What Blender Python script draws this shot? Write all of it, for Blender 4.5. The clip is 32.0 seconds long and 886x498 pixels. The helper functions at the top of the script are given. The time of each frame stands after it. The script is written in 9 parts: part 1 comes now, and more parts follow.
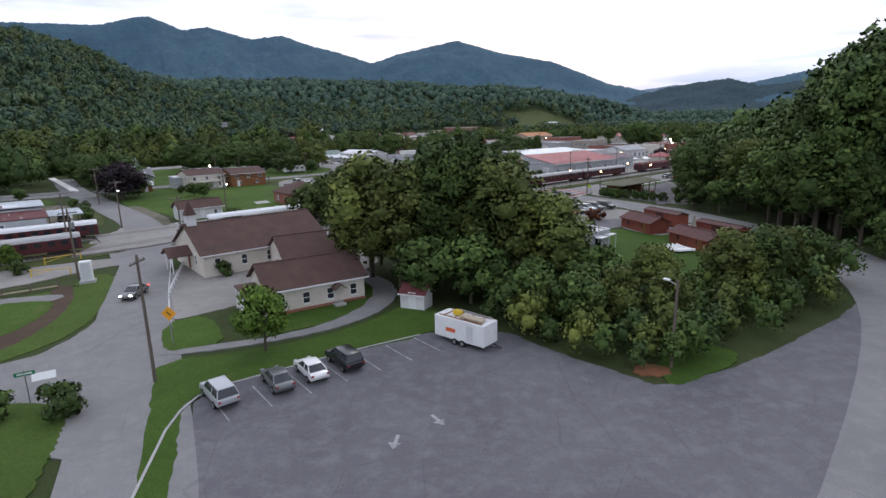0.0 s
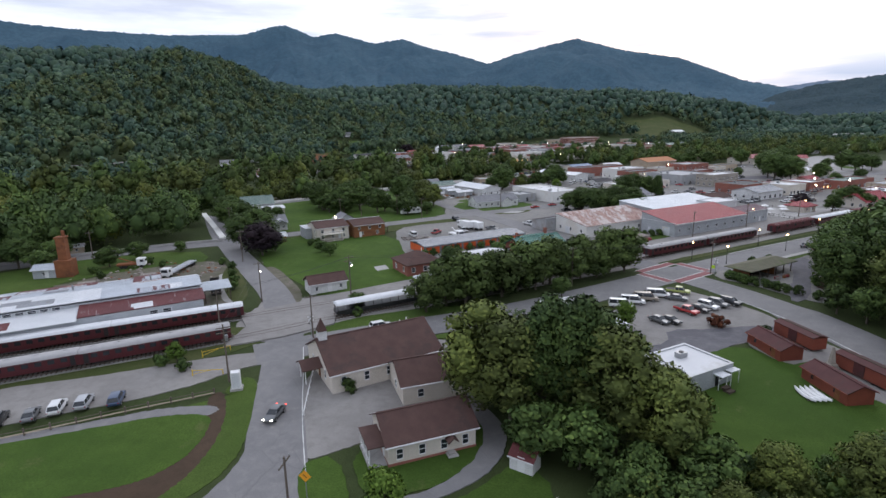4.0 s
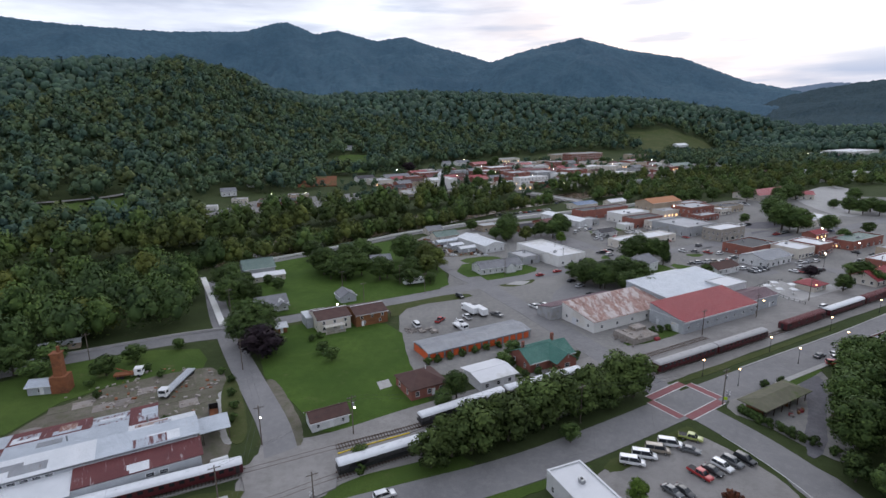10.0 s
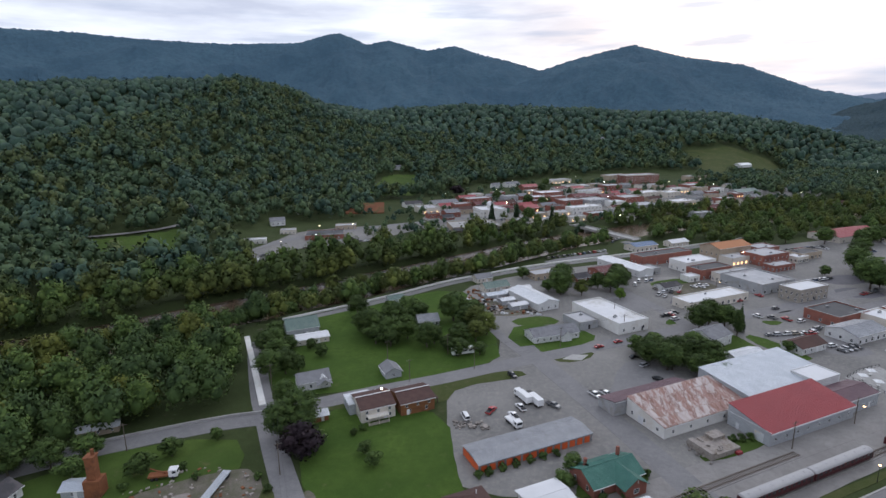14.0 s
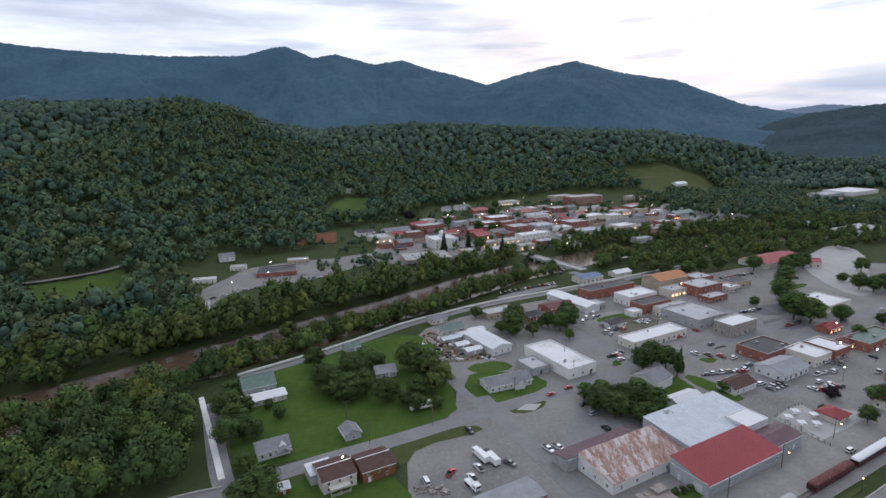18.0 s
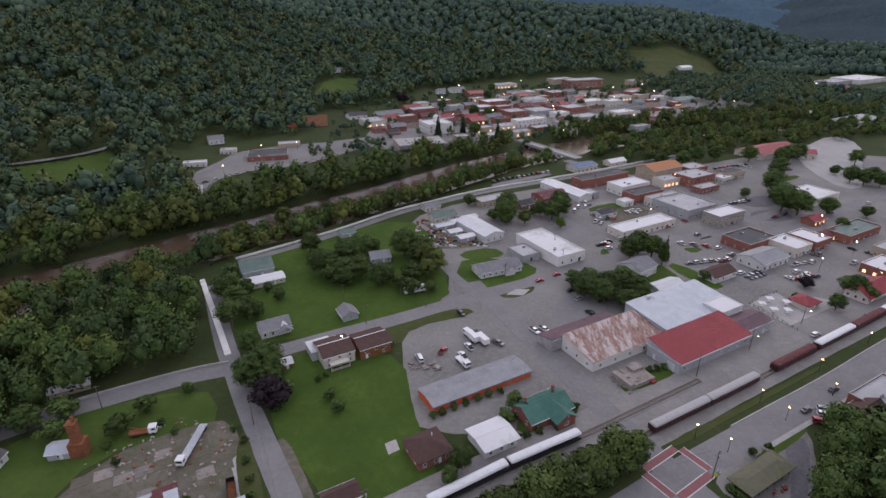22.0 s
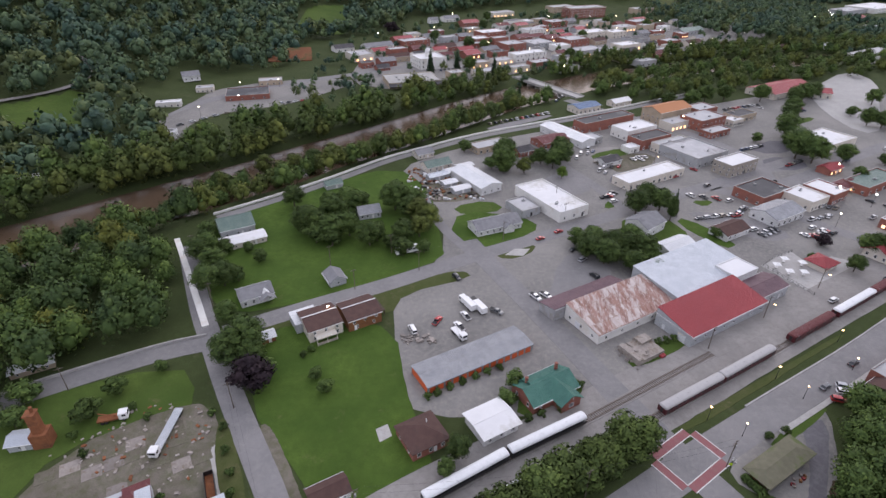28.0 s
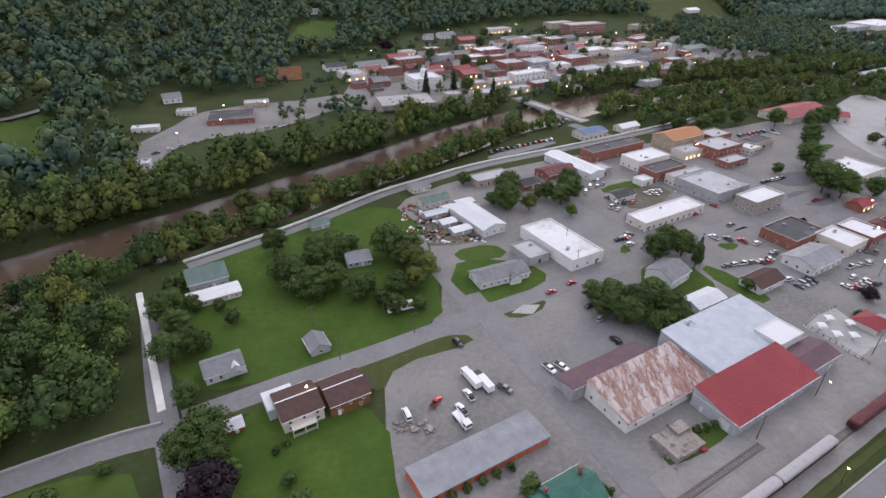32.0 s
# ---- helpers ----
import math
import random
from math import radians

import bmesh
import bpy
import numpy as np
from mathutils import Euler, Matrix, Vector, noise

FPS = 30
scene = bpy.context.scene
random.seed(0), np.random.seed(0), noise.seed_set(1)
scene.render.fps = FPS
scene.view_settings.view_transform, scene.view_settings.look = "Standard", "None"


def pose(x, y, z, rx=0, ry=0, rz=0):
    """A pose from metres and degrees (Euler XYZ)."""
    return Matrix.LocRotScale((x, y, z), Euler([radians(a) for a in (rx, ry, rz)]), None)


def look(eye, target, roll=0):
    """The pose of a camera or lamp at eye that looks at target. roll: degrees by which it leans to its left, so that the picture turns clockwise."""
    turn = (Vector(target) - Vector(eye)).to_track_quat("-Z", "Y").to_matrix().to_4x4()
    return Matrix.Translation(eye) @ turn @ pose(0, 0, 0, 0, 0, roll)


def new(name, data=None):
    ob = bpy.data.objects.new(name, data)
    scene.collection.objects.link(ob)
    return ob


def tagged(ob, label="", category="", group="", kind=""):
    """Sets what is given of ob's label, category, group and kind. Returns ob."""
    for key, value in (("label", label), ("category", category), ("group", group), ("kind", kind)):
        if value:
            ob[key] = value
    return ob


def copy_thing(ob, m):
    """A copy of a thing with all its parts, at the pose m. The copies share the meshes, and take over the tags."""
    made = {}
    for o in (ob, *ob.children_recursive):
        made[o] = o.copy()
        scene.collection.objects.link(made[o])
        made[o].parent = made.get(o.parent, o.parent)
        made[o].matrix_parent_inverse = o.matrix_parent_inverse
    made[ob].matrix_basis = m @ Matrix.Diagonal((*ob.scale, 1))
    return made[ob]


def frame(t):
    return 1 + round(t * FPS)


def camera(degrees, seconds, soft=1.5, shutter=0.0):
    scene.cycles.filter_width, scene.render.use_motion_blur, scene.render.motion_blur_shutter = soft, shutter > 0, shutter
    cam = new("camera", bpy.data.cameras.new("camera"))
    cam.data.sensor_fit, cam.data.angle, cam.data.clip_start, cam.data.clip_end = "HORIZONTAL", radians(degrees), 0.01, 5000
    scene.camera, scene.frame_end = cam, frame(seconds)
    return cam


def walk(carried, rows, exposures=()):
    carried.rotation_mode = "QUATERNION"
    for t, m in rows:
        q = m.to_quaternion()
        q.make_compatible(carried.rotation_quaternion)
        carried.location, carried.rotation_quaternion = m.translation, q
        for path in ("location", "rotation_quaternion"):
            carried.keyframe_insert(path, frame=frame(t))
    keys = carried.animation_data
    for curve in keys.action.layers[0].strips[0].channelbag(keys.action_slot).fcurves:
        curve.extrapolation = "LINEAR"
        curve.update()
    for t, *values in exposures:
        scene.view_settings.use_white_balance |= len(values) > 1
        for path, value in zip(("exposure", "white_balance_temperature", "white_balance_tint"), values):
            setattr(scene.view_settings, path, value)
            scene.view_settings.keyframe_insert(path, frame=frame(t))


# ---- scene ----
cam = camera(78.7, 32.0)
PATH = [
    (0, (0.398, -2.556, 20.047), (0.802, -0.65, 19.597), -1.2),
    (0.5, (0.235, -1.386, 22.321), (0.485, 0.547, 21.876), -0.9),
    (1, (0.246, -0.797, 24.994), (0.429, 1.144, 24.549), -0.9),
    (1.5, (0.22, -0.544, 27.483), (0.342, 1.4, 27.032), -1.1),
    (2, (0.261, -0.44, 30.335), (0.329, 1.507, 29.885), -1.1),
    (2.5, (0.142, -0.346, 32.73), (0.184, 1.601, 32.278), -1.1),
    (3, (0.019, -0.503, 35.812), (0.044, 1.444, 35.357), -1.0),
    (3.5, (0.037, -0.568, 38.536), (0.052, 1.38, 38.083), -1.1),
    (5.5, (0.223, -1.684, 49.249), (0.223, 0.268, 48.809), -1.5),
    (6, (0.308, -1.758, 51.984), (0.306, 0.194, 51.55), -1.5),
    (6.5, (0.287, -1.612, 54.721), (0.285, 0.342, 54.291), -1.5),
    (7, (0.321, -1.001, 57.418), (0.319, 0.951, 56.981), -1.4),
    (7.5, (0.347, -0.055, 60.337), (0.345, 1.895, 59.893), -1.3),
    (8, (0.097, 1.607, 63.49), (0.098, 3.555, 63.039), -1.2),
    (8.5, (-0.114, 3.337, 66.123), (-0.112, 5.284, 65.665), -1.2),
    (9, (-0.366, 5.778, 69.051), (-0.361, 7.723, 68.587), -1.0),
    (9.5, (-0.603, 8.513, 72.091), (-0.597, 10.457, 71.622), -0.9),
    (10, (-0.608, 11.4, 74.751), (-0.601, 13.345, 74.281), -0.8),
    (10.5, (-0.922, 14.723, 77.421), (-0.913, 16.667, 76.952), -0.7),
    (11, (-1.304, 18.51, 80.584), (-1.317, 20.455, 80.117), -0.6),
    (11.5, (-1.517, 21.854, 83.04), (-1.554, 23.8, 82.577), -0.6),
    (12, (-1.919, 25.305, 86.239), (-1.981, 27.252, 85.786), -0.4),
    (12.5, (-2.487, 28.716, 89.3), (-2.577, 30.666, 88.865), -0.3),
    (13, (-2.689, 30.857, 92.101), (-2.806, 32.807, 91.669), -0.5),
    (13.5, (-3.026, 31.699, 94.931), (-3.166, 33.645, 94.489), -0.6),
    (14, (-3.2, 31.966, 97.975), (-3.361, 33.909, 97.527), -0.8),
    (14.5, (-2.438, 31.903, 100.534), (-2.581, 33.848, 100.087), -1.0),
    (16.5, (-3.588, 29.79, 112.192), (-3.674, 31.74, 111.754), -1.2),
    (17, (-3.575, 29.861, 114.822), (-3.608, 31.814, 114.394), -1.2),
    (17.5, (-3.873, 30.214, 117.359), (-3.874, 32.169, 116.939), -1.1),
    (18, (-4.294, 30.131, 119.799), (-4.276, 32.087, 119.385), -1.0),
    (18.5, (-4.677, 29.85, 121.266), (-4.651, 31.808, 120.859), -0.8),
    (19, (-4.25, 29.677, 122.242), (-4.223, 31.636, 121.84), -0.6),
    (19.5, (-4.029, 29.655, 123.052), (-4.0, 31.614, 122.651), -0.5),
    (20, (-3.592, 30.039, 123.619), (-3.564, 32.011, 123.287), -0.4),
    (20.5, (-3.525, 29.736, 122.699), (-3.494, 31.722, 122.459), -0.4),
    (21, (-3.735, 29.318, 121.363), (-3.703, 31.288, 121.019), -0.3),
    (21.5, (-4.2, 28.927, 121.164), (-4.166, 30.847, 120.603), -0.1),
    (22, (-4.946, 29.543, 121.726), (-4.907, 31.368, 120.909), 0.0),
    (22.5, (-5.287, 30.635, 122.524), (-5.247, 32.386, 121.559), 0.0),
    (23, (-5.357, 30.626, 122.563), (-5.316, 32.36, 121.568), 0.0),
    (23.5, (-5.407, 30.848, 122.413), (-5.366, 32.564, 121.387), -0.0),
    (24, (-5.425, 31.435, 122.667), (-5.384, 33.141, 121.624), -0.0),
    (24.5, (-5.348, 32.397, 122.699), (-5.307, 34.097, 121.646), -0.0),
    (26.5, (-5.243, 40.998, 122.789), (-5.19, 42.693, 121.729), 0.2),
    (27, (-5.352, 44.142, 122.935), (-5.294, 45.842, 121.882), 0.3),
    (27.5, (-5.197, 47.064, 122.973), (-5.138, 48.769, 121.928), 0.3),
    (28, (-5.154, 50.807, 122.98), (-5.09, 52.519, 121.948), 0.3),
    (28.5, (-4.877, 54.446, 122.998), (-4.809, 56.164, 121.976), 0.4),
    (29, (-4.757, 58.06, 123.07), (-4.687, 59.784, 122.059), 0.4),
    (29.5, (-4.668, 62.208, 123.364), (-4.596, 63.939, 122.365), 0.4),
    (30, (-4.786, 66.645, 123.667), (-4.711, 68.381, 122.677), 0.4),
    (30.5, (-4.805, 70.593, 123.651), (-4.728, 72.333, 122.669), 0.4),
    (31, (-4.866, 75.333, 123.581), (-4.787, 77.079, 122.609), 0.4),
    (31.5, (-5.14, 79.664, 123.701), (-5.058, 81.409, 122.727), 0.5),
    (32, (-5.332, 83.989, 123.771), (-5.249, 85.72, 122.773), 0.5),
]
EXPOSURES = [(0, 0.46, 6250, 12), (3, 0.43, 6250, 12), (6, 0.25, 6200, 12), (9, 0.18, 6200, 12), (19, 0.20, 6200, 12), (21, 0.14, 6300, 14), (22, 0.10, 6450, 22), (22.6, 0.41, 6500, 20), (24, 0.58, 6500, 20), (32, 0.58, 6500, 18)]
walk(cam, [(t, look(eye, target, roll)) for t, eye, target, roll in PATH], EXPOSURES)

# ---- world, sun, exposure ----
world = bpy.data.worlds.new("dusk_sky")
scene.world = world
world.use_nodes = True
wn, wl = world.node_tree.nodes, world.node_tree.links
wn.clear()
w_out = wn.new("ShaderNodeOutputWorld")
w_bg = wn.new("ShaderNodeBackground")
w_sky = wn.new("ShaderNodeTexSky")
w_sky.sky_type = "NISHITA"
w_sky.sun_disc = False
w_sky.sun_elevation = radians(12)
w_sky.sun_rotation = radians(20)
w_sky.air_density = 1.2
w_sky.dust_density = 3.0
w_co = wn.new("ShaderNodeTexCoord")
w_map = wn.new("ShaderNodeMapping")
w_map.inputs["Scale"].default_value = (2.0, 2.0, 11.0)
w_noise = wn.new("ShaderNodeTexNoise")
w_noise.inputs["Scale"].default_value = 1.5
w_noise.inputs["Detail"].default_value = 7
w_noise.inputs["Roughness"].default_value = 0.55
w_ramp = wn.new("ShaderNodeValToRGB")
w_ramp.color_ramp.elements[0].position = 0.36
w_ramp.color_ramp.elements[0].color = (5.7, 6.1, 7.3, 1)
w_ramp.color_ramp.elements[1].position = 0.60
w_ramp.color_ramp.elements[1].color = (9.2, 9.6, 10.4, 1)
w_mix = wn.new("ShaderNodeMixRGB")
w_mix.inputs[0].default_value = 0.93
wl.new(w_co.outputs["Generated"], w_map.inputs["Vector"])
wl.new(w_map.outputs["Vector"], w_noise.inputs["Vector"])
wl.new(w_noise.outputs["Fac"], w_ramp.inputs["Fac"])
wl.new(w_sky.outputs["Color"], w_mix.inputs[1])
wl.new(w_ramp.outputs["Color"], w_mix.inputs[2])
w_sep = wn.new("ShaderNodeSeparateXYZ")
wl.new(w_co.outputs["Generated"], w_sep.inputs["Vector"])
w_low = wn.new("ShaderNodeMapRange")
w_low.inputs["From Min"].default_value = 0.105
w_low.inputs["From Max"].default_value = 0.055
wl.new(w_sep.outputs["Z"], w_low.inputs["Value"])
w_map2 = wn.new("ShaderNodeMapping")
w_map2.inputs["Location"].default_value = (0.35, 1.2, 0.0)
w_map2.inputs["Scale"].default_value = (2.6, 2.6, 24.0)
w_noise2 = wn.new("ShaderNodeTexNoise")
w_noise2.inputs["Scale"].default_value = 1.6
w_noise2.inputs["Detail"].default_value = 5
wl.new(w_co.outputs["Generated"], w_map2.inputs["Vector"])
wl.new(w_map2.outputs["Vector"], w_noise2.inputs["Vector"])
w_puff = wn.new("ShaderNodeMapRange")
w_puff.inputs["From Min"].default_value = 0.53
w_puff.inputs["From Max"].default_value = 0.66
wl.new(w_noise2.outputs["Fac"], w_puff.inputs["Value"])
w_streak = wn.new("ShaderNodeMapRange")
w_streak.inputs["From Min"].default_value = 0.3
w_streak.inputs["From Max"].default_value = 0.6
wl.new(w_noise2.outputs["Fac"], w_streak.inputs["Value"])
w_both = wn.new("ShaderNodeMath")
w_both.operation = "MULTIPLY"
wl.new(w_low.outputs["Result"], w_both.inputs[0])
wl.new(w_streak.outputs["Result"], w_both.inputs[1])
w_max = wn.new("ShaderNodeMath")
w_max.operation = "MAXIMUM"
wl.new(w_both.outputs["Value"], w_max.inputs[0])
w_soft = wn.new("ShaderNodeMath")
w_soft.operation = "MULTIPLY"
w_soft.inputs[1].default_value = 0.6
wl.new(w_puff.outputs["Result"], w_soft.inputs[0])
wl.new(w_soft.outputs["Value"], w_max.inputs[1])
w_cloud = wn.new("ShaderNodeMixRGB")
w_cloud.inputs[2].default_value = (4.6, 5.2, 6.5, 1)
wl.new(w_max.outputs["Value"], w_cloud.inputs[0])
wl.new(w_mix.outputs["Color"], w_cloud.inputs[1])
wl.new(w_cloud.outputs["Color"], w_bg.inputs["Color"])
wl.new(w_bg.outputs["Background"], w_out.inputs["Surface"])
w_bg.inputs["Strength"].default_value = 0.1

sun = new("sun", bpy.data.lights.new("sun", "SUN"))
sun.data.energy = 0.5
sun.data.angle = radians(30)
sun.data.color = (1.0, 0.97, 0.95)
sun.matrix_world = look((0, 0, 400), (-120, -300, 180))

# ---- materials ----
MATS = {}


def shader(name, rough=0.85, metal=0.0, spec=0.3):
    m = bpy.data.materials.new(name)
    m.use_nodes = True
    n, l = m.node_tree.nodes, m.node_tree.links
    b = n["Principled BSDF"]
    b.inputs["Roughness"].default_value = rough
    b.inputs["Metallic"].default_value = metal
    b.inputs["Specular IOR Level"].default_value = spec
    MATS[name] = m
    return m, n, l, b


def ramp(n, l, fac, stops):
    r = n.new("ShaderNodeValToRGB")
    e = r.color_ramp.elements
    while len(e) < len(stops):
        e.new(0.5)
    for k, (p, c) in enumerate(stops):
        e[k].position = p
        e[k].color = (*c, 1)
    l.new(fac, r.inputs["Fac"])
    return r.outputs["Color"]


def tex(n, l, scale, detail=4.0, rough=0.55, stretch=(1, 1, 1), coords="Object"):
    co = n.new("ShaderNodeTexCoord")
    mp = n.new("ShaderNodeMapping")
    mp.inputs["Scale"].default_value = stretch
    t = n.new("ShaderNodeTexNoise")
    t.inputs["Scale"].default_value = scale
    t.inputs["Detail"].default_value = detail
    t.inputs["Roughness"].default_value = rough
    l.new(co.outputs[coords], mp.inputs["Vector"])
    l.new(mp.outputs["Vector"], t.inputs["Vector"])
    return t.outputs["Fac"]


def mixc(n, l, fac, a, b, mode="MIX"):
    m = n.new("ShaderNodeMixRGB")
    m.blend_type = mode
    for k, v in ((0, fac), (1, a), (2, b)):
        if isinstance(v, (int, float)):
            m.inputs[k].default_value = v
        elif isinstance(v, tuple):
            m.inputs[k].default_value = (*v, 1)
        else:
            l.new(v, m.inputs[k])
    return m.outputs["Color"]


def bumpy(n, l, b, height, strength=0.4, dist=0.05):
    k = n.new("ShaderNodeBump")
    k.inputs["Strength"].default_value = strength
    k.inputs["Distance"].default_value = dist
    l.new(height, k.inputs["Height"])
    l.new(k.outputs["Normal"], b.inputs["Normal"])


def jitter(n, l, colour, amount=0.25, island=False):
    """Lighter and darker by the object or the loose piece."""
    if island:
        src = n.new("ShaderNodeNewGeometry").outputs["Random Per Island"]
    else:
        src = n.new("ShaderNodeObjectInfo").outputs["Random"]
    h = n.new("ShaderNodeHueSaturation")
    mr = n.new("ShaderNodeMapRange")
    mr.inputs["To Min"].default_value = 1 - amount
    mr.inputs["To Max"].default_value = 1 + amount
    l.new(src, mr.inputs["Value"])
    l.new(mr.outputs["Result"], h.inputs["Value"])
    l.new(colour, h.inputs["Color"])
    return h.outputs["Color"]


def surf(name, a, b, c=None, s1=0.6, s2=7.0, rough=0.85, metal=0.0, bump=0.25, vary=0.0, spec=0.3, stretch=(1, 1, 1)):
    """Two scales of variation between colours a, b and stains c."""
    m, n, l, bs = shader(name, rough, metal, spec)
    big, fine = tex(n, l, s1, 5, 0.6, stretch), tex(n, l, s2, 6, 0.65, stretch)
    col = ramp(n, l, big, [(0.35, a), (0.65, b)])
    dark = tuple(v * 0.7 for v in a)
    col = mixc(n, l, mixc(n, l, 1.0, fine, (0.55, 0.55, 0.55), "MULTIPLY"), col, dark)
    if c:
        st = tex(n, l, s1 * 0.45, 8, 0.7, stretch)
        col = mixc(n, l, ramp(n, l, st, [(0.52, (0, 0, 0)), (0.62, (1, 1, 1))]), col, c)
    if vary:
        col = jitter(n, l, col, vary)
    l.new(col, bs.inputs["Base Color"])
    if bump:
        bumpy(n, l, bs, fine, bump)
    return m


def ribbed(name, a, b, rust=None, pitch=3.0, axis="X", rough=0.5, metal=0.3, amount=0.5, s1=0.25, bump=0.6):
    """Sheet-metal or lapped boards: ridges along one axis, weathered, with rust patches of their own shape."""
    m, n, l, bs = shader(name, rough, metal, 0.4)
    co = n.new("ShaderNodeTexCoord")
    w = n.new("ShaderNodeTexWave")
    w.wave_type, w.bands_direction = "BANDS", axis
    w.inputs["Scale"].default_value = pitch
    w.inputs["Distortion"].default_value = 0.0
    l.new(co.outputs["Object"], w.inputs["Vector"])
    big = tex(n, l, s1, 6, 0.65)
    fine = tex(n, l, 4.0, 5, 0.6)
    col = ramp(n, l, big, [(0.38, a), (0.62, b)])
    col = mixc(n, l, mixc(n, l, 1.0, fine, (0.35, 0.35, 0.35), "MULTIPLY"), col, tuple(v * 0.6 for v in a))
    if rust:
        st = {"X": (3, 0.35, 1), "Y": (0.35, 3, 1), "Z": (1, 1, 0.4)}[axis]
        r = tex(n, l, 0.5, 8, 0.72, st)
        col = mixc(n, l, ramp(n, l, r, [(amount, (0, 0, 0)), (amount + 0.07, (1, 1, 1))]), col, rust)
    # base colour drops to 72% in the troughs between ridges
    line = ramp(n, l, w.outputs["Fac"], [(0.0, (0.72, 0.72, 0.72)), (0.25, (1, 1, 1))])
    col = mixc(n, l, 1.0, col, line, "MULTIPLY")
    l.new(col, bs.inputs["Base Color"])
    bumpy(n, l, bs, w.outputs["Fac"], bump, 0.04)
    return m


def leafy(name, a, b, c, rough=0.75, vary=0.0):
    m, n, l, bs = shader(name, rough, 0.0, 0.2)
    isl = n.new("ShaderNodeNewGeometry").outputs["Random Per Island"]
    col = ramp(n, l, isl, [(0.0, a), (0.6, b), (1.0, c)])
    big = tex(n, l, 0.22, 4, 0.6)
    col = mixc(n, l, mixc(n, l, 1.0, big, (0.6, 0.6, 0.6), "MULTIPLY"), col, a)
    stand = ramp(n, l, tex(n, l, 0.075, 4, 0.65), [(0.32, (0.58, 0.64, 0.7)), (0.68, (1.4, 1.32, 1.05))])
    col = mixc(n, l, 1.0, col, stand, "MULTIPLY")
    if vary:
        col = jitter(n, l, col, vary)
    l.new(col, bs.inputs["Base Color"])
    return m


def plain(name, colour, rough=0.5, metal=0.0, spec=0.4, vary=0.0):
    return surf(name, colour, tuple(v * 1.12 for v in colour), None, 1.5, 14.0, rough, metal, 0.05, vary, spec)


def glow(name, colour, power):
    m, n, l, bs = shader(name, 0.4)
    bs.inputs["Base Color"].default_value = (*colour, 1)
    bs.inputs["Emission Color"].default_value = (*colour, 1)
    bs.inputs["Emission Strength"].default_value = power
    return m


def grassy(name, a, b, c, dirt):
    m, n, l, bs = shader(name, 0.95, 0, 0.1)
    big, mid, fine = tex(n, l, 0.045, 5, 0.6), tex(n, l, 0.35, 6, 0.65), tex(n, l, 5.0, 5, 0.7)
    col = ramp(n, l, big, [(0.35, a), (0.65, b)])
    col = mixc(n, l, ramp(n, l, mid, [(0.4, (0, 0, 0)), (0.75, (0.8, 0.8, 0.8))]), col, c)
    col = mixc(n, l, ramp(n, l, tex(n, l, 0.12, 8, 0.7), [(0.6, (0, 0, 0)), (0.72, (0.85, 0.85, 0.85))]), col, dirt)
    col = mixc(n, l, ramp(n, l, fine, [(0.3, (0.7, 0.7, 0.7)), (0.6, (0, 0, 0))]), col, tuple(v * 0.55 for v in a))
    l.new(col, bs.inputs["Base Color"])
    bumpy(n, l, bs, fine, 0.6, 0.12)
    return m


def paved(name, a, b, stain, crack=True, s=0.08):
    m, n, l, bs = shader(name, 0.9, 0, 0.25)
    big, mid, fine = tex(n, l, s, 6, 0.65), tex(n, l, 0.6, 6, 0.7), tex(n, l, 12.0, 4, 0.7)
    col = ramp(n, l, big, [(0.35, a), (0.65, b)])
    col = mixc(n, l, ramp(n, l, mid, [(0.46, (0, 0, 0)), (0.7, (0.75, 0.75, 0.75))]), col, stain)
    col = mixc(n, l, ramp(n, l, fine, [(0.35, (0.35, 0.35, 0.35)), (0.6, (0, 0, 0))]), col, tuple(v * 0.5 for v in a))
    if crack:
        co = n.new("ShaderNodeTexCoord")
        vo = n.new("ShaderNodeTexVoronoi")
        vo.feature = "DISTANCE_TO_EDGE"
        vo.inputs["Scale"].default_value = 0.16
        warp = mixc(n, l, 0.25, co.outputs["Object"], tex(n, l, 0.5, 4), "ADD")
        l.new(warp, vo.inputs["Vector"])
        col = mixc(n, l, ramp(n, l, vo.outputs["Distance"], [(0.0, (0.28, 0.28, 0.28)), (0.008, (0, 0, 0))]), col, tuple(v * 0.45 for v in a))
    l.new(col, bs.inputs["Base Color"])
    bumpy(n, l, bs, fine, 0.3, 0.02)
    return m


grassy("grass", (0.055, 0.095, 0.02), (0.09, 0.135, 0.03), (0.06, 0.09, 0.022), (0.14, 0.125, 0.06))
grassy("lawn", (0.052, 0.096, 0.018), (0.086, 0.14, 0.027), (0.046, 0.082, 0.016), (0.125, 0.135, 0.05))
grassy("weeds", (0.06, 0.08, 0.025), (0.10, 0.105, 0.045), (0.055, 0.075, 0.02), (0.17, 0.14, 0.085))
grassy("forest_floor", (0.045, 0.062, 0.022), (0.064, 0.082, 0.032), (0.04, 0.054, 0.02), (0.10, 0.09, 0.05))
paved("asphalt", (0.185, 0.18, 0.182), (0.235, 0.228, 0.228), (0.27, 0.262, 0.252))
paved("asphalt_dark", (0.115, 0.11, 0.122), (0.15, 0.145, 0.157), (0.20, 0.195, 0.2))
paved("gravel", (0.235, 0.222, 0.212), (0.30, 0.285, 0.27), (0.20, 0.186, 0.172), False, 0.1)
grassy("yard_dirt", (0.13, 0.115, 0.09), (0.22, 0.195, 0.165), (0.075, 0.095, 0.035), (0.30, 0.27, 0.235))
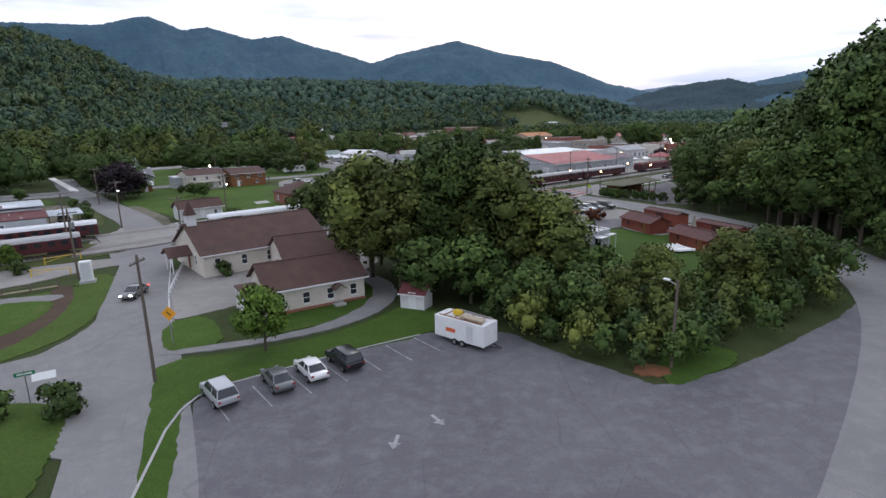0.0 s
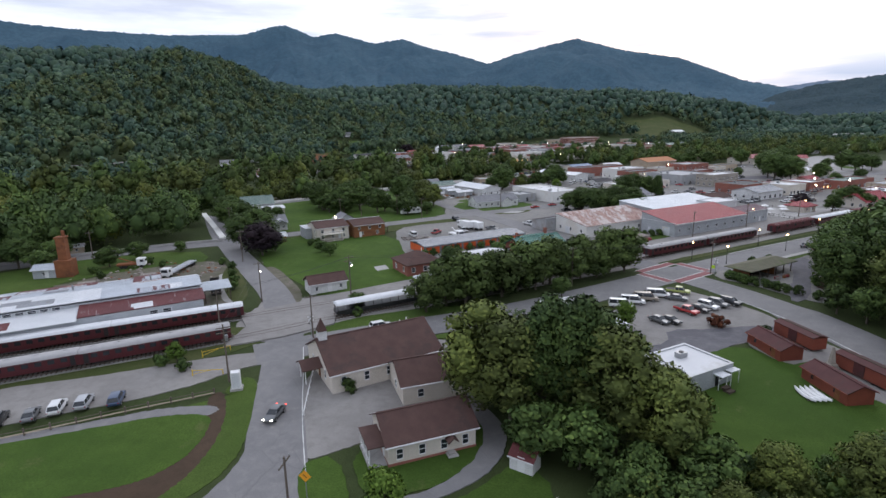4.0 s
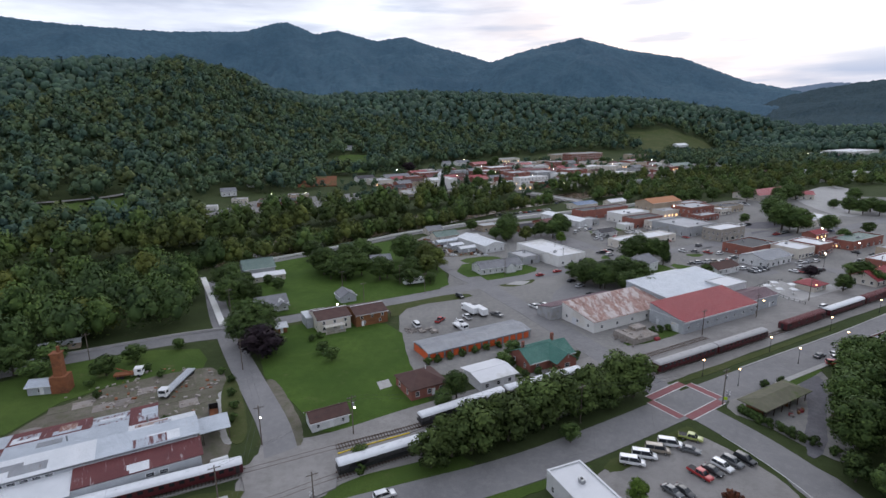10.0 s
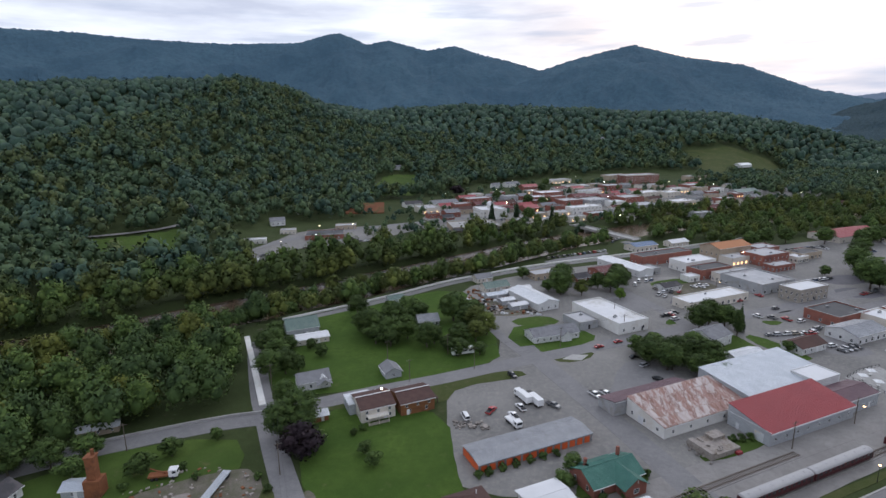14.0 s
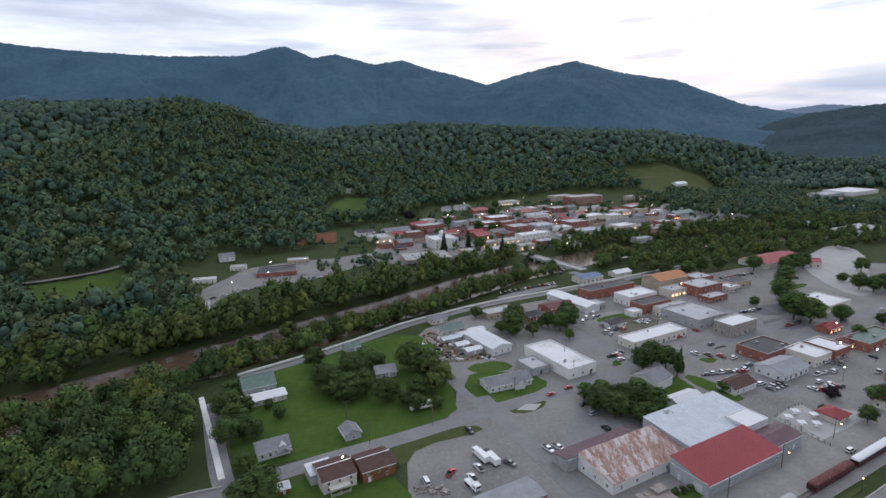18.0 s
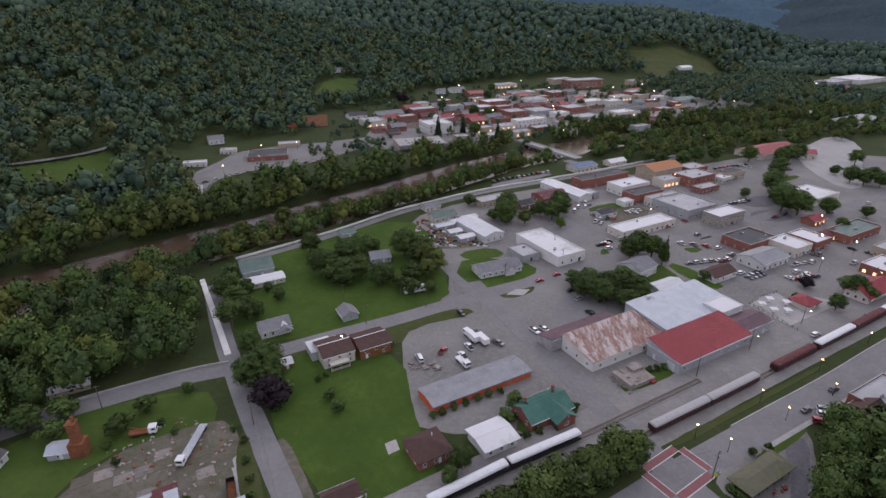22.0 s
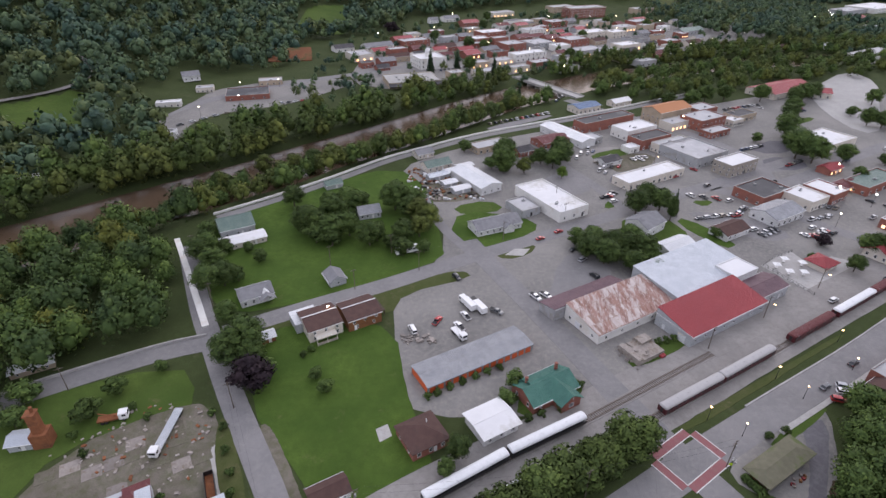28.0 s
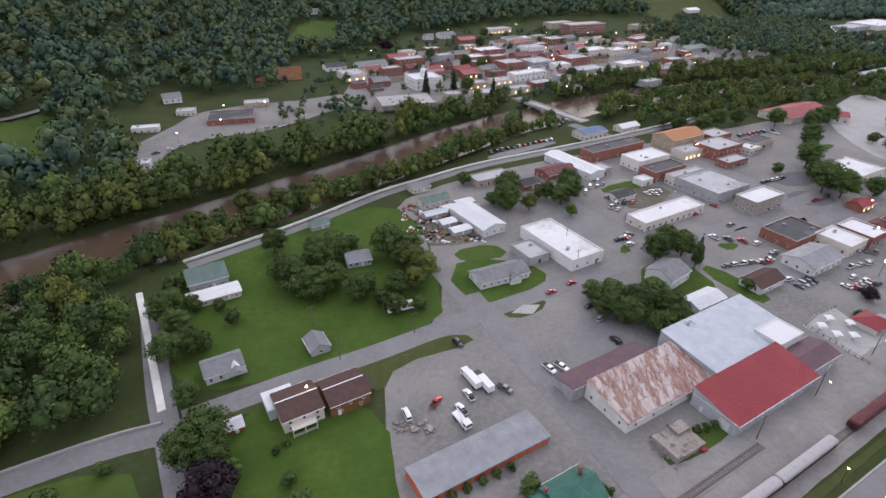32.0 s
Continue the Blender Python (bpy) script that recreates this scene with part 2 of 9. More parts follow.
surf("earth", (0.17, 0.07, 0.035), (0.23, 0.10, 0.05), (0.06, 0.07, 0.025), 0.12, 3, 0.95)
surf("roof_moss", (0.13, 0.125, 0.085), (0.18, 0.17, 0.12), (0.10, 0.12, 0.05), 0.4, 8, 0.95, bump=0.5)
paved("concrete", (0.36, 0.35, 0.34), (0.44, 0.43, 0.41), (0.30, 0.29, 0.27))
paved("town_paving", (0.16, 0.156, 0.15), (0.26, 0.25, 0.236), (0.31, 0.29, 0.26), True, 0.022)
paved("mulch", (0.06, 0.038, 0.024), (0.085, 0.055, 0.035), (0.05, 0.035, 0.02), False)
paved("red_brick_paving", (0.24, 0.095, 0.10), (0.30, 0.125, 0.128), (0.24, 0.15, 0.145), False)
surf("road_paint", (0.62, 0.62, 0.60), (0.72, 0.72, 0.70), (0.38, 0.38, 0.38), 0.8, 9)
surf("faded_paint", (0.26, 0.26, 0.27), (0.44, 0.44, 0.43), (0.19, 0.185, 0.19), 1.2, 6)
surf("yellow_paint", (0.55, 0.40, 0.03), (0.62, 0.46, 0.05), (0.35, 0.27, 0.06), 0.8, 9)
surf("rail_steel", (0.16, 0.12, 0.10), (0.22, 0.18, 0.15), None, 1, 9, 0.5, 0.6)
surf("wood_tie", (0.07, 0.05, 0.04), (0.11, 0.085, 0.065), None, 1, 9)
surf("white_wall", (0.70, 0.69, 0.66), (0.78, 0.77, 0.74), (0.60, 0.57, 0.52), 0.3, 6, 0.8)
surf("cream_wall", (0.62, 0.57, 0.50), (0.70, 0.65, 0.57), (0.52, 0.47, 0.40), 0.3, 6, 0.8)
surf("grey_wall", (0.34, 0.35, 0.36), (0.42, 0.43, 0.44), (0.28, 0.27, 0.26), 0.3, 6, 0.8)
surf("tan_wall", (0.42, 0.34, 0.25), (0.48, 0.40, 0.31), (0.34, 0.28, 0.21), 0.3, 6, 0.8)
surf("brick_wall", (0.26, 0.10, 0.075), (0.33, 0.135, 0.10), (0.20, 0.09, 0.075), 0.4, 9, 0.9)
surf("stone_wall", (0.30, 0.27, 0.23), (0.40, 0.36, 0.31), (0.22, 0.20, 0.18), 1.2, 7, 0.9)
surf("timber_brown", (0.20, 0.085, 0.035), (0.27, 0.12, 0.05), (0.14, 0.06, 0.03), 0.5, 9, 0.8, stretch=(1, 1, 5))
surf("roof_shingle_brown", (0.085, 0.048, 0.042), (0.115, 0.066, 0.056), (0.07, 0.045, 0.04), 0.4, 9, 0.9, bump=0.5)
surf("roof_maroon", (0.075, 0.026, 0.026), (0.105, 0.036, 0.034), (0.06, 0.03, 0.028), 0.4, 7, 0.75, bump=0.3)
surf("roof_shingle_grey", (0.20, 0.20, 0.21), (0.27, 0.27, 0.28), (0.16, 0.16, 0.17), 0.4, 9, 0.9, bump=0.5)
surf("roof_shingle_dark", (0.06, 0.058, 0.062), (0.085, 0.08, 0.085), (0.11, 0.10, 0.10), 0.4, 9, 0.9, bump=0.5)
surf("roof_membrane", (0.66, 0.66, 0.67), (0.76, 0.76, 0.77), (0.50, 0.49, 0.47), 0.12, 4, 0.7)
surf("roof_flat_grey", (0.40, 0.40, 0.41), (0.54, 0.54, 0.55), (0.28, 0.27, 0.27), 0.12, 4, 0.8)
surf("roof_flat_black", (0.055, 0.055, 0.06), (0.08, 0.08, 0.085), (0.13, 0.13, 0.13), 0.12, 4, 0.7)
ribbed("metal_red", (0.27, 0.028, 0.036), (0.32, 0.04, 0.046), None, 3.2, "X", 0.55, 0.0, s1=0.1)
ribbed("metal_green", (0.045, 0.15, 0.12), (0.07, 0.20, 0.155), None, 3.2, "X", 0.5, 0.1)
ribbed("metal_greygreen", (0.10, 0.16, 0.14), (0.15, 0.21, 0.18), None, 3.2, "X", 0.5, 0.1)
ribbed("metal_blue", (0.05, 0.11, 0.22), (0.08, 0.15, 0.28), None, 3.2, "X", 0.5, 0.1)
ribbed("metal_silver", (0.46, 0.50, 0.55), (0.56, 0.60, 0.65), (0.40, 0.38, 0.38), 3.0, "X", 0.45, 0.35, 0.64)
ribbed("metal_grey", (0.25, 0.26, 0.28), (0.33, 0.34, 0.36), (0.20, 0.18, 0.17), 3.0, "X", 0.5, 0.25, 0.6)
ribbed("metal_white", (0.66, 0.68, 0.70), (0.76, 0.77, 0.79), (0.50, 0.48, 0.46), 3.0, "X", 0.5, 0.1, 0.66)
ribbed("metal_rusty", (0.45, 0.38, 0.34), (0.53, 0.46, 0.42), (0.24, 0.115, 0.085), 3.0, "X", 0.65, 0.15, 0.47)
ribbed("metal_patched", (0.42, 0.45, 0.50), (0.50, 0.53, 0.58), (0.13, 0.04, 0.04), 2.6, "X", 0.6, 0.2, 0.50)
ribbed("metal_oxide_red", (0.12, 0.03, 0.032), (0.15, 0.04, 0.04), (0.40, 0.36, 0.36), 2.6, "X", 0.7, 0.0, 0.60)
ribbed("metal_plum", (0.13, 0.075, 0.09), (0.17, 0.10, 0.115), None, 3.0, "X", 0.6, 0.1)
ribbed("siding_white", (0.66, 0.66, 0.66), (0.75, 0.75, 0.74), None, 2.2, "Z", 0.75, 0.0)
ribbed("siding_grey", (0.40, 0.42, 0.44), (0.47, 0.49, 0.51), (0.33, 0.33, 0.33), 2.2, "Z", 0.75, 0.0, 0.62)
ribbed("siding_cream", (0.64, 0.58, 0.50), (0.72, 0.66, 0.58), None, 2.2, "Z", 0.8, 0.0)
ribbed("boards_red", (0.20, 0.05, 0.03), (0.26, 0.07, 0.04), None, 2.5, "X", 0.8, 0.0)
plain("paint_orange", (0.62, 0.11, 0.03), 0.5)
plain("paint_orange_roof", (0.42, 0.19, 0.09), 0.85)
plain("paint_white", (0.75, 0.75, 0.75), 0.5)
plain("paint_black", (0.02, 0.02, 0.022), 0.4)
plain("paint_maroon", (0.075, 0.012, 0.016), 0.5)
plain("paint_yellow", (0.62, 0.42, 0.03), 0.5)
plain("roof_coach_grey", (0.38, 0.37, 0.37), 0.6)
plain("roof_coach_white", (0.68, 0.69, 0.71), 0.45)
plain("galvanised", (0.35, 0.36, 0.37), 0.4, 0.7)
plain("wood_pole", (0.13, 0.105, 0.085), 0.9)
plain("sign_orange", (0.75, 0.33, 0.02), 0.5)
plain("sign_green", (0.02, 0.18, 0.08), 0.5)
plain("sign_yellowgreen", (0.45, 0.65, 0.03), 0.5)
plain("rubber", (0.018, 0.018, 0.018), 0.85)
plain("alloy", (0.42, 0.42, 0.43), 0.35, 0.8)
plain("dark_opening", (0.015, 0.015, 0.018), 0.6)
plain("awning_green", (0.05, 0.16, 0.13), 0.8)
plain("canopy_purple", (0.10, 0.07, 0.12), 0.6)
surf("bark", (0.08, 0.065, 0.05), (0.13, 0.11, 0.09), None, 1.5, 9, 0.95, stretch=(3, 3, 0.6))
surf("rusty_iron", (0.20, 0.075, 0.035), (0.30, 0.12, 0.055), (0.13, 0.055, 0.03), 0.6, 7, 0.9)
surf("rubble", (0.24, 0.21, 0.19), (0.34, 0.31, 0.28), (0.18, 0.15, 0.12), 0.8, 6, 0.95, vary=0.3)
_m, _n, _l, _b = shader("sheet_rusty", 0.7, 0.1, 0.3)
_r = _n.new("ShaderNodeObjectInfo").outputs["Random"]
_base = ramp(_n, _l, _r, [(0.0, (0.49, 0.43, 0.41)), (0.7, (0.42, 0.36, 0.34)), (0.85, (0.33, 0.25, 0.22)), (1.0, (0.25, 0.16, 0.13))])
_where = _n.new("ShaderNodeNewGeometry").outputs["Position"]
_turn = _n.new("ShaderNodeMapping")
_turn.inputs["Rotation"].default_value = (0, 0, radians(-28))
_turn.inputs["Scale"].default_value = (1.5, 0.32, 1)
_l.new(_where, _turn.inputs["Vector"])
for _s, _lo, _hi, _c in ((0.16, 0.47, 0.53, (0.27, 0.14, 0.11)), (0.42, 0.53, 0.60, (0.19, 0.095, 0.075)), (1.3, 0.56, 0.66, (0.50, 0.45, 0.43))):
    _no = _n.new("ShaderNodeTexNoise")
    _no.inputs["Scale"].default_value = _s
    _no.inputs["Detail"].default_value = 8
    _no.inputs["Roughness"].default_value = 0.7
    _l.new(_turn.outputs["Vector"], _no.inputs["Vector"])
    _base = mixc(_n, _l, ramp(_n, _l, _no.outputs["Fac"], [(_lo, (0, 0, 0)), (_hi, (0.85, 0.85, 0.85))]), _base, _c)
_l.new(_base, _b.inputs["Base Color"])
bumpy(_n, _l, _b, tex(_n, _l, 9.0, 3, 0.6, (4, 0.2, 1)), 0.4, 0.02)
glow("lamp_warm", (1.0, 0.62, 0.28), 8.0)
glow("lamp_white", (1.0, 0.93, 0.8), 7.0)
glow("lamp_flood", (1.0, 0.78, 0.48), 15.0)
glow("lamp_flood_white", (1.0, 0.95, 0.86), 15.0)
glow("lamp_red", (1.0, 0.06, 0.03), 4.0)
glow("headlight", (1.0, 0.93, 0.75), 9.0)
glow("shopfront_glow", (1.0, 0.55, 0.22), 2.6)
leafy("leaf_green", (0.042, 0.074, 0.022), (0.078, 0.124, 0.035), (0.135, 0.191, 0.050), vary=0.3)
leafy("leaf_hedge", (0.048, 0.075, 0.022), (0.084, 0.123, 0.035), (0.134, 0.180, 0.052), vary=0.3)
leafy("leaf_olive", (0.072, 0.095, 0.025), (0.128, 0.159, 0.042), (0.200, 0.232, 0.062), vary=0.3)
leafy("leaf_deep", (0.035, 0.062, 0.022), (0.060, 0.100, 0.031), (0.095, 0.140, 0.043), vary=0.25)
leafy("leaf_gold", (0.063, 0.074, 0.017), (0.105, 0.121, 0.027), (0.158, 0.173, 0.040), vary=0.25)
# hillside leaves: green shifted towards blue to paint in distance haze
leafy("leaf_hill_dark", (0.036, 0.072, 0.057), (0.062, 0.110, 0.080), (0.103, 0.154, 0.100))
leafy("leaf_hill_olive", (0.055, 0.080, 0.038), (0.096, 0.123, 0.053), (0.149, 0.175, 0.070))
leafy("leaf_bright", (0.058, 0.107, 0.017), (0.116, 0.190, 0.030), (0.181, 0.264, 0.049), vary=0.2)
leafy("leaf_plum", (0.016, 0.010, 0.016), (0.029, 0.018, 0.026), (0.046, 0.029, 0.036))
leafy("leaf_red", (0.099, 0.033, 0.023), (0.165, 0.058, 0.033), (0.231, 0.099, 0.049))
# leaves of the distant woods, with the same haze tint in their colour
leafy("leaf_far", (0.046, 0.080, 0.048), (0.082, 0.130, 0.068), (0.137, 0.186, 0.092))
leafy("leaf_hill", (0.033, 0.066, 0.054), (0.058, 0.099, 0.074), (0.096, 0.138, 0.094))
leafy("leaf_conifer", (0.018, 0.039, 0.019), (0.033, 0.060, 0.027), (0.045, 0.075, 0.033))

_m, _n, _l, _b = shader("water", 0.18, 0.0, 0.35)
_l.new(ramp(_n, _l, tex(_n, _l, 0.05, 5), [(0.3, (0.075, 0.048, 0.03)), (0.7, (0.11, 0.075, 0.05))]), _b.inputs["Base Color"])
bumpy(_n, _l, _b, tex(_n, _l, 1.2, 6, 0.6), 0.35, 0.15)
# mountain woods: blue distance haze is painted into the base colour
_m, _n, _l, _b = shader("mountain_wood_hazed", 0.95, 0.0, 0.05)
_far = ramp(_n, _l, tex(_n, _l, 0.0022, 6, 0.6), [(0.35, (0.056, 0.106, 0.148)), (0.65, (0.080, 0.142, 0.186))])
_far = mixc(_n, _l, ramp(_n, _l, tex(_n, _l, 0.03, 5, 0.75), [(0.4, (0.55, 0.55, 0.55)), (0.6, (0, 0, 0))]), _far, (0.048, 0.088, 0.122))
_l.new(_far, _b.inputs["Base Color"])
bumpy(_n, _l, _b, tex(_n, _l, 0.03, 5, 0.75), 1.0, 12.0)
# side hill: haze blue mixed into the dark colour of its woods
_m, _n, _l, _b = shader("hill_wood_hazed", 0.95, 0.0, 0.05)
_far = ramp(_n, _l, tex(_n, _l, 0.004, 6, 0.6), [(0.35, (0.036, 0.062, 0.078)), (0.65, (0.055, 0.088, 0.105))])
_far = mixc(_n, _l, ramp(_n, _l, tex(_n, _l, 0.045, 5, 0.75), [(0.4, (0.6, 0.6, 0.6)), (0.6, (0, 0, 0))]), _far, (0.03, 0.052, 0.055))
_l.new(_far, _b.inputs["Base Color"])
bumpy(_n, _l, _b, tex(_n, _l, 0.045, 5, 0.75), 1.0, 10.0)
# farthest ridge: base colour is mostly pale haze blue
_m, _n, _l, _b = shader("ridge_far_hazed", 0.95, 0.0, 0.05)
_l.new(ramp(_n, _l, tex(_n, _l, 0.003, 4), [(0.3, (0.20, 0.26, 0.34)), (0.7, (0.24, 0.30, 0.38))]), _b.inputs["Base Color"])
_m, _n, _l, _b = shader("window_glass", 0.06, 0.0, 0.6)
_b.inputs["Base Color"].default_value = (0.022, 0.026, 0.032, 1)
for _name, _c in {"car_white": (0.72, 0.72, 0.72), "car_silver": (0.42, 0.43, 0.45), "car_grey": (0.12, 0.125, 0.13), "car_black": (0.012, 0.013, 0.016), "car_red": (0.38, 0.025, 0.025), "car_blue": (0.04, 0.07, 0.14), "car_tan": (0.28, 0.24, 0.19), "car_green": (0.32, 0.36, 0.10)}.items():
    _m, _n, _l, _b = shader(_name, 0.28, 0.15, 0.5)
    _l.new(ramp(_n, _l, tex(_n, _l, 3.0), [(0.3, tuple(v * 0.9 for v in _c)), (0.7, _c)]), _b.inputs["Base Color"])
    _b.inputs["Coat Weight"].default_value = 0.5

# ---- building blocks ----
GRID = 28.0
UX, UY = math.cos(radians(GRID)), math.sin(radians(GRID))


LAID = set()


def tilt(y):
    """The valley floor falls gently towards its southern end."""
    return -1.75 * np.clip((170 - y) / 110, 0, 1)


def lay(bm):
    """Lays flat work onto the falling ground."""
    for y in (60, 170):
        bmesh.ops.bisect_plane(bm, geom=bm.verts[:] + bm.edges[:] + bm.faces[:], plane_co=(0, y, 0), plane_no=(0, 1, 0))
    for v in bm.verts:
        v.co.z += float(tilt(v.co.y))


def put_mesh(name, bm, material, parent=None, m=None, smooth=False):
    flat = m is None and (parent is None or parent.name in LAID)
    if flat:
        lay(bm)
    me = bpy.data.meshes.new(name)
    bm.to_mesh(me)
    bm.free()
    for mt in material if isinstance(material, (list, tuple)) else [material]:
        me.materials.append(MATS[mt])
    if smooth:
        me.polygons.foreach_set("use_smooth", [True] * len(me.polygons))
    ob = new(name, me)
    if flat:
        LAID.add(ob.name)
    if m is not None:
        ob.matrix_basis = m
    if parent is not None:
        ob.parent = parent
    return ob


def part(name, bm, material, parent, label="", m=None, smooth=False):
    ob = put_mesh(name, bm, material, parent, m, smooth)
    return tagged(ob, label) if label else ob


def share(name, me, parent, m=None, label=""):
    """One more object on a mesh that exists."""
    ob = new(name, me)
    ob.parent = parent
    if m is not None:
        ob.matrix_basis = m
    return tagged(ob, label) if label else ob


def thing(name, label, category, group="", m=None, kind=""):
    ob = new(name)
    ob.empty_display_size = 0.5
    if m is not None:
        ob.matrix_basis = Matrix.Translation((0, 0, float(tilt(m.translation.y)))) @ m
    return tagged(ob, label, category, group, kind)


def box(bm, x0, x1, y0, y1, z0, z1, bevel=0.0):
    r = bmesh.ops.create_cube(bm, size=1.0)
    vs = r["verts"]
    for v in vs:
        v.co = ((x0 + x1) / 2 + v.co.x * (x1 - x0), (y0 + y1) / 2 + v.co.y * (y1 - y0), (z0 + z1) / 2 + v.co.z * (z1 - z0))
    if bevel:
        es = list({e for v in vs for e in v.link_edges})
        bmesh.ops.bevel(bm, geom=es, offset=bevel, segments=2, affect="EDGES", profile=0.6)
    return bm


def boxes(*specs, bevel=0.0):
    bm = bmesh.new()
    for s in specs:
        box(bm, *s, bevel=bevel)
    return bm


def rod(bm, a, b, r0, r1=None, seg=8):
    """A tapered rod from a to b."""
    a, b = Vector(a), Vector(b)
    q = (b - a).to_track_quat("Z", "Y").to_matrix().to_4x4()
    m = Matrix.Translation((a + b) / 2) @ q
    bmesh.ops.create_cone(bm, cap_ends=True, segments=seg, radius1=r0, radius2=r1 if r1 is not None else r0, depth=(b - a).length, matrix=m)
    return bm


def rods(*specs, seg=8):
    bm = bmesh.new()
    for s in specs:
        rod(bm, *s, seg=seg)
    return bm


def prism(pts, z0, z1):
    bm = bmesh.new()
    lo = [bm.verts.new((x, y, z0)) for x, y in pts]
    hi = [bm.verts.new((x, y, z1)) for x, y in pts]
    bm.faces.new(hi)
    bm.faces.new(lo[::-1])
    for i in range(len(pts)):
        j = (i + 1) % len(pts)
        bm.faces.new((lo[i], lo[j], hi[j], hi[i]))
    bmesh.ops.recalc_face_normals(bm, faces=bm.faces)
    return bm


def soften(pts, n=3, closed=True):
    """Rounds a line by cutting its corners n times."""
    for _ in range(n):
        out = [] if closed else [pts[0]]
        for i in range(len(pts) if closed else len(pts) - 1):
            a, b = pts[i], pts[(i + 1) % len(pts)]
            out += [(a[0] * 0.75 + b[0] * 0.25, a[1] * 0.75 + b[1] * 0.25), (a[0] * 0.25 + b[0] * 0.75, a[1] * 0.25 + b[1] * 0.75)]
        if not closed:
            out.append(pts[-1])
        pts = out
    return pts


def along(pts, step):
    """Points and headings at even steps along a line."""
    out, left = [], 0.0
    for (x0, y0), (x1, y1) in zip(pts, pts[1:]):
        d = math.hypot(x1 - x0, y1 - y0)
        s = left
        while s < d:
            out.append((x0 + (x1 - x0) * s / d, y0 + (y1 - y0) * s / d, math.atan2(y1 - y0, x1 - x0)))
            s += step
        left = s - d
    return out


def strip(pts, width, z0, z1, shift=0.0):
    """A slab along a line; width may be one number or one for each point."""
    n = len(pts)
    ws = width if isinstance(width, (list, tuple)) else [width] * n
    L, R = [], []
    for i, (x, y) in enumerate(pts):
        a, b = pts[max(i - 1, 0)], pts[min(i + 1, n - 1)]
        d = math.hypot(b[0] - a[0], b[1] - a[1])
        nx, ny = -(b[1] - a[1]) / d, (b[0] - a[0]) / d
        L.append((x + nx * (shift + ws[i] / 2), y + ny * (shift + ws[i] / 2)))
        R.append((x + nx * (shift - ws[i] / 2), y + ny * (shift - ws[i] / 2)))
    bm = bmesh.new()
    rows = [[bm.verts.new((*p, z)) for p, z in ((L[i], z0), (L[i], z1), (R[i], z1), (R[i], z0))] for i in range(n)]
    for r, s in zip(rows, rows[1:]):
        for k in range(3):
            bm.faces.new((r[k], s[k], s[k + 1], r[k + 1]))
    bm.faces.new(rows[0])
    bm.faces.new(rows[-1][::-1])
    bmesh.ops.recalc_face_normals(bm, faces=bm.faces)
    return bm


def np_mesh(name, verts, tris, material, smooth=False, normals=None):
    me = bpy.data.meshes.new(name)
    verts, tris = np.asarray(verts, np.float32), np.asarray(tris, np.int32)
    k = tris.shape[1]
    me.vertices.add(len(verts))
    me.vertices.foreach_set("co", verts.ravel())
    me.loops.add(tris.size)
    me.loops.foreach_set("vertex_index", tris.ravel())
    me.polygons.add(len(tris))
    me.polygons.foreach_set("loop_start", np.arange(len(tris), dtype=np.int32) * k)
    if smooth:
        me.polygons.foreach_set("use_smooth", np.ones(len(tris), bool))
    me.materials.append(MATS[material])
    me.update(calc_edges=True)
    me.validate()
    if normals is not None:
        me.normals_split_custom_set_from_vertices(np.asarray(normals, np.float32))
    return me


def in_poly(x, y, poly):
    c = False
    for (x0, y0), (x1, y1) in zip(poly, poly[1:] + poly[:1]):
        if (y0 > y) != (y1 > y) and x < (x1 - x0) * (y - y0) / (y1 - y0) + x0:
            c = not c
    return c


# ---- ground, river and hills ----
RIVER = soften([(-420, 140), (-300, 198), (-205, 256), (-168, 290), (-145, 309), (-123, 329), (-98, 348), (-72, 377), (-41, 401), (-2, 440), (46, 487), (101, 529), (190, 584), (300, 626), (430, 650), (640, 690), (900, 720)], 2, False)
RIVER_NP = np.array(RIVER)
WATER_Z = -3.6


def river_gap(x, y):
    """Distance from the river's middle line and the side on which a place lies (positive: far side)."""
    a, b = RIVER_NP[:-1], RIVER_NP[1:]
    p = np.stack([x, y], -1)[..., None, :]
    d = b - a
    t = np.clip(((p - a) * d).sum(-1) / (d * d).sum(-1), 0, 1)
    off = p - (a + t[..., None] * d)
    r = np.hypot(off[..., 0], off[..., 1])
    k = r.argmin(-1)
    near = np.take_along_axis(r, k[..., None], -1)[..., 0]
    o = np.take_along_axis(off, k[..., None, None], -2)[..., 0, :]
    dd = d[k]
    return near, np.sign(dd[..., 0] * o[..., 1] - dd[..., 1] * o[..., 0])


def ease(v, a, b):
    t = np.clip((v - a) / (b - a), 0, 1)
    return t * t * (3 - 2 * t)


def waves(x, y, scale, seed):
    rs = np.random.RandomState(seed)
    z = np.zeros_like(x, dtype=float)
    for k in range(6):
        f, a = 2 ** (k * 0.75) / scale, 0.6 ** k
        th, ph = rs.uniform(0, 6.28, 2), rs.uniform(0, 6.28, 2)
        z += a * np.sin(f * (x * np.cos(th[0]) + y * np.sin(th[0])) + ph[0]) * np.sin(f * (x * np.cos(th[1]) + y * np.sin(th[1])) + ph[1])
    return z


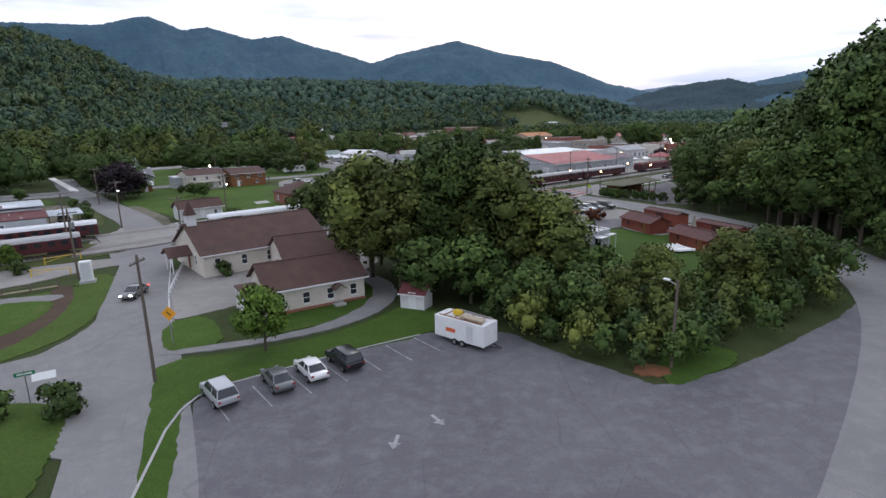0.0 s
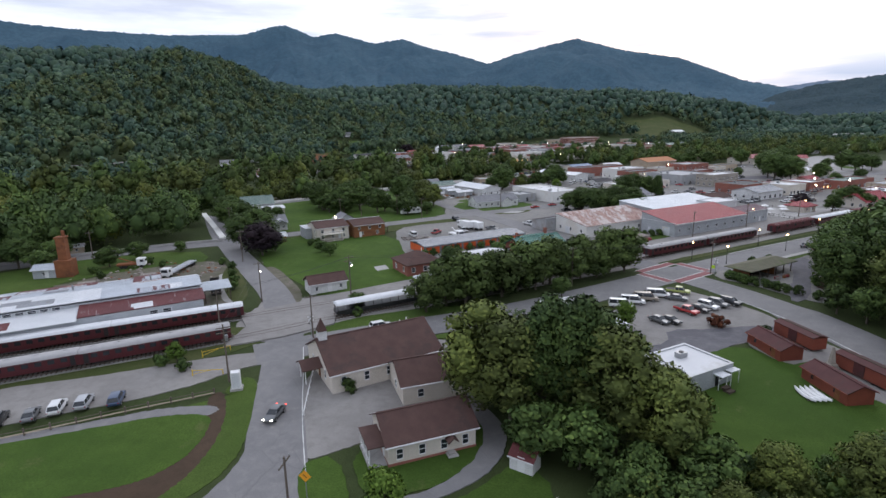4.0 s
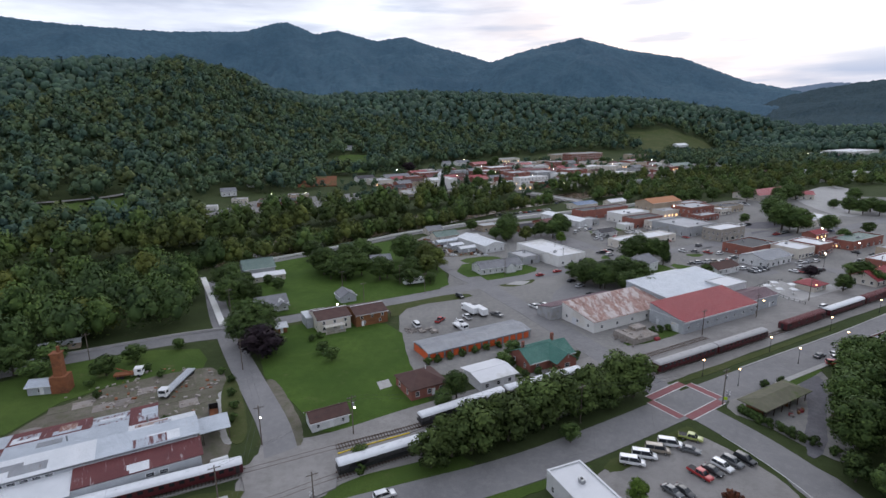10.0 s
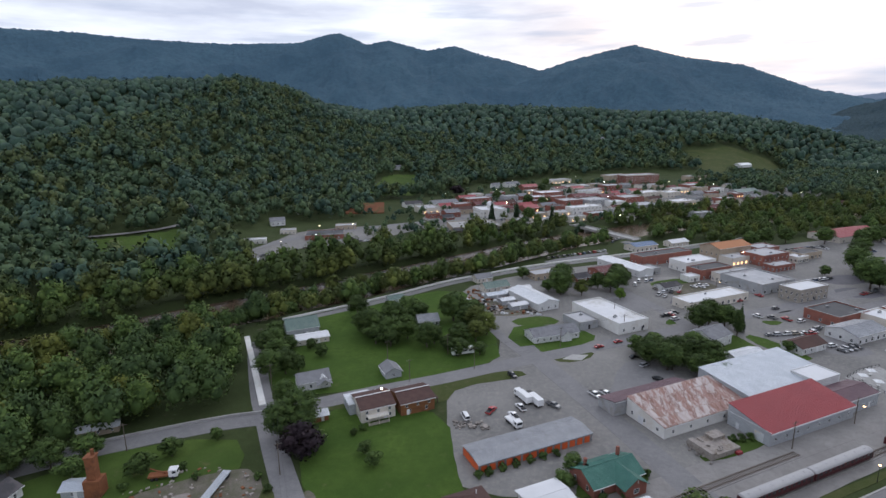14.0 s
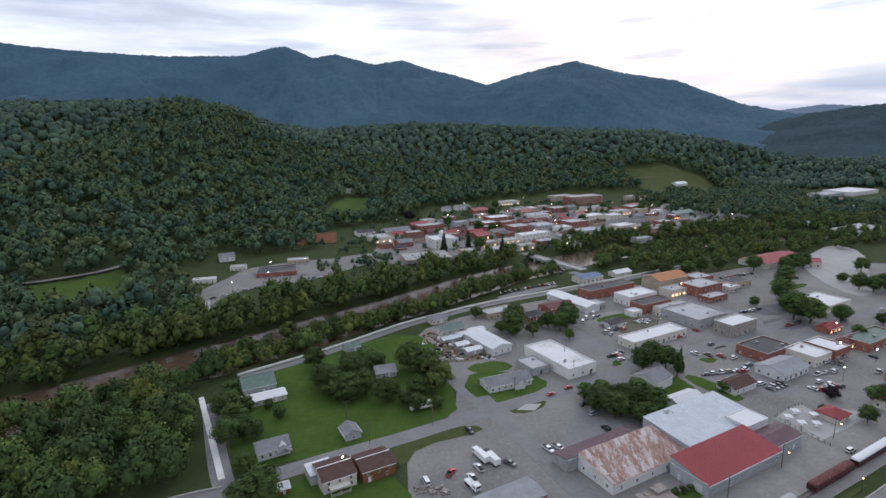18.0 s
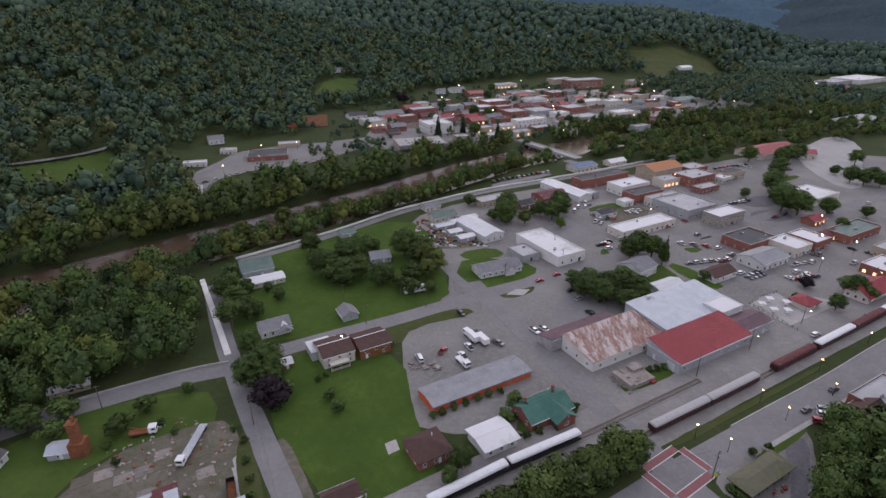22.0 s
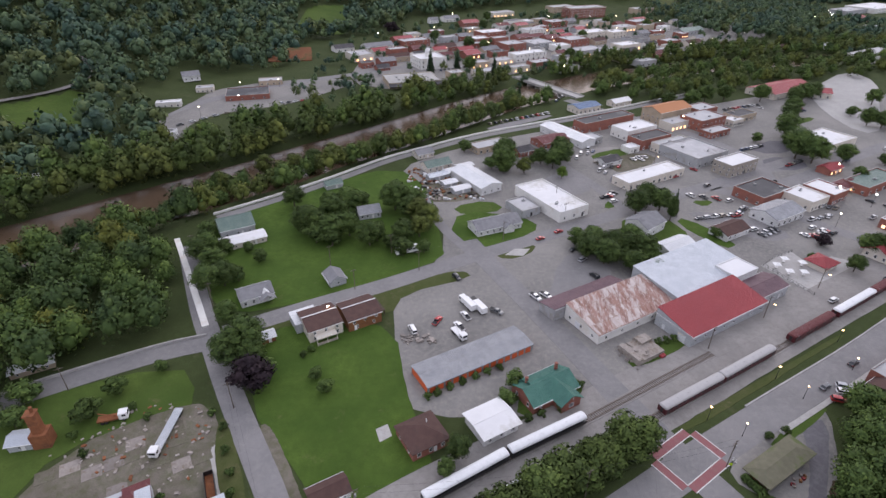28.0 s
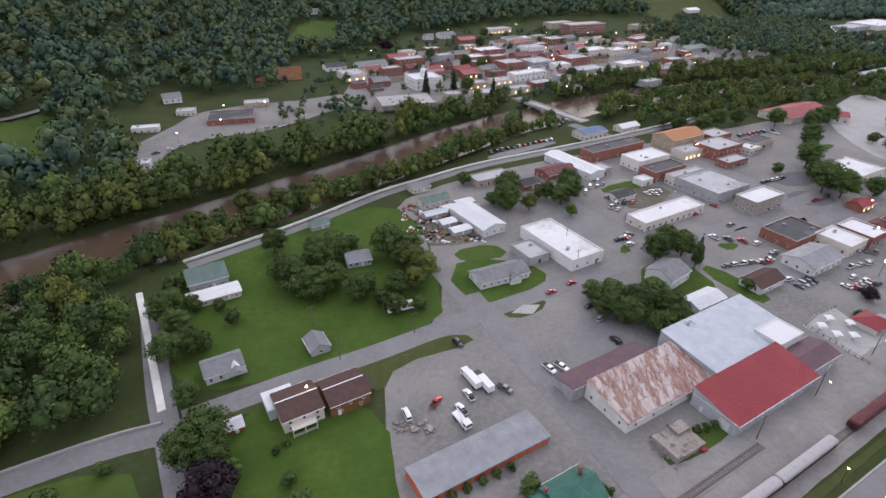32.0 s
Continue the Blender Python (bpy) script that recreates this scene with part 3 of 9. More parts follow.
def height(x, y):
    """The lie of the land: a flat valley, a river bed, wooded hills at the left, the far end and the right."""
    x, y = np.asarray(x, float), np.asarray(y, float)
    r, side = river_gap(x, y)
    z = -5.2 * (1 - ease(r, 23, 31)) + tilt(y)
    az = np.degrees(np.arctan2(x, np.maximum(y, 1e-3)))
    far = np.hypot(x, y)
    # wooded hills all round the valley: where they begin and how high they rise, by compass
    base = np.interp(az, [-80, -50, -40, -30, -22, -15, -8, 0, 10, 22, 30, 40, 60], [330, 330, 350, 420, 520, 640, 800, 960, 1010, 1060, 1500, 1500, 1000])
    crest = np.interp(az, [-80, -40, -34.5, -32, -24, -19.5, -16.6, -12.3, -4, 7, 18, 23, 27, 30, 33, 40, 60], [165, 176, 188, 194, 206, 188, 150, 135, 140, 132, 122, 105, 78, 42, 18, 16, 60])
    crown = np.interp(az, [-80, -24, -15, 60], [1390, 1390, 1650, 1650])
    hill = ease(far, base * 0.96, crown) * (y > 0)
    z = z + hill * (crest * 0.92 + 20 * waves(x, y, 150, 3) * (1 - hill * 0.6)) * ease(r, 26, 120)
    # the steep wood at the right of the road
    right = ease(x - 0.30 * (y - 60), 87, 138) * ease(430 - y, 0, 220) * (1 - ease(y, 95, 160)) * ease(y, -150, 40)
    z = z + 33 * right
    return z


def spread(lo, hi, fine0, fine1, step, grow):
    a = list(np.arange(fine0, fine1 + 0.1, step))
    s = step
    while a[-1] < hi:
        s *= grow
        a.append(min(a[-1] + s, hi))
    s = step
    while a[0] > lo:
        s *= grow
        a.insert(0, max(a[0] - s, lo))
    return np.array(a)


gx, gy = spread(-4600, 4600, -330, 480, 6.0, 1.09), spread(-1500, 4700, -60, 760, 6.0, 1.09)
GX, GY = np.meshgrid(gx, gy)
GZ = height(GX, GY)
idx = np.arange(GX.size).reshape(GX.shape)
quads = np.stack([idx[:-1, :-1], idx[:-1, 1:], idx[1:, 1:], idx[1:, :-1]], -1).reshape(-1, 4)
me = np_mesh("ground", np.stack([GX, GY, GZ - 0.05], -1).reshape(-1, 3), quads, "forest_floor", True)
ground = tagged(new("ground", me), "valley floor of grass and woodland soil", "ground", kind="structure")

water = put_mesh("water", strip(RIVER, 74, WATER_Z - 0.5, WATER_Z), "water")
tagged(water, "brown silty river between wooded banks", "river", kind="structure")

# mountains: one long range with spurs, seen beyond the valley
RIDGE = [(-80, 7.0), (-60, 7.6), (-45, 8.0), (-37, 8.08), (-33.4, 7.87), (-29.3, 7.79), (-24.9, 7.75), (-18.5, 8.02), (-16.4, 8.65), (-14.7, 9.01), (-12, 7.93), (-10, 8.33), (-6.1, 7.35), (-3.4, 7.78), (-0.4, 6.83), (1.9, 6.26), (5.2, 5.26), (8.8, 6.27), (13.9, 7.26), (18.6, 5.89), (23.3, 5.0), (28.7, 2.72), (33.1, 1.67), (36.3, 1.79), (39.5, 1.93), (48, 3.4), (60, 4.5), (80, 5.0)]


def range_mesh(name, ridge, r0, r1, z0, eye_z, material, seed, rough):
    az = np.arange(ridge[0][0], ridge[-1][0], 0.16)
    el = np.interp(az, [p[0] for p in ridge], [p[1] for p in ridge])
    k = np.linspace(0, 1, 40)
    A, K = np.meshgrid(np.radians(az), k)
    R = r0 + (r1 - r0) * K
    top = eye_z + r1 * np.tan(np.radians(el))
    X, Y = R * np.sin(A), R * np.cos(A) + 30
    spur = waves(X, Y, 330, seed) * 0.30 + waves(X, Y, 110, seed + 1) * 0.08
    prof = np.clip(K + spur * K * (1 - K) * 1.6, 0, 1) ** 1.15
    Z = z0 + (top - z0) * prof
    rs = np.random.RandomState(seed)
    Z += rs.uniform(-1, 1, Z.shape) * rough * np.minimum(1, K * 3)
    i = np.arange(A.size).reshape(A.shape)
    q = np.stack([i[:-1, :-1], i[1:, :-1], i[1:, 1:], i[:-1, 1:]], -1).reshape(-1, 4)
    return np_mesh(name, np.stack([X, Y, Z], -1).reshape(-1, 3), q, material)


tagged(new("mountain_range", range_mesh("mountain_range", RIDGE, 2300, 4500, 30, 88, "mountain_wood_hazed", 11, 5.0)), "long forested mountain range with several peaks, painted in haze blue", "mountains", kind="structure")
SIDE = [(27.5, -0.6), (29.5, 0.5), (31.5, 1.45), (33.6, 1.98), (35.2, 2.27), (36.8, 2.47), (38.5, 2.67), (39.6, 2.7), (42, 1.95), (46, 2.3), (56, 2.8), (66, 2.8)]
tagged(new("wooded_hill", range_mesh("wooded_hill", SIDE, 1900, 3450, 20, 69, "hill_wood_hazed", 31, 4.0)), "dark wooded hill beyond the far end of the town", "hill", kind="structure")
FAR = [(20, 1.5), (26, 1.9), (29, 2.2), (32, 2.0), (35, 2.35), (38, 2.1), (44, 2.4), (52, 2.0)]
tagged(new("mountain_ridge", range_mesh("mountain_ridge", FAR, 4600, 4750, 40, 88, "ridge_far_hazed", 21, 3.0)), "far ridge painted in the pale blue of haze", "mountains", kind="structure")

# ---- roads, lots and lawns ----
R1 = soften([(-111, 261), (-89, 214), (-79, 196), (-67, 174), (-52.7, 150), (-42, 132), (-34.5, 112), (-29, 90), (-25, 72), (-20.5, 56), (-15.5, 40), (-11, 22), (-8, -10), (-8, -60)], 2, False)
R1B = soften([(-21, 58), (-26, 52), (-35, 47.5), (-60, 41), (-110, 34)], 2, False)
R2 = soften([(-76, 200), (-63, 207), (-43, 217.5), (-20.7, 228), (4, 242), (28, 254.5), (56, 268), (100, 292), (150, 318), (230, 360)], 2, False)
R3 = soften([(14, 262), (21, 243), (33, 216), (43, 192), (53, 166), (63.5, 143), (72, 127), (77.5, 112), (80, 96), (81, 82), (80, 66), (69, 46), (46, 26), (8, 0), (-30, -20)], 2, False)
R3B = soften([(18, 246), (5, 269), (-3, 292), (-6, 312)], 2, False)
R4 = soften([(-36, 96), (-22, 102), (-8, 107), (15, 115), (40, 128), (64, 142), (95, 158.5), (140, 182), (171, 200), (230, 232), (330, 287)], 2, False)
R5 = soften([(-44, 123), (-30, 125), (-7, 139), (17, 151), (42, 164), (62, 172), (108, 196), (160, 223), (206, 248), (300, 298)], 2, False)
R6 = soften([(-79, 195), (-92, 191), (-110, 182), (-130, 171), (-160, 150), (-220, 110)], 2, False)
R7 = soften([(-106, 287), (-86, 303), (-58, 327), (-27, 360), (-4, 376), (32, 402), (82, 426), (140, 455), (220, 500)], 2, False)


def road(name, line, width, label, z=0.06, material="asphalt"):
    return tagged(put_mesh(name, strip(line, width, -0.4, z), material), label, "road", kind="structure")


def patch(name, pts, z, material, label, category="ground", n=2):
    if n:
        rs = random.Random(len(name) * 31 + int(pts[0][0] * 7))
        pts = soften(pts, n)
        pts = [q for (x0, y0), (x1, y1) in zip(pts, pts[1:] + pts[:1]) for q in [(x0 + (x1 - x0) * k / 5 + rs.uniform(-0.13, 0.13), y0 + (y1 - y0) * k / 5 + rs.uniform(-0.13, 0.13)) for k in range(5)]]
    return tagged(put_mesh(name, prism(pts, -0.4, z), material), label, category, kind="structure")


def uv(u, v):
    """A place in the town's street grid."""
    return (UX * u - UY * v, UY * u + UX * v)


patch("ground_tracks", [(-46, 108), (-44, 127), (-30, 130), (-6, 143), (40, 168), (108, 203), (206, 256), (330, 320), (345, 300), (215, 235), (118, 183), (64, 153), (4, 124), (-24, 110), (-36, 100)], 0.02, "gravel", "pale gravel along the railway", "railway ground", 1)
patch("ground_green_strip", [(-66, 204), (-44, 214), (-20, 225), (-6, 233), (10, 238), (14, 232), (-14, 222), (-18, 208), (-38, 210), (-60, 200)], 0.035, "weeds", "weedy strip beside the street", "verge", 1)
patch("ground_drive", [(-66, 152), (-60, 141), (-55, 128), (-51, 126), (-53, 138), (-60, 154)], 0.06, "concrete", "pale bare pull-off beside the road", "verge", 2)
patch("ground_pulloff", [(-34, 124), (-36, 134), (-43, 147), (-51, 160), (-54, 158), (-47, 144), (-41, 130)], 0.058, "yard_dirt", "bare dirt at the edge of the lawn", "verge", 2)
# the town stands on worn paving and gravel
patch("pavement_town", [(-12, 160), (40, 160), (120, 190), (300, 285), (420, 350), (470, 470), (330, 520), (150, 440), (60, 405), (-10, 362), (-22, 330), (4, 290), (2, 245), (-18, 222), (-15, 178)], 0.012, "town_paving", "worn grey paving and gravel between the town's buildings", "pavement", 1)
patch("pavement_downtown", [(-75, 548), (-25, 518), (25, 534), (72, 572), (160, 626), (275, 676), (410, 742), (500, 860), (320, 900), (150, 860), (0, 780), (-70, 640)], 0.03, "town_paving", "grey paving of the town centre across the river", "pavement", 1)
patch("lawn_meadow", [(-60, 168), (-63, 200), (-38, 209), (-16, 200), (-12, 172), (-8, 158), (-2, 137), (-31, 129), (-38, 141)], 0.05, "lawn", "large mown green lawn behind the railway", "lawn", 1)
patch("lawn_orchard", [(-104, 292), (-62, 326), (-22, 350), (-2, 318), (2, 262), (3, 247), (-20, 233), (-65, 211), (-86, 214), (-104, 256)], 0.05, "lawn", "green lawn with scattered trees by the river wall", "lawn", 1)
patch("lawn_small", [(5.5, 266), (11.8, 292), (42, 285), (50, 273.5), (36, 262), (18.5, 254)], 0.05, "lawn", "small lawn before a long white house", "lawn", 1)
patch("lawn_yard", [(-150, 120), (-132, 168), (-86, 186), (-74, 170), (-80, 160), (-105, 155), (-112, 125)], 0.05, "grass", "rough grass beside the river road", "lawn", 1)
patch("ground_yard", [(-112, 122), (-104, 152), (-82, 166), (-70, 168), (-60, 150), (-52, 130), (-50, 112), (-60, 112)], 0.055, "yard_dirt", "bare stony yard behind the long warehouse", "yard", 1)
patch("pavement_house_slab", [(-20.1, 156.4), (-16.8, 158.2), (-15.3, 154), (-18.6, 152)], 0.075, "concrete", "small concrete slab on the lawn", "path", 0)
patch("ground_verge", [(-66, 166), (-55, 146), (-48, 128), (-52, 126), (-64, 150)], 0.065, "weeds", "weedy verge beside the road", "verge")
patch("ground_trackside", [(-120, 60), (-36, 96), (-38, 112), (-60, 108), (-130, 75)], 0.04, "weeds", "weedy ballast beside the tracks", "verge")
patch("ground_gravel_lot", [(-110, 66), (-78, 84), (-60, 89), (-45, 95), (-34, 97.5), (-33.5, 92), (-37, 90), (-45, 82), (-62, 75), (-105, 55)], 0.06, "gravel", "pale gravel parking lot by the tracks", "parking lot", 1)
patch("lawn_oval", [(-120, 40), (-57, 54), (-42.5, 57.2), (-38, 59.3), (-34.8, 63.4), (-34.2, 69.3), (-35.6, 75.2), (-44.3, 74.5), (-51.9, 71.6), (-105, 54)], 0.06, "lawn", "mown lawn with a rounded end", "lawn")
patch("pavement_oval", [(-105, 50), (-51.9, 70.5), (-44.3, 73.6), (-35.6, 73.8), (-35.0, 77.6), (-44.6, 77), (-52, 73.8), (-106, 55)], 0.045, "asphalt", "narrow paved path round the lawn", "path")
patch("ground_mulch", [(-120, 31), (-60, 44.5), (-38.4, 50.8), (-35.2, 54.3), (-32.4, 60.8), (-32.1, 69), (-34.3, 77.6), (-37, 82.5), (-38.6, 80), (-36, 74), (-120, 46)], 0.035, "mulch", "brown mulched bank round the lawn", "verge")
patch("lawn_roadside", [(-120, 30), (-45, 47), (-34, 52), (-27.8, 60), (-28.2, 72), (-31, 84), (-35, 88), (-37, 81), (-33, 81), (-120, 36)], 0.03, "grass", "grass verge along the curving road", "verge")
patch("road_junction", [(-37.5, 47.4), (-32.8, 50.1), (-29.5, 54.2), (-27.2, 60.8), (-27.4, 68.4), (-29.4, 77), (-32.6, 87), (-25.5, 87), (-22.2, 71.6), (-19.9, 60.7), (-16.9, 47.5), (-14.1, 36), (-19, 34), (-22, 41), (-27, 43), (-34, 42)], 0.068, "asphalt", "grey asphalt apron where two roads meet", "road", 1)
patch("lawn_island", [(-33.7, 43.9), (-28.9, 45.0), (-24.6, 44.6), (-21.4, 42.9), (-20.2, 39.4), (-19.4, 35), (-17, 20), (-14, 5), (-40, 5), (-75, 34), (-50, 40.2)], 0.072, "grass", "rough grassy corner between two roads", "verge")
patch("ground_parking", [(-9, 5), (-11.0, 36), (-11.5, 43), (-6, 45.6), (0.5, 48.7), (9, 51.2), (17.5, 50.5), (21, 43), (24.8, 37.2), (26.6, 33.6), (37.7, 36.6), (47.4, 40.5), (57, 44.5), (70, 52), (76, 46), (64, 20), (60, -40), (-8, -40)], 0.05, "asphalt_dark", "dark worn asphalt parking lot", "parking lot", 1)
patch("ground_corner_earth", [(25.6, 36.6), (28.6, 35.6), (29.6, 37.4), (27, 38.8)], 0.06, "earth", "bare orange earth at the corner of the parking lot", "ground", 1)
patch("lawn_lot_corner", [(27.4, 33.8), (31, 34.8), (38, 37.4), (36, 42), (30, 39.4), (28, 37)], 0.058, "lawn", "bright grass at the corner of the parking lot", "verge", 1)
patch("lawn_church", [(-10.9, 20), (-12.6, 31), (-15.3, 44), (-17.0, 50.6), (-8, 51), (1, 53.8), (7, 59), (10, 62), (13.5, 55), (10, 50.5), (0, 47.7), (-7, 45), (-12.4, 42.5), (-11.4, 36), (-10.5, 31), (-9.4, 20)], 0.075, "lawn", "grass strip beside the parking lot", "lawn", 1)
patch("lawn_corner", [(-19.3, 61.5), (-14.4, 64), (-10.6, 53), (-16.6, 52)], 0.075, "lawn", "small square lawn at the road corner", "lawn", 1)
patch("lawn_house", [(-13, 64.8), (-9.3, 54), (0, 57), (5.5, 62), (7, 68), (3, 73), (-6, 66)], 0.075, "lawn", "lawn round the parish house", "lawn", 1)
patch("pavement_walk", [(-17, 51.8), (-8, 52.3), (1, 55.2), (7, 60.5), (9.3, 68), (5, 78), (2, 90), (-2, 90), (3, 76), (6.3, 68), (3, 60), (-4, 54.5), (-17, 53)], 0.09, "asphalt", "narrow curving drive past the church", "path", 1)
patch("ground_church_lot", [(-25, 80), (-22, 66), (-19, 62), (-12, 66), (-6, 70), (4, 76), (9, 85), (4, 100), (-8, 103), (-22, 92)], 0.03, "gravel", "pale gravel forecourt of the church", "parking lot", 1)
patch("lawn_track", [(-27, 104), (-8, 111), (8, 117), (2, 122), (-24, 113)], 0.055, "grass", "grass between the street and the tracks", "verge", 1)
patch("lawn_south", [(-3, 101), (8, 104), (22, 110), (30, 114), (33, 117.5), (14, 109.5), (-6, 101.5)], 0.065, "grass", "grass verge on the south side of the street", "verge", 1)
patch("ground_vans", [(33, 114.5), (45, 122), (60, 129.5), (68, 118), (72, 108), (70, 100), (58, 96), (45, 92), (34, 99), (28, 108)], 0.055, "gravel", "gravel parking lot at the crossing", "parking lot", 1)
patch("ground_van_drive", [(37, 94.5), (44, 97), (46, 103.5), (56, 103), (64, 104.5), (72, 103), (70, 98), (58, 96.5), (49, 91.5), (42, 91)], 0.062, "asphalt_dark", "dark asphalt drive between the bungalow and the cabins", "parking lot", 1)
patch("ground_cabin_yard", [(58, 98), (70, 104), (75, 90), (74, 72), (66, 70), (66, 88), (60, 86)], 0.056, "gravel", "gravel between the red cabins", "yard", 1)
patch("pavement_pad_church", [(0, 98.6), (7, 102.4), (13.5, 97), (6, 90.5)], 0.07, "concrete", "old concrete pad beside the street", "path", 0)
patch("ground_crossing", [(-43.5, 99.5), (-33, 104), (-23.5, 110.6), (-24.5, 120), (-27, 127), (-36, 124.5), (-46.5, 117.6), (-42.5, 110)], 0.33, "gravel", "muddy pale gravel over the rails at the crossing", "road", 0)
patch("lawn_corner_vans", [(34, 117), (45, 123.3), (58, 130.5), (60.5, 131.6), (62, 128), (56, 125), (45, 118.5), (36, 113.5)], 0.07, "weeds", "dry grass verge by the crossing", "verge", 1)
patch("lawn_sheds", [(46, 91), (56, 95.5), (63, 88), (70, 95), (74, 90), (72, 70), (60, 58), (46, 50), (37, 52), (36, 72), (44, 82)], 0.05, "lawn", "green lawn between small red sheds", "lawn", 1)
patch("ground_depot", [(73, 138), (80, 131), (86, 117), (92, 116), (104, 140), (114, 160), (108, 161), (90, 152), (78, 145)], 0.05, "town_paving", "paved yard beside a low shelter", "yard", 1)
patch("lawn_platform", [(66, 155.0), (95, 169.6), (118, 181.6), (140, 193.2), (141, 191.8), (118, 179.4), (95, 166.8), (68, 152.6)], 0.055, "weeds", "strip of rough grass beside the train", "verge", 1)
patch("lawn_warehouse", [(62, 178), (83, 188), (86, 194), (72, 190), (60, 182)], 0.05, "grass", "grass beside the rusty warehouse", "verge", 1)
patch("lawn_hedge", [(20, 158), (38, 162), (44, 172), (38, 178), (24, 172)], 0.05, "grass", "shrubby yard round the green-roofed house", "lawn", 1)
patch("lawn_traffic", [(24, 250), (33, 258), (45, 258), (40, 249), (29, 245)], 0.05, "weeds", "grassy traffic island with a bare centre", "verge", 1)
patch("pavement_pad", [(29, 249), (34, 254), (41, 254), (37, 248)], 0.07, "concrete", "bare concrete pad", "path", 0)
for nm, pts, z, mt, lb in (
    ("lawn_verge_a", [(98, 366.5), (122, 378), (121, 370), (98, 357)], 0.03, "grass", "grass strip between two lots"),
    ("ground_lot_a", [(101, 356), (132, 371), (139, 356), (108, 333)], 0.026, "yard_dirt", "brown gravel lot behind a long shop"),
    ("lawn_verge_b", [(92.5, 304.4), (95.7, 299), (88, 291.3), (85, 294)], 0.03, "lawn", "small lawn at the street corner"),
    ("lawn_verge_c", [(132, 300), (146, 300), (137, 292)], 0.03, "grass", "small triangle of grass"),
    ("lawn_verge_d", [(121.7, 282.4), (136, 256), (127, 250.5), (115, 276)], 0.03, "lawn", "grass strip beside the maroon-roofed house"),
    ("ground_lot_b", [(124, 290), (156, 280), (166, 262), (150, 256), (130, 274)], 0.024, "asphalt", "grey asphalt parking lot"),
    ("lawn_grey_house", [(84, 262), (92, 284), (112, 284), (118, 262), (104, 244), (92, 246)], 0.03, "grass", "lawn round the grey gabled house"),
    ("ground_lot_c", [(196, 352), (216, 362), (228, 346), (206, 336)], 0.024, "asphalt_dark", "dark asphalt parking lot"),
    ("ground_lot_d", [(38, 420), (88, 450), (92, 444), (42, 413)], 0.03, "asphalt", "strip of parking along the river street"),
    ("ground_scrapyard", [(-18, 306), (4, 346), (30, 344), (28, 308), (6, 300)], 0.026, "yard_dirt", "bare brown earth of the cluttered yard"),
    ("lawn_behind_hall", [(8, 296), (28, 304), (36, 292), (14, 286)], 0.03, "grass", "patch of grass behind the long house"),
    ("ground_truck_lot", [(-16, 206), (4, 232), (14, 228), (26, 202), (10, 198), (-10, 190)], 0.022, "town_paving", "gravel truck lot"),
    ("ground_lot_e", [(40, 212), (52, 246), (66, 252), (74, 234), (58, 214)], 0.024, "asphalt", "grey asphalt lot behind the rusty warehouse"),
    ("ground_plaza", [(150, 232), (168, 246), (180, 238), (160, 224)], 0.026, "concrete", "pale concrete plaza by the railway"),
    ("lawn_kiosk", [(183, 238), (192, 250), (198, 246), (188, 233)], 0.03, "grass", "small planted bed by the railway"),
    ("lawn_strip_a", [(99, 361), (128, 375), (131, 371), (102, 356)], 0.034, "grass", "rough grass strip behind the vans"),
    ("ground_lot_g", [(96, 330), (118, 342), (126, 326), (104, 314)], 0.028, "asphalt_dark", "dark asphalt lot beside the long shop"),
    ("ground_lot_h", [(60, 330), (80, 342), (88, 318), (74, 306), (62, 314)], 0.022, "asphalt", "grey lot behind the white hall"),
    ("ground_lot_i", [(48, 372), (66, 382), (74, 372), (58, 358)], 0.022, "yard_dirt", "brown yard behind the brick house"),
    ("ground_lot_k", [(196, 334), (222, 346), (214, 362), (188, 348)], 0.02, "asphalt", "asphalt forecourt"),
    ("ground_lot_l", [(200, 376), (232, 392), (240, 376), (212, 362)], 0.026, "asphalt_dark", "dark asphalt car park"),
    ("ground_lot_m", [(142, 232), (166, 244), (172, 234), (148, 222)], 0.03, "concrete", "pale paved square beside the railway"),
    ("lawn_strip_b", [(256, 424), (282, 440), (286, 434), (262, 420)], 0.028, "grass", "grass strip by the street"),
    ("lawn_strip_c", [(322, 424), (330, 450), (342, 448), (334, 424)], 0.07, "lawn", "small green by the pale lot"),
    ("ground_lot_f", [(98, 360), (118, 366), (122, 380), (100, 378)], 0.024, "gravel", "gravel yard with parked lorries"),
):
    patch(nm, pts, z, mt, lb, "ground" if nm.startswith("ground") else "lawn", 1)
R8 = soften([(101, 276), (97, 284), (89, 319), (75, 353), (66, 392)], 2, False)
R9 = soften([(100, 296), (140, 312), (160, 322), (186, 318), (208, 326), (250, 352), (300, 380), (380, 420)], 2, False)
R10 = soften([(150, 318), (176, 286), (190, 262), (212, 246)], 2, False)
R11 = soften([(186, 318), (196, 350), (186, 390), (160, 430), (136, 452), (112, 488)], 2, False)
for nm, ln, ww in (("road_lane", R8, 6.5), ("road_mill", R9, 9), ("road_depot", R10, 8.5), ("road_bridge", R11, 9)):
    tagged(put_mesh(nm, strip(ln, ww, -0.4, 0.056), "asphalt"), "grey asphalt town street", "road", kind="structure")
patch("ground_flat_lot", [(296, 400), (302, 450), (327, 512), (417, 590), (412, 540), (360, 470), (320, 410)], 0.06, "concrete", "large pale paved lot", "parking lot", 1)
patch("lawn_park", [(400, 395), (405, 430), (440, 470), (520, 480), (520, 400), (440, 380)], 0.07, "lawn", "green park lawn", "lawn")
hx, hy = np.meshgrid(np.linspace(398, 570, 16), np.linspace(1012, 1205, 16))
hi_ = np.arange(256).reshape(16, 16)
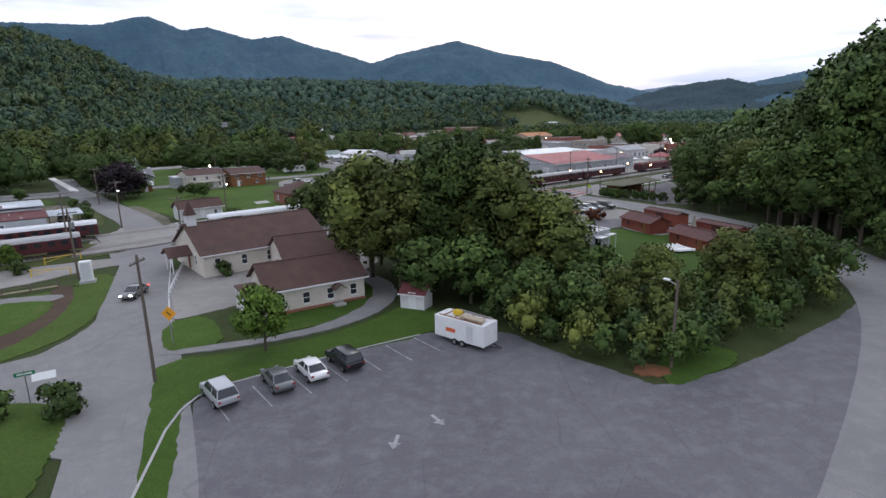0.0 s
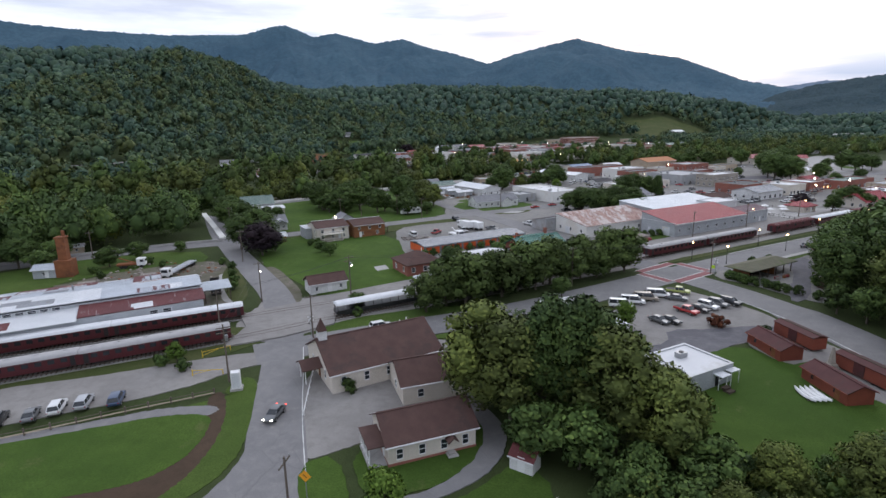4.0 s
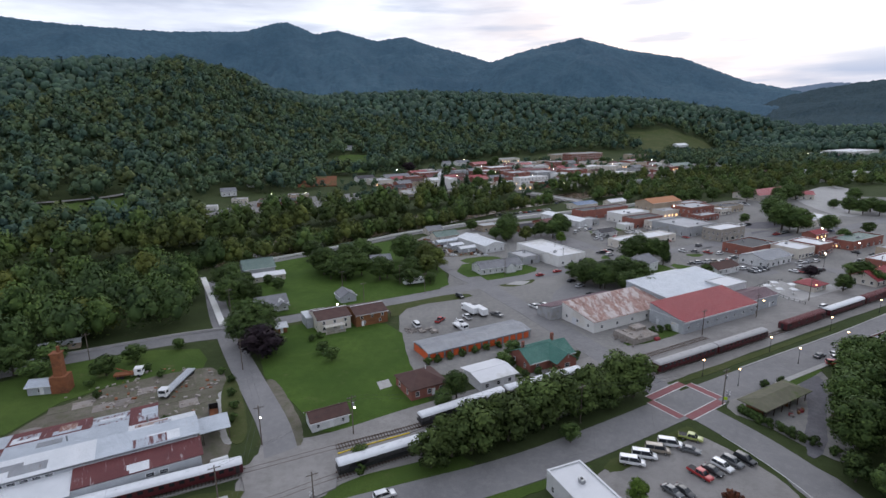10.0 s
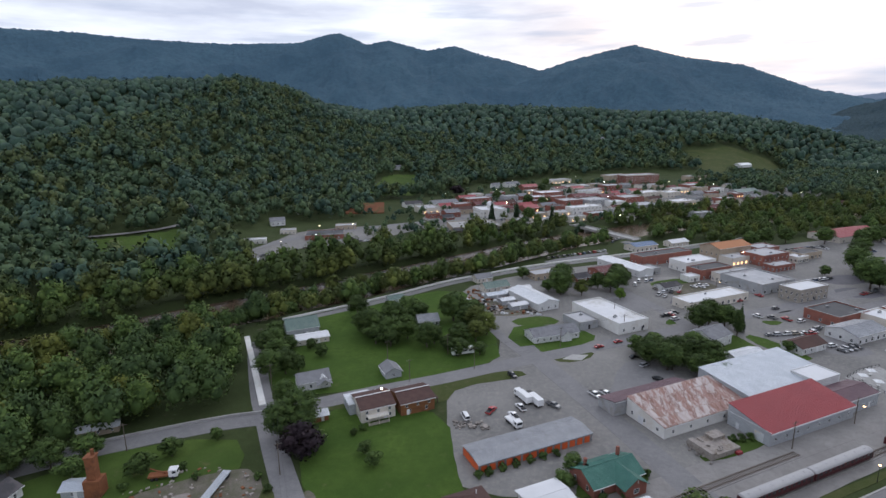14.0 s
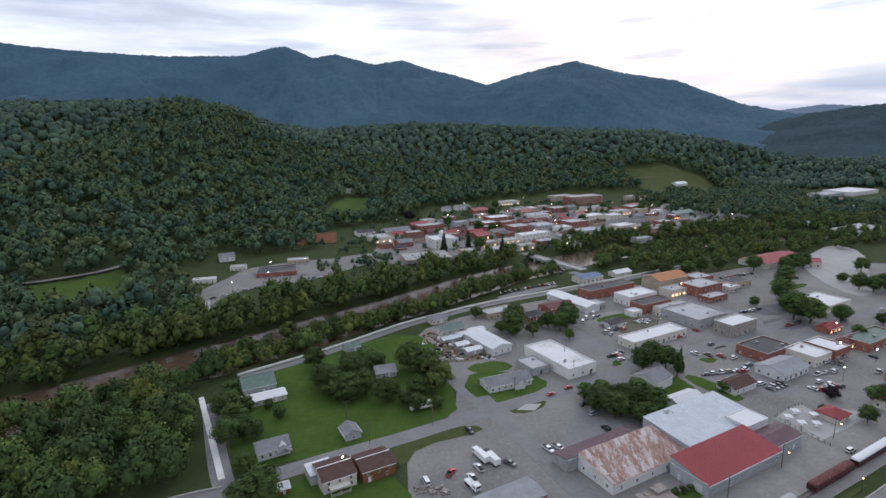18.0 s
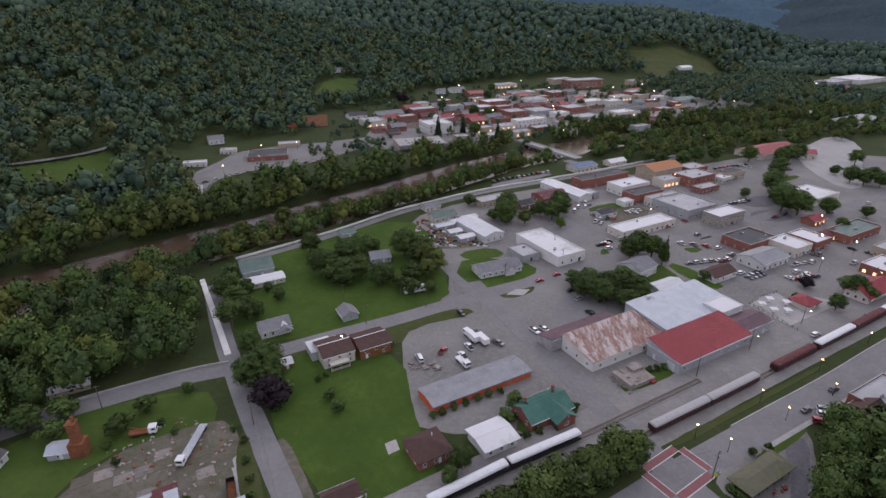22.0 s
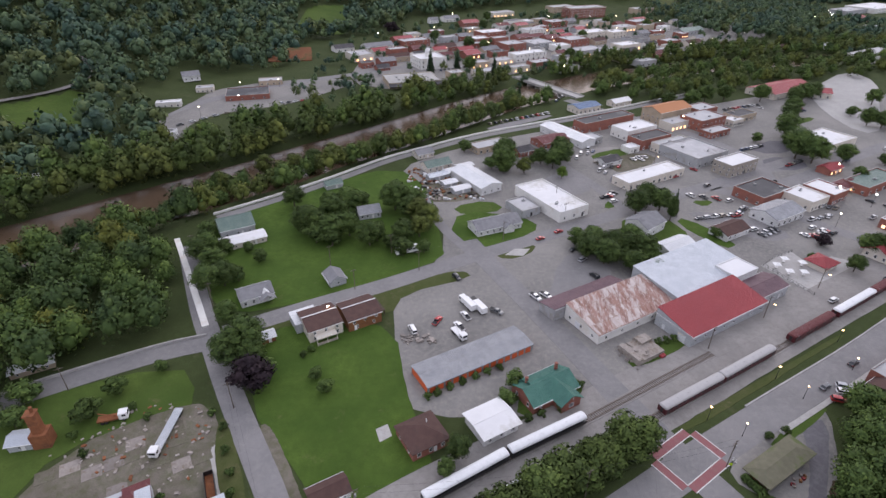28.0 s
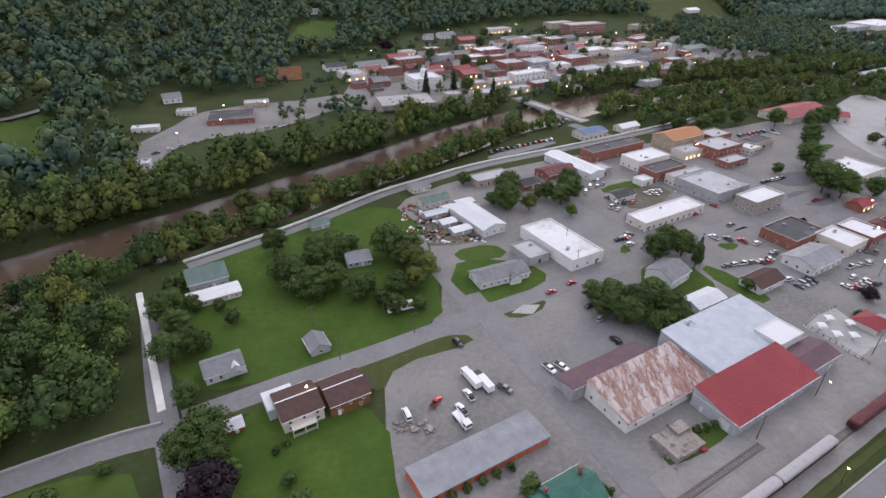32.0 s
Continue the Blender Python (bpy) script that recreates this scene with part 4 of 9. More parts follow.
tagged(new("lawn_far_hill", np_mesh("lawn_far_hill", np.stack([hx + 6 * np.sin(hy / 30), hy + 8 * np.sin(hx / 25), height(hx + 6 * np.sin(hy / 30), hy + 8 * np.sin(hx / 25)) + 0.8], -1).reshape(-1, 3), np.stack([hi_[:-1, :-1], hi_[:-1, 1:], hi_[1:, 1:], hi_[1:, :-1]], -1).reshape(-1, 4), "weeds", True)), "cleared grassy slope round a white house", "lawn", kind="structure")
R12 = soften([(-240, 380), (-205, 432), (-192, 474), (-162, 514), (-131, 540), (-100, 562), (-50, 590), (20, 640)], 2, False)
tagged(put_mesh("road_far_bank", strip(R12, 11, -0.4, 0.07), "asphalt"), "grey asphalt road along the far bank", "road", kind="structure")


def draped(name, poly, material, label, category, step=6.0, lift=0.8):
    """A patch that lies on a slope."""
    xs, ys = [q[0] for q in poly], [q[1] for q in poly]
    nx, ny = int((max(xs) - min(xs)) / step) + 2, int((max(ys) - min(ys)) / step) + 2
    X, Y = np.meshgrid(min(xs) + np.arange(nx) * step, min(ys) + np.arange(ny) * step)
    i = np.arange(nx * ny).reshape(ny, nx)
    q = np.stack([i[:-1, :-1], i[:-1, 1:], i[1:, 1:], i[1:, :-1]], -1).reshape(-1, 4)
    keep = [k for k, c in enumerate(q) if in_poly(X.ravel()[c].mean(), Y.ravel()[c].mean(), poly)]
    me = np_mesh(name, np.stack([X, Y, height(X, Y) + lift], -1).reshape(-1, 3), q[keep], material, True)
    return tagged(new(name, me), label, category, kind="structure")


MEADOW = [(-312, 424), (-290, 446), (-270, 482), (-252, 462), (-236, 412), (-242, 380), (-285, 384)]
SLOPE = [(-178, 768), (-104, 788), (-112, 960), (-168, 930)]
draped("lawn_hill_meadow", MEADOW, "grass", "steep green meadow on the wooded hillside", "lawn")
draped("lawn_hill_slope", SLOPE, "grass", "cleared green slope behind the town", "lawn")
TRAIL = soften([(-345, 405), (-295, 448), (-272, 490), (-280, 520), (-300, 548)], 2, False)
bm = bmesh.new()
for (x0, y0), (x1, y1) in zip(TRAIL, TRAIL[1:]):
    d = math.hypot(x1 - x0, y1 - y0)
    ox, oy = -(y1 - y0) / d * 2, (x1 - x0) / d * 2
    bm.faces.new([bm.verts.new((x, y, float(height(x, y)) + 1.5)) for x, y in ((x0 + ox, y0 + oy), (x0 - ox, y0 - oy), (x1 - ox, y1 - oy), (x1 + ox, y1 + oy))])
o = put_mesh("road_trail", bm, "gravel", m=Matrix.Identity(4))
tagged(o, "pale gravel track climbing the meadow", "path", kind="structure")
patch("ground_riverside", [(-212, 430), (-186, 385), (-166, 392), (-172, 440), (-150, 462), (-112, 478), (-88, 512), (-60, 552), (-100, 566), (-170, 540), (-205, 490)], 0.045, "town_paving", "paved riverside lots", "parking lot", 1)

road("road_main", R1, [7.6 if i < len(R1) * 0.6 else 8.2 for i in range(len(R1))], "grey asphalt road leading to the river bridge")
road("road_branch", R1B, 8.5, "grey asphalt road curving away", 0.056)
road("road_north", R2, 8.5, "grey asphalt street", 0.062)
road("road_cross", R3, [9 if i < len(R3) * 0.5 else 11 for i in range(len(R3))], "grey asphalt street over the tracks", 0.066)
road("road_orchard_lane", R3B, 5.0, "narrow asphalt lane between two lawns", 0.064)
road("road_street", R4, 10, "grey asphalt main street", 0.07)
road("road_rail", R5, 8.5, "pale gravel street along the railway", 0.052, "gravel")
road("road_river", R6, 8.0, "grey road along the river", 0.058)
road("road_quay", R7, 5.5, "riverside street behind a low white wall", 0.058)

# ---- kits: windows, houses, flat-roofed buildings ----
def frame_bm():
    """A unit window frame, one metre square, standing in the xz plane and facing -y."""
    return boxes((-0.5, -0.44, -0.06, 0.02, -0.5, 0.5), (0.44, 0.5, -0.06, 0.02, -0.5, 0.5), (-0.44, 0.44, -0.06, 0.02, 0.44, 0.5), (-0.46, 0.46, -0.1, 0.02, -0.54, -0.44), (-0.44, 0.44, -0.05, 0.02, -0.025, 0.025))


CACHE = {}


FAR_OFF = []


def cached(key, build, material):
    if key not in CACHE:
        me = bpy.data.meshes.new(key)
        bm = build()
        bm.to_mesh(me)
        bm.free()
        me.materials.append(MATS[material])
        CACHE[key] = me
    return CACHE[key]


def pane_bm():
    return boxes((-0.45, 0.45, -0.03, 0.0, -0.45, 0.45))


def door_bm():
    return boxes((-0.5, 0.5, -0.05, 0.02, 0, 1), (-0.35, 0.35, -0.07, -0.05, 0.55, 0.9), (-0.35, 0.35, -0.07, -0.05, 0.1, 0.45))


def window(parent, x, y, z, w, h, turn=0.0, trim="paint_white", glass="window_glass"):
    """A window on a wall; turn 0 faces -y."""
    m = pose(x, y, z, 0, 0, turn) @ Matrix.Diagonal((w, 1, h, 1))
    if FAR_OFF:
        key = "far_window_" + glass
        me = cached(key, lambda: boxes((-0.5, 0.5, -0.05, 0.02, -0.5, 0.5), (-0.4, 0.4, -0.07, -0.05, -0.42, 0.42)), trim)
        if len(me.materials) < 2:
            me.materials.append(MATS[glass])
            for p in me.polygons[6:]:
                p.material_index = 1
        return share("window", me, parent, m)
    o = share("window", cached("window_frame_" + trim, frame_bm, trim), parent, m)
    share("pane", cached("window_pane_" + glass, pane_bm, glass), o)
    return o


def door(parent, x, y, z, w, h, turn=0.0, paint="paint_white"):
    m = pose(x, y, z, 0, 0, turn) @ Matrix.Diagonal((w, 1, h, 1))
    return share("door", cached("door_" + paint, door_bm, paint), parent, m)


SIDES = {"f": 0, "b": 180, "l": -90, "r": 90}


def wall_spot(side, w, d, k):
    """A place on a wall's face, k from -0.5 to 0.5 along it."""
    return {"f": (k * w, -d / 2), "b": (-k * w, d / 2), "l": (-w / 2, -k * d), "r": (w / 2, k * d)}[side]


def openings(t, w, d, rows, trim="paint_white"):
    """rows: side, count, sill height, width, height[, glass]"""
    for side, n, z, ww, hh, *glass in rows:
        for i in range(n):
            x, y = wall_spot(side, w, d, (i + 0.5) / n - 0.5)
            window(t, x, y, z + hh / 2, ww, hh, SIDES[side], trim, glass[0] if glass else "window_glass")


def gable_bm(w, d, h, rise):
    bm = bmesh.new()
    pr = [(-d / 2, -0.3), (d / 2, -0.3), (d / 2, h), (0, h + rise), (-d / 2, h)]
    a = [bm.verts.new((-w / 2, y, z)) for y, z in pr]
    b = [bm.verts.new((w / 2, y, z)) for y, z in pr]
    bm.faces.new(a[::-1])
    bm.faces.new(b)
    for i in range(5):
        j = (i + 1) % 5
        bm.faces.new((a[i], a[j], b[j], b[i]))
    bmesh.ops.recalc_face_normals(bm, faces=bm.faces)
    return bm


def gable_roof_bm(w, d, h, rise, over=0.45, thick=0.16):
    bm = bmesh.new()
    s = rise / (d / 2)
    e = d / 2 + over
    z0 = h - over * s
    W = w / 2 + over
    pr = [(-e, z0 + 0.05), (0, h + rise + 0.05), (e, z0 + 0.05), (e, z0 + thick + 0.05), (0, h + rise + thick + 0.05), (-e, z0 + thick + 0.05)]
    a = [bm.verts.new((-W, y, z)) for y, z in pr]
    b = [bm.verts.new((W, y, z)) for y, z in pr]
    for i in range(6):
        j = (i + 1) % 6
        bm.faces.new((a[i], a[j], b[j], b[i]))
    for c, flip in ((a, True), (b, False)):
        for q in ((c[0], c[1], c[4], c[5]), (c[1], c[2], c[3], c[4])):
            bm.faces.new(q[::-1] if flip else q)
    bmesh.ops.recalc_face_normals(bm, faces=bm.faces)
    return bm


def hip_roof_bm(w, d, h, rise, over=0.5, thick=0.16):
    bm = bmesh.new()
    W, D = w / 2 + over, d / 2 + over
    r = max(W - D, 0.05)
    lo = [bm.verts.new((x, y, h - 0.05)) for x, y in ((-W, -D), (W, -D), (W, D), (-W, D))]
    hi = [bm.verts.new((x, y, h + thick)) for x, y in ((-W, -D), (W, -D), (W, D), (-W, D))]
    p, q = bm.verts.new((-r, 0, h + rise + thick)), bm.verts.new((r, 0, h + rise + thick))
    bm.faces.new(lo[::-1])
    for i in range(4):
        j = (i + 1) % 4
        bm.faces.new((lo[i], lo[j], hi[j], hi[i]))
    bm.faces.new((hi[0], hi[1], q, p))
    bm.faces.new((hi[2], hi[3], p, q))
    bm.faces.new((hi[1], hi[2], q))
    bm.faces.new((hi[3], hi[0], p))
    bmesh.ops.recalc_face_normals(bm, faces=bm.faces)
    return bm


def house(name, label, x, y, w, d, h, rise, wall, roof, rot=GRID, hip=False, rows=(("f", 3, 0.9, 0.9, 1.3), ("b", 3, 0.9, 0.9, 1.3), ("l", 2, 0.9, 0.9, 1.3), ("r", 2, 0.9, 0.9, 1.3)), doors=(("f", 0.12),), chimney=None, over=0.45, category="house", z=0.0, group="", trim="paint_white", door_paint="paint_white"):
    t = thing(name, label, category, group, pose(x, y, z, 0, 0, rot))
    part("wall", boxes((-w / 2, w / 2, -d / 2, d / 2, -0.3, h)) if hip else gable_bm(w, d, h, rise), wall, t)
    r = part("roof", hip_roof_bm(w, d, h, rise, over) if hip else gable_roof_bm(w, d, h, rise, over), roof, t)
    if not hip:
        part("ridge_cap", boxes((-w / 2 - over, w / 2 + over, -0.16, 0.16, h + rise + 0.17, h + rise + 0.26)), roof, r)
        for s in (-1, 1):
            e = d / 2 + over
            zz = h - over * rise / (d / 2)
            part("gutter", boxes((-w / 2 - over, w / 2 + over, s * (e + 0.07) - 0.07, s * (e + 0.07) + 0.07, zz + 0.02, zz + 0.16)), trim, r)
    openings(t, w, d, rows, trim)
    for side, k in doors:
        px, py = wall_spot(side, w, d, k)
        door(t, px, py, 0.1, 1.0, 2.05, SIDES[side], door_paint)
    if chimney:
        cx, cy, cm = chimney
        part("chimney", boxes((cx - 0.35, cx + 0.35, cy - 0.35, cy + 0.35, h, h + rise + 1.0), (cx - 0.42, cx + 0.42, cy - 0.42, cy + 0.42, h + rise + 1.0, h + rise + 1.15)), cm, t)
    return t


def flat_building(name, label, x, y, w, d, h, wall, roof, rot=GRID, rows=(), doors=(), units=2, category="building", seed=0, parapet=0.5, group="", trim="paint_white", lift=None):
    t = thing(name, label, category, group, pose(x, y, 0, 0, 0, rot))
    q = 0.3
    part("wall", boxes((-w / 2, w / 2, -d / 2, -d / 2 + q, -0.3, h + parapet), (-w / 2, w / 2, d / 2 - q, d / 2, -0.3, h + parapet), (-w / 2, -w / 2 + q, -d / 2 + q, d / 2 - q, -0.3, h + parapet), (w / 2 - q, w / 2, -d / 2 + q, d / 2 - q, -0.3, h + parapet)), wall, t)
    r = part("roof", boxes((-w / 2 + q, w / 2 - q, -d / 2 + q, d / 2 - q, h - 0.3, h)), roof, t)
    part("coping", boxes((-w / 2 - 0.06, w / 2 + 0.06, -d / 2 - 0.06, -d / 2 + q + 0.06, h + parapet, h + parapet + 0.1), (-w / 2 - 0.06, w / 2 + 0.06, d / 2 - q - 0.06, d / 2 + 0.06, h + parapet, h + parapet + 0.1), (-w / 2 - 0.06, -w / 2 + q + 0.06, -d / 2 + q + 0.06, d / 2 - q - 0.06, h + parapet, h + parapet + 0.1), (w / 2 - q - 0.06, w / 2 + 0.06, -d / 2 + q + 0.06, d / 2 - q - 0.06, h + parapet, h + parapet + 0.1)), roof if "membrane" in roof else "concrete", t)
    openings(t, w, d, rows, trim)
    for side, k in doors:
        px, py = wall_spot(side, w, d, k)
        door(t, px, py, 0.1, 1.1, 2.1, SIDES[side], "dark_opening")
    rs = random.Random(seed)
    for _ in range(units):
        ux, uy = rs.uniform(-0.35, 0.35) * w, rs.uniform(-0.3, 0.3) * d
        a = rs.uniform(0.5, 1.0)
        u = part("roof_unit", boxes((ux - a, ux + a, uy - a * 0.7, uy + a * 0.7, h, h + 0.9), bevel=0.05), "galvanised", r)
        if not FAR_OFF:
            part("fan", rods(((ux, uy, h + 0.9), (ux, uy, h + 1.0), a * 0.45), seg=12), "dark_opening", u)
    return t


# ---- kits: vehicles ----
CARS = {
    "sedan": (4.7, 1.8, [(-2.3, 0.45), (-2.35, 0.75), (-2.2, 0.95), (-1.3, 1.0), (1.0, 0.95), (2.1, 0.8), (2.33, 0.65), (2.33, 0.4)], [(-1.75, 0.98), (-1.05, 1.42), (0.25, 1.44), (1.1, 0.96)]),
    "suv": (4.8, 1.9, [(-2.35, 0.5), (-2.4, 0.85), (-2.35, 1.05), (-1.3, 1.1), (1.05, 1.08), (2.2, 0.95), (2.38, 0.75), (2.38, 0.45)], [(-2.25, 1.08), (-1.95, 1.72), (0.35, 1.75), (1.2, 1.07)]),
    "van": (5.6, 2.0, [(-2.75, 0.5), (-2.8, 0.9), (-2.78, 1.2), (-1.3, 1.22), (1.5, 1.15), (2.5, 1.02), (2.75, 0.8), (2.75, 0.45)], [(-2.7, 1.2), (-2.6, 2.05), (0.9, 2.1), (1.85, 1.12)]),
    "pickup": (5.6, 1.95, [(-2.75, 0.55), (-2.8, 0.9), (-2.75, 1.05), (-0.7, 1.07), (1.3, 1.07), (2.5, 0.98), (2.75, 0.8), (2.75, 0.5)], [(-0.75, 1.06), (-0.6, 1.75), (0.75, 1.76), (1.5, 1.06)]),
}


def loft(profile, half, inset, tuck=0.0):
    """A closed body from a side profile; the sides lean in by inset at the top."""
    bm = bmesh.new()
    zs = [p[1] for p in profile]
    z0, z1 = min(zs), max(zs)
    cut = lambda z: half - inset * (z - z0) / max(z1 - z0, 0.01)
    L = [bm.verts.new((x, cut(z), z)) for x, z in profile]
    R = [bm.verts.new((x, -cut(z), z)) for x, z in profile]
    bm.faces.new(L)
    bm.faces.new(R[::-1])
    n = len(profile)
    for i in range(n):
        j = (i + 1) % n
        bm.faces.new((L[i], L[j], R[j], R[i]))
    bmesh.ops.recalc_face_normals(bm, faces=bm.faces)
    return bm


def round_off(bm, r=0.07):
    bmesh.ops.bevel(bm, geom=list(bm.edges), offset=r, segments=2, affect="EDGES", profile=0.6)
    return bm


def make_car(kind, paint, label, lights=False, near=True):
    length, width, low, top = CARS[kind]
    t = thing("pickup_truck" if kind == "pickup" else "van" if kind == "van" else "car", label, "pickup" if kind == "pickup" else kind if kind == "van" else "car", "parked cars")
    part("body", round_off(loft(low, width / 2, 0.12)), paint, t, smooth=True)
    half = width / 2 - 0.1
    cab = part("cabin_glass", round_off(loft(top, half, 0.2), 0.04), "window_glass", t, smooth=True)
    (xa, za), (xb, zb) = top[1], top[2]
    part("roof_panel", round_off(boxes((xa - 0.06, xb + 0.1, -half + 0.16, half - 0.16, za - 0.03, za + 0.05)), 0.03), paint, cab, smooth=True)
    for s in (-1, 1) if near else ():
        part("pillar", rods(((top[0][0], s * half, top[0][1]), (xa, s * (half - 0.19), za), 0.05), ((top[3][0], s * half, top[3][1]), (xb, s * (half - 0.19), zb), 0.04), (((xa + xb) / 2, s * (half + 0.0), top[0][1]), ((xa + xb) / 2, s * (half - 0.19), za), 0.045), seg=5), paint, cab)
    if kind == "pickup":
        part("truck_bed", boxes((-2.68, -0.85, -0.8, 0.8, 0.98, 1.085)), "dark_opening", t)
    wb = length * 0.29
    for x in (-wb, wb):
        for s in (-1, 1):
            y0, y1 = s * (width / 2 - 0.2), s * (width / 2 + 0.02)
            w = part("wheel", rods(((x, y0, 0.34), (x, y1, 0.34), 0.34), seg=14), "rubber", t)
            if not near:
                continue
            part("rim", rods(((x, y1, 0.34), (x, y1 + s * 0.02, 0.34), 0.2), seg=10), "alloy", w)
    for s in (-1, 1) if near else ():
        part("headlight", boxes((length / 2 - 0.16, length / 2 - 0.0, s * width * 0.36 - 0.17, s * width * 0.36 + 0.17, 0.66, 0.8), bevel=0.03), "headlight" if lights else "alloy", t)
        part("tail_light", boxes((-length / 2 - 0.0, -length / 2 + 0.12, s * width * 0.39 - 0.12, s * width * 0.39 + 0.12, 0.78, 0.95), bevel=0.02), "lamp_red" if lights else "metal_red", t)
    return t


CAR_KIT = {}
CAR_WORDS = {"sedan": "sedan", "suv": "sport utility car", "van": "passenger van", "pickup": "pickup truck"}


def car(kind, colour, x, y, rot, where="parked on asphalt", lights=False, z=0.07):
    key = (kind, colour, where, lights)
    m = pose(x, y, z + float(tilt(y)), 0, 0, rot)
    if key not in CAR_KIT:
        t = make_car(kind, "car_" + colour, f"{colour} {CAR_WORDS[kind]} {where}", lights, "town" not in where)
        t.matrix_basis = m
        CAR_KIT[key] = t
        return t
    return copy_thing(CAR_KIT[key], m)


# ---- kits: trees ----
def ball_quads(n=2):
    """A rounded cube of quads, radius one."""
    vs, qs, seen = [], [], {}
    g = np.linspace(-1, 1, n + 1)

    def vert(p):
        k = tuple(np.round(p, 4))
        if k not in seen:
            seen[k] = len(vs)
            vs.append(np.array(p) / np.linalg.norm(p))
        return seen[k]

    for ax in range(3):
        for s in (-1, 1):
            for i in range(n):
                for j in range(n):
                    c = []
                    for a, b in ((i, j), (i + 1, j), (i + 1, j + 1), (i, j + 1)):
                        p = [0, 0, 0]
                        p[ax], p[(ax + 1) % 3], p[(ax + 2) % 3] = s, g[a], g[b]
                        c.append(vert(p))
                    qs.append(c if s > 0 else c[::-1])
    return np.array(vs), np.array(qs)


BALL2, BALL3 = ball_quads(2), ball_quads(3)


def leaf_quads(rs, n, centres, radii, size, flat=1.0, heart=None):
    """n leaf sprays on the outsides of round masses, lit as the crown that they make up: places, quads and normals."""
    k = rs.choice(len(radii), n, p=radii ** 2 / (radii ** 2).sum())
    d = rs.normal(size=(n, 3))
    d[:, 2] = d[:, 2] * 0.9 + 0.3
    d /= np.linalg.norm(d, axis=1)[:, None]
    c = centres[k] + d * (radii[k] * rs.uniform(0.72, 1.2, n))[:, None] * np.array([1, 1, flat])
    nn = d + rs.normal(size=(n, 3)) * 0.5
    nn /= np.linalg.norm(nn, axis=1)[:, None]
    a = np.cross(nn, rs.normal(size=(n, 3)))
    a /= np.linalg.norm(a, axis=1)[:, None]
    b = np.cross(nn, a)
    s = size * rs.uniform(0.5, 1.4, n)[:, None]
    b *= rs.uniform(0.4, 0.85, n)[:, None]
    v = np.stack([c - a * s, c - b * s + nn * s * 0.15, c + a * s, c + b * s + nn * s * 0.15], 1).reshape(-1, 3)
    heart = centres.mean(0) if heart is None else heart
    out = c - heart
    out /= np.linalg.norm(out, axis=1)[:, None] + 1e-6
    soft = out * 0.5 + d * 0.8 + rs.normal(size=(n, 3)) * 0.22 + np.array([0, 0, 0.12])
    soft /= np.linalg.norm(soft, axis=1)[:, None]
    return v, np.arange(4 * n).reshape(-1, 4), np.repeat(soft, 4, 0)


def masses(rs, centres, radii, ball, shrink=0.8, rough=0.16, flat=1.0):
    V, Q, o = [], [], 0
    bv, bq = ball
    for c, r in zip(centres, radii):
        v = bv * (r * shrink * (1 + rs.uniform(-rough, rough, len(bv))))[:, None] * np.array([1, 1, flat]) + c
        V.append(v)
        Q.append(bq + o)
        o += len(bv)
    return np.concatenate(V), np.concatenate(Q)


def crown_mesh(name, rs, centres, radii, leaves, size, material, flat=0.9, shrink=0.54):
    v0, q0 = masses(rs, centres, radii, BALL3, shrink, 0.18, flat)
    v1, q1, n1 = leaf_quads(rs, leaves, centres, radii, size * 1.3, flat)
    return np_mesh(name, np.concatenate([v0, v1]), np.concatenate([q0, q1 + len(v0)]), material, True, np.concatenate([np.zeros_like(v0), n1]))


TREES = {
    # height, crown radius, bottom of crown, masses, leaves, leaf size, material, label
    "broad": (15, 5.2, 2.6, 28, 6200, 0.205, "leaf_green", "tall broadleaf tree with a full dark green crown", "tree"),
    "broad_olive": (16, 5.0, 2.6, 26, 6600, 0.195, "leaf_olive", "tall broadleaf tree with a loose olive green crown", "tree"),
    "tall": (19, 4.2, 2.6, 30, 7600, 0.19, "leaf_green", "tall slender broadleaf tree with dark green leaves", "tree"),
    "round": (7, 3.0, 1.6, 16, 3000, 0.15, "leaf_bright", "small round bright green tree on grass", "tree"),
    "small": (8, 3.3, 1.0, 16, 2600, 0.18, "leaf_green", "small round dark green tree", "tree"),
    "hedge": (8, 3.4, 0.5, 16, 3000, 0.175, "leaf_hedge", "bushy olive green tree in a row beside the railway", "tree"),
    "plum": (8.5, 4.0, 1.5, 16, 3000, 0.2, "leaf_plum", "round tree with dark purple leaves", "tree"),
    "shrub": (2.2, 1.6, 0.1, 6, 600, 0.15, "leaf_green", "low rounded dark green shrub", "shrub"),
    "shrub_red": (2.6, 1.7, 0.1, 6, 420, 0.2, "leaf_red", "small reddish brown shrub", "shrub"),
    "conifer": (17, 2.6, 1.0, 12, 2000, 0.28, "leaf_conifer", "tall narrow dark green conifer", "tree"),
}
TREE_KIT = {}


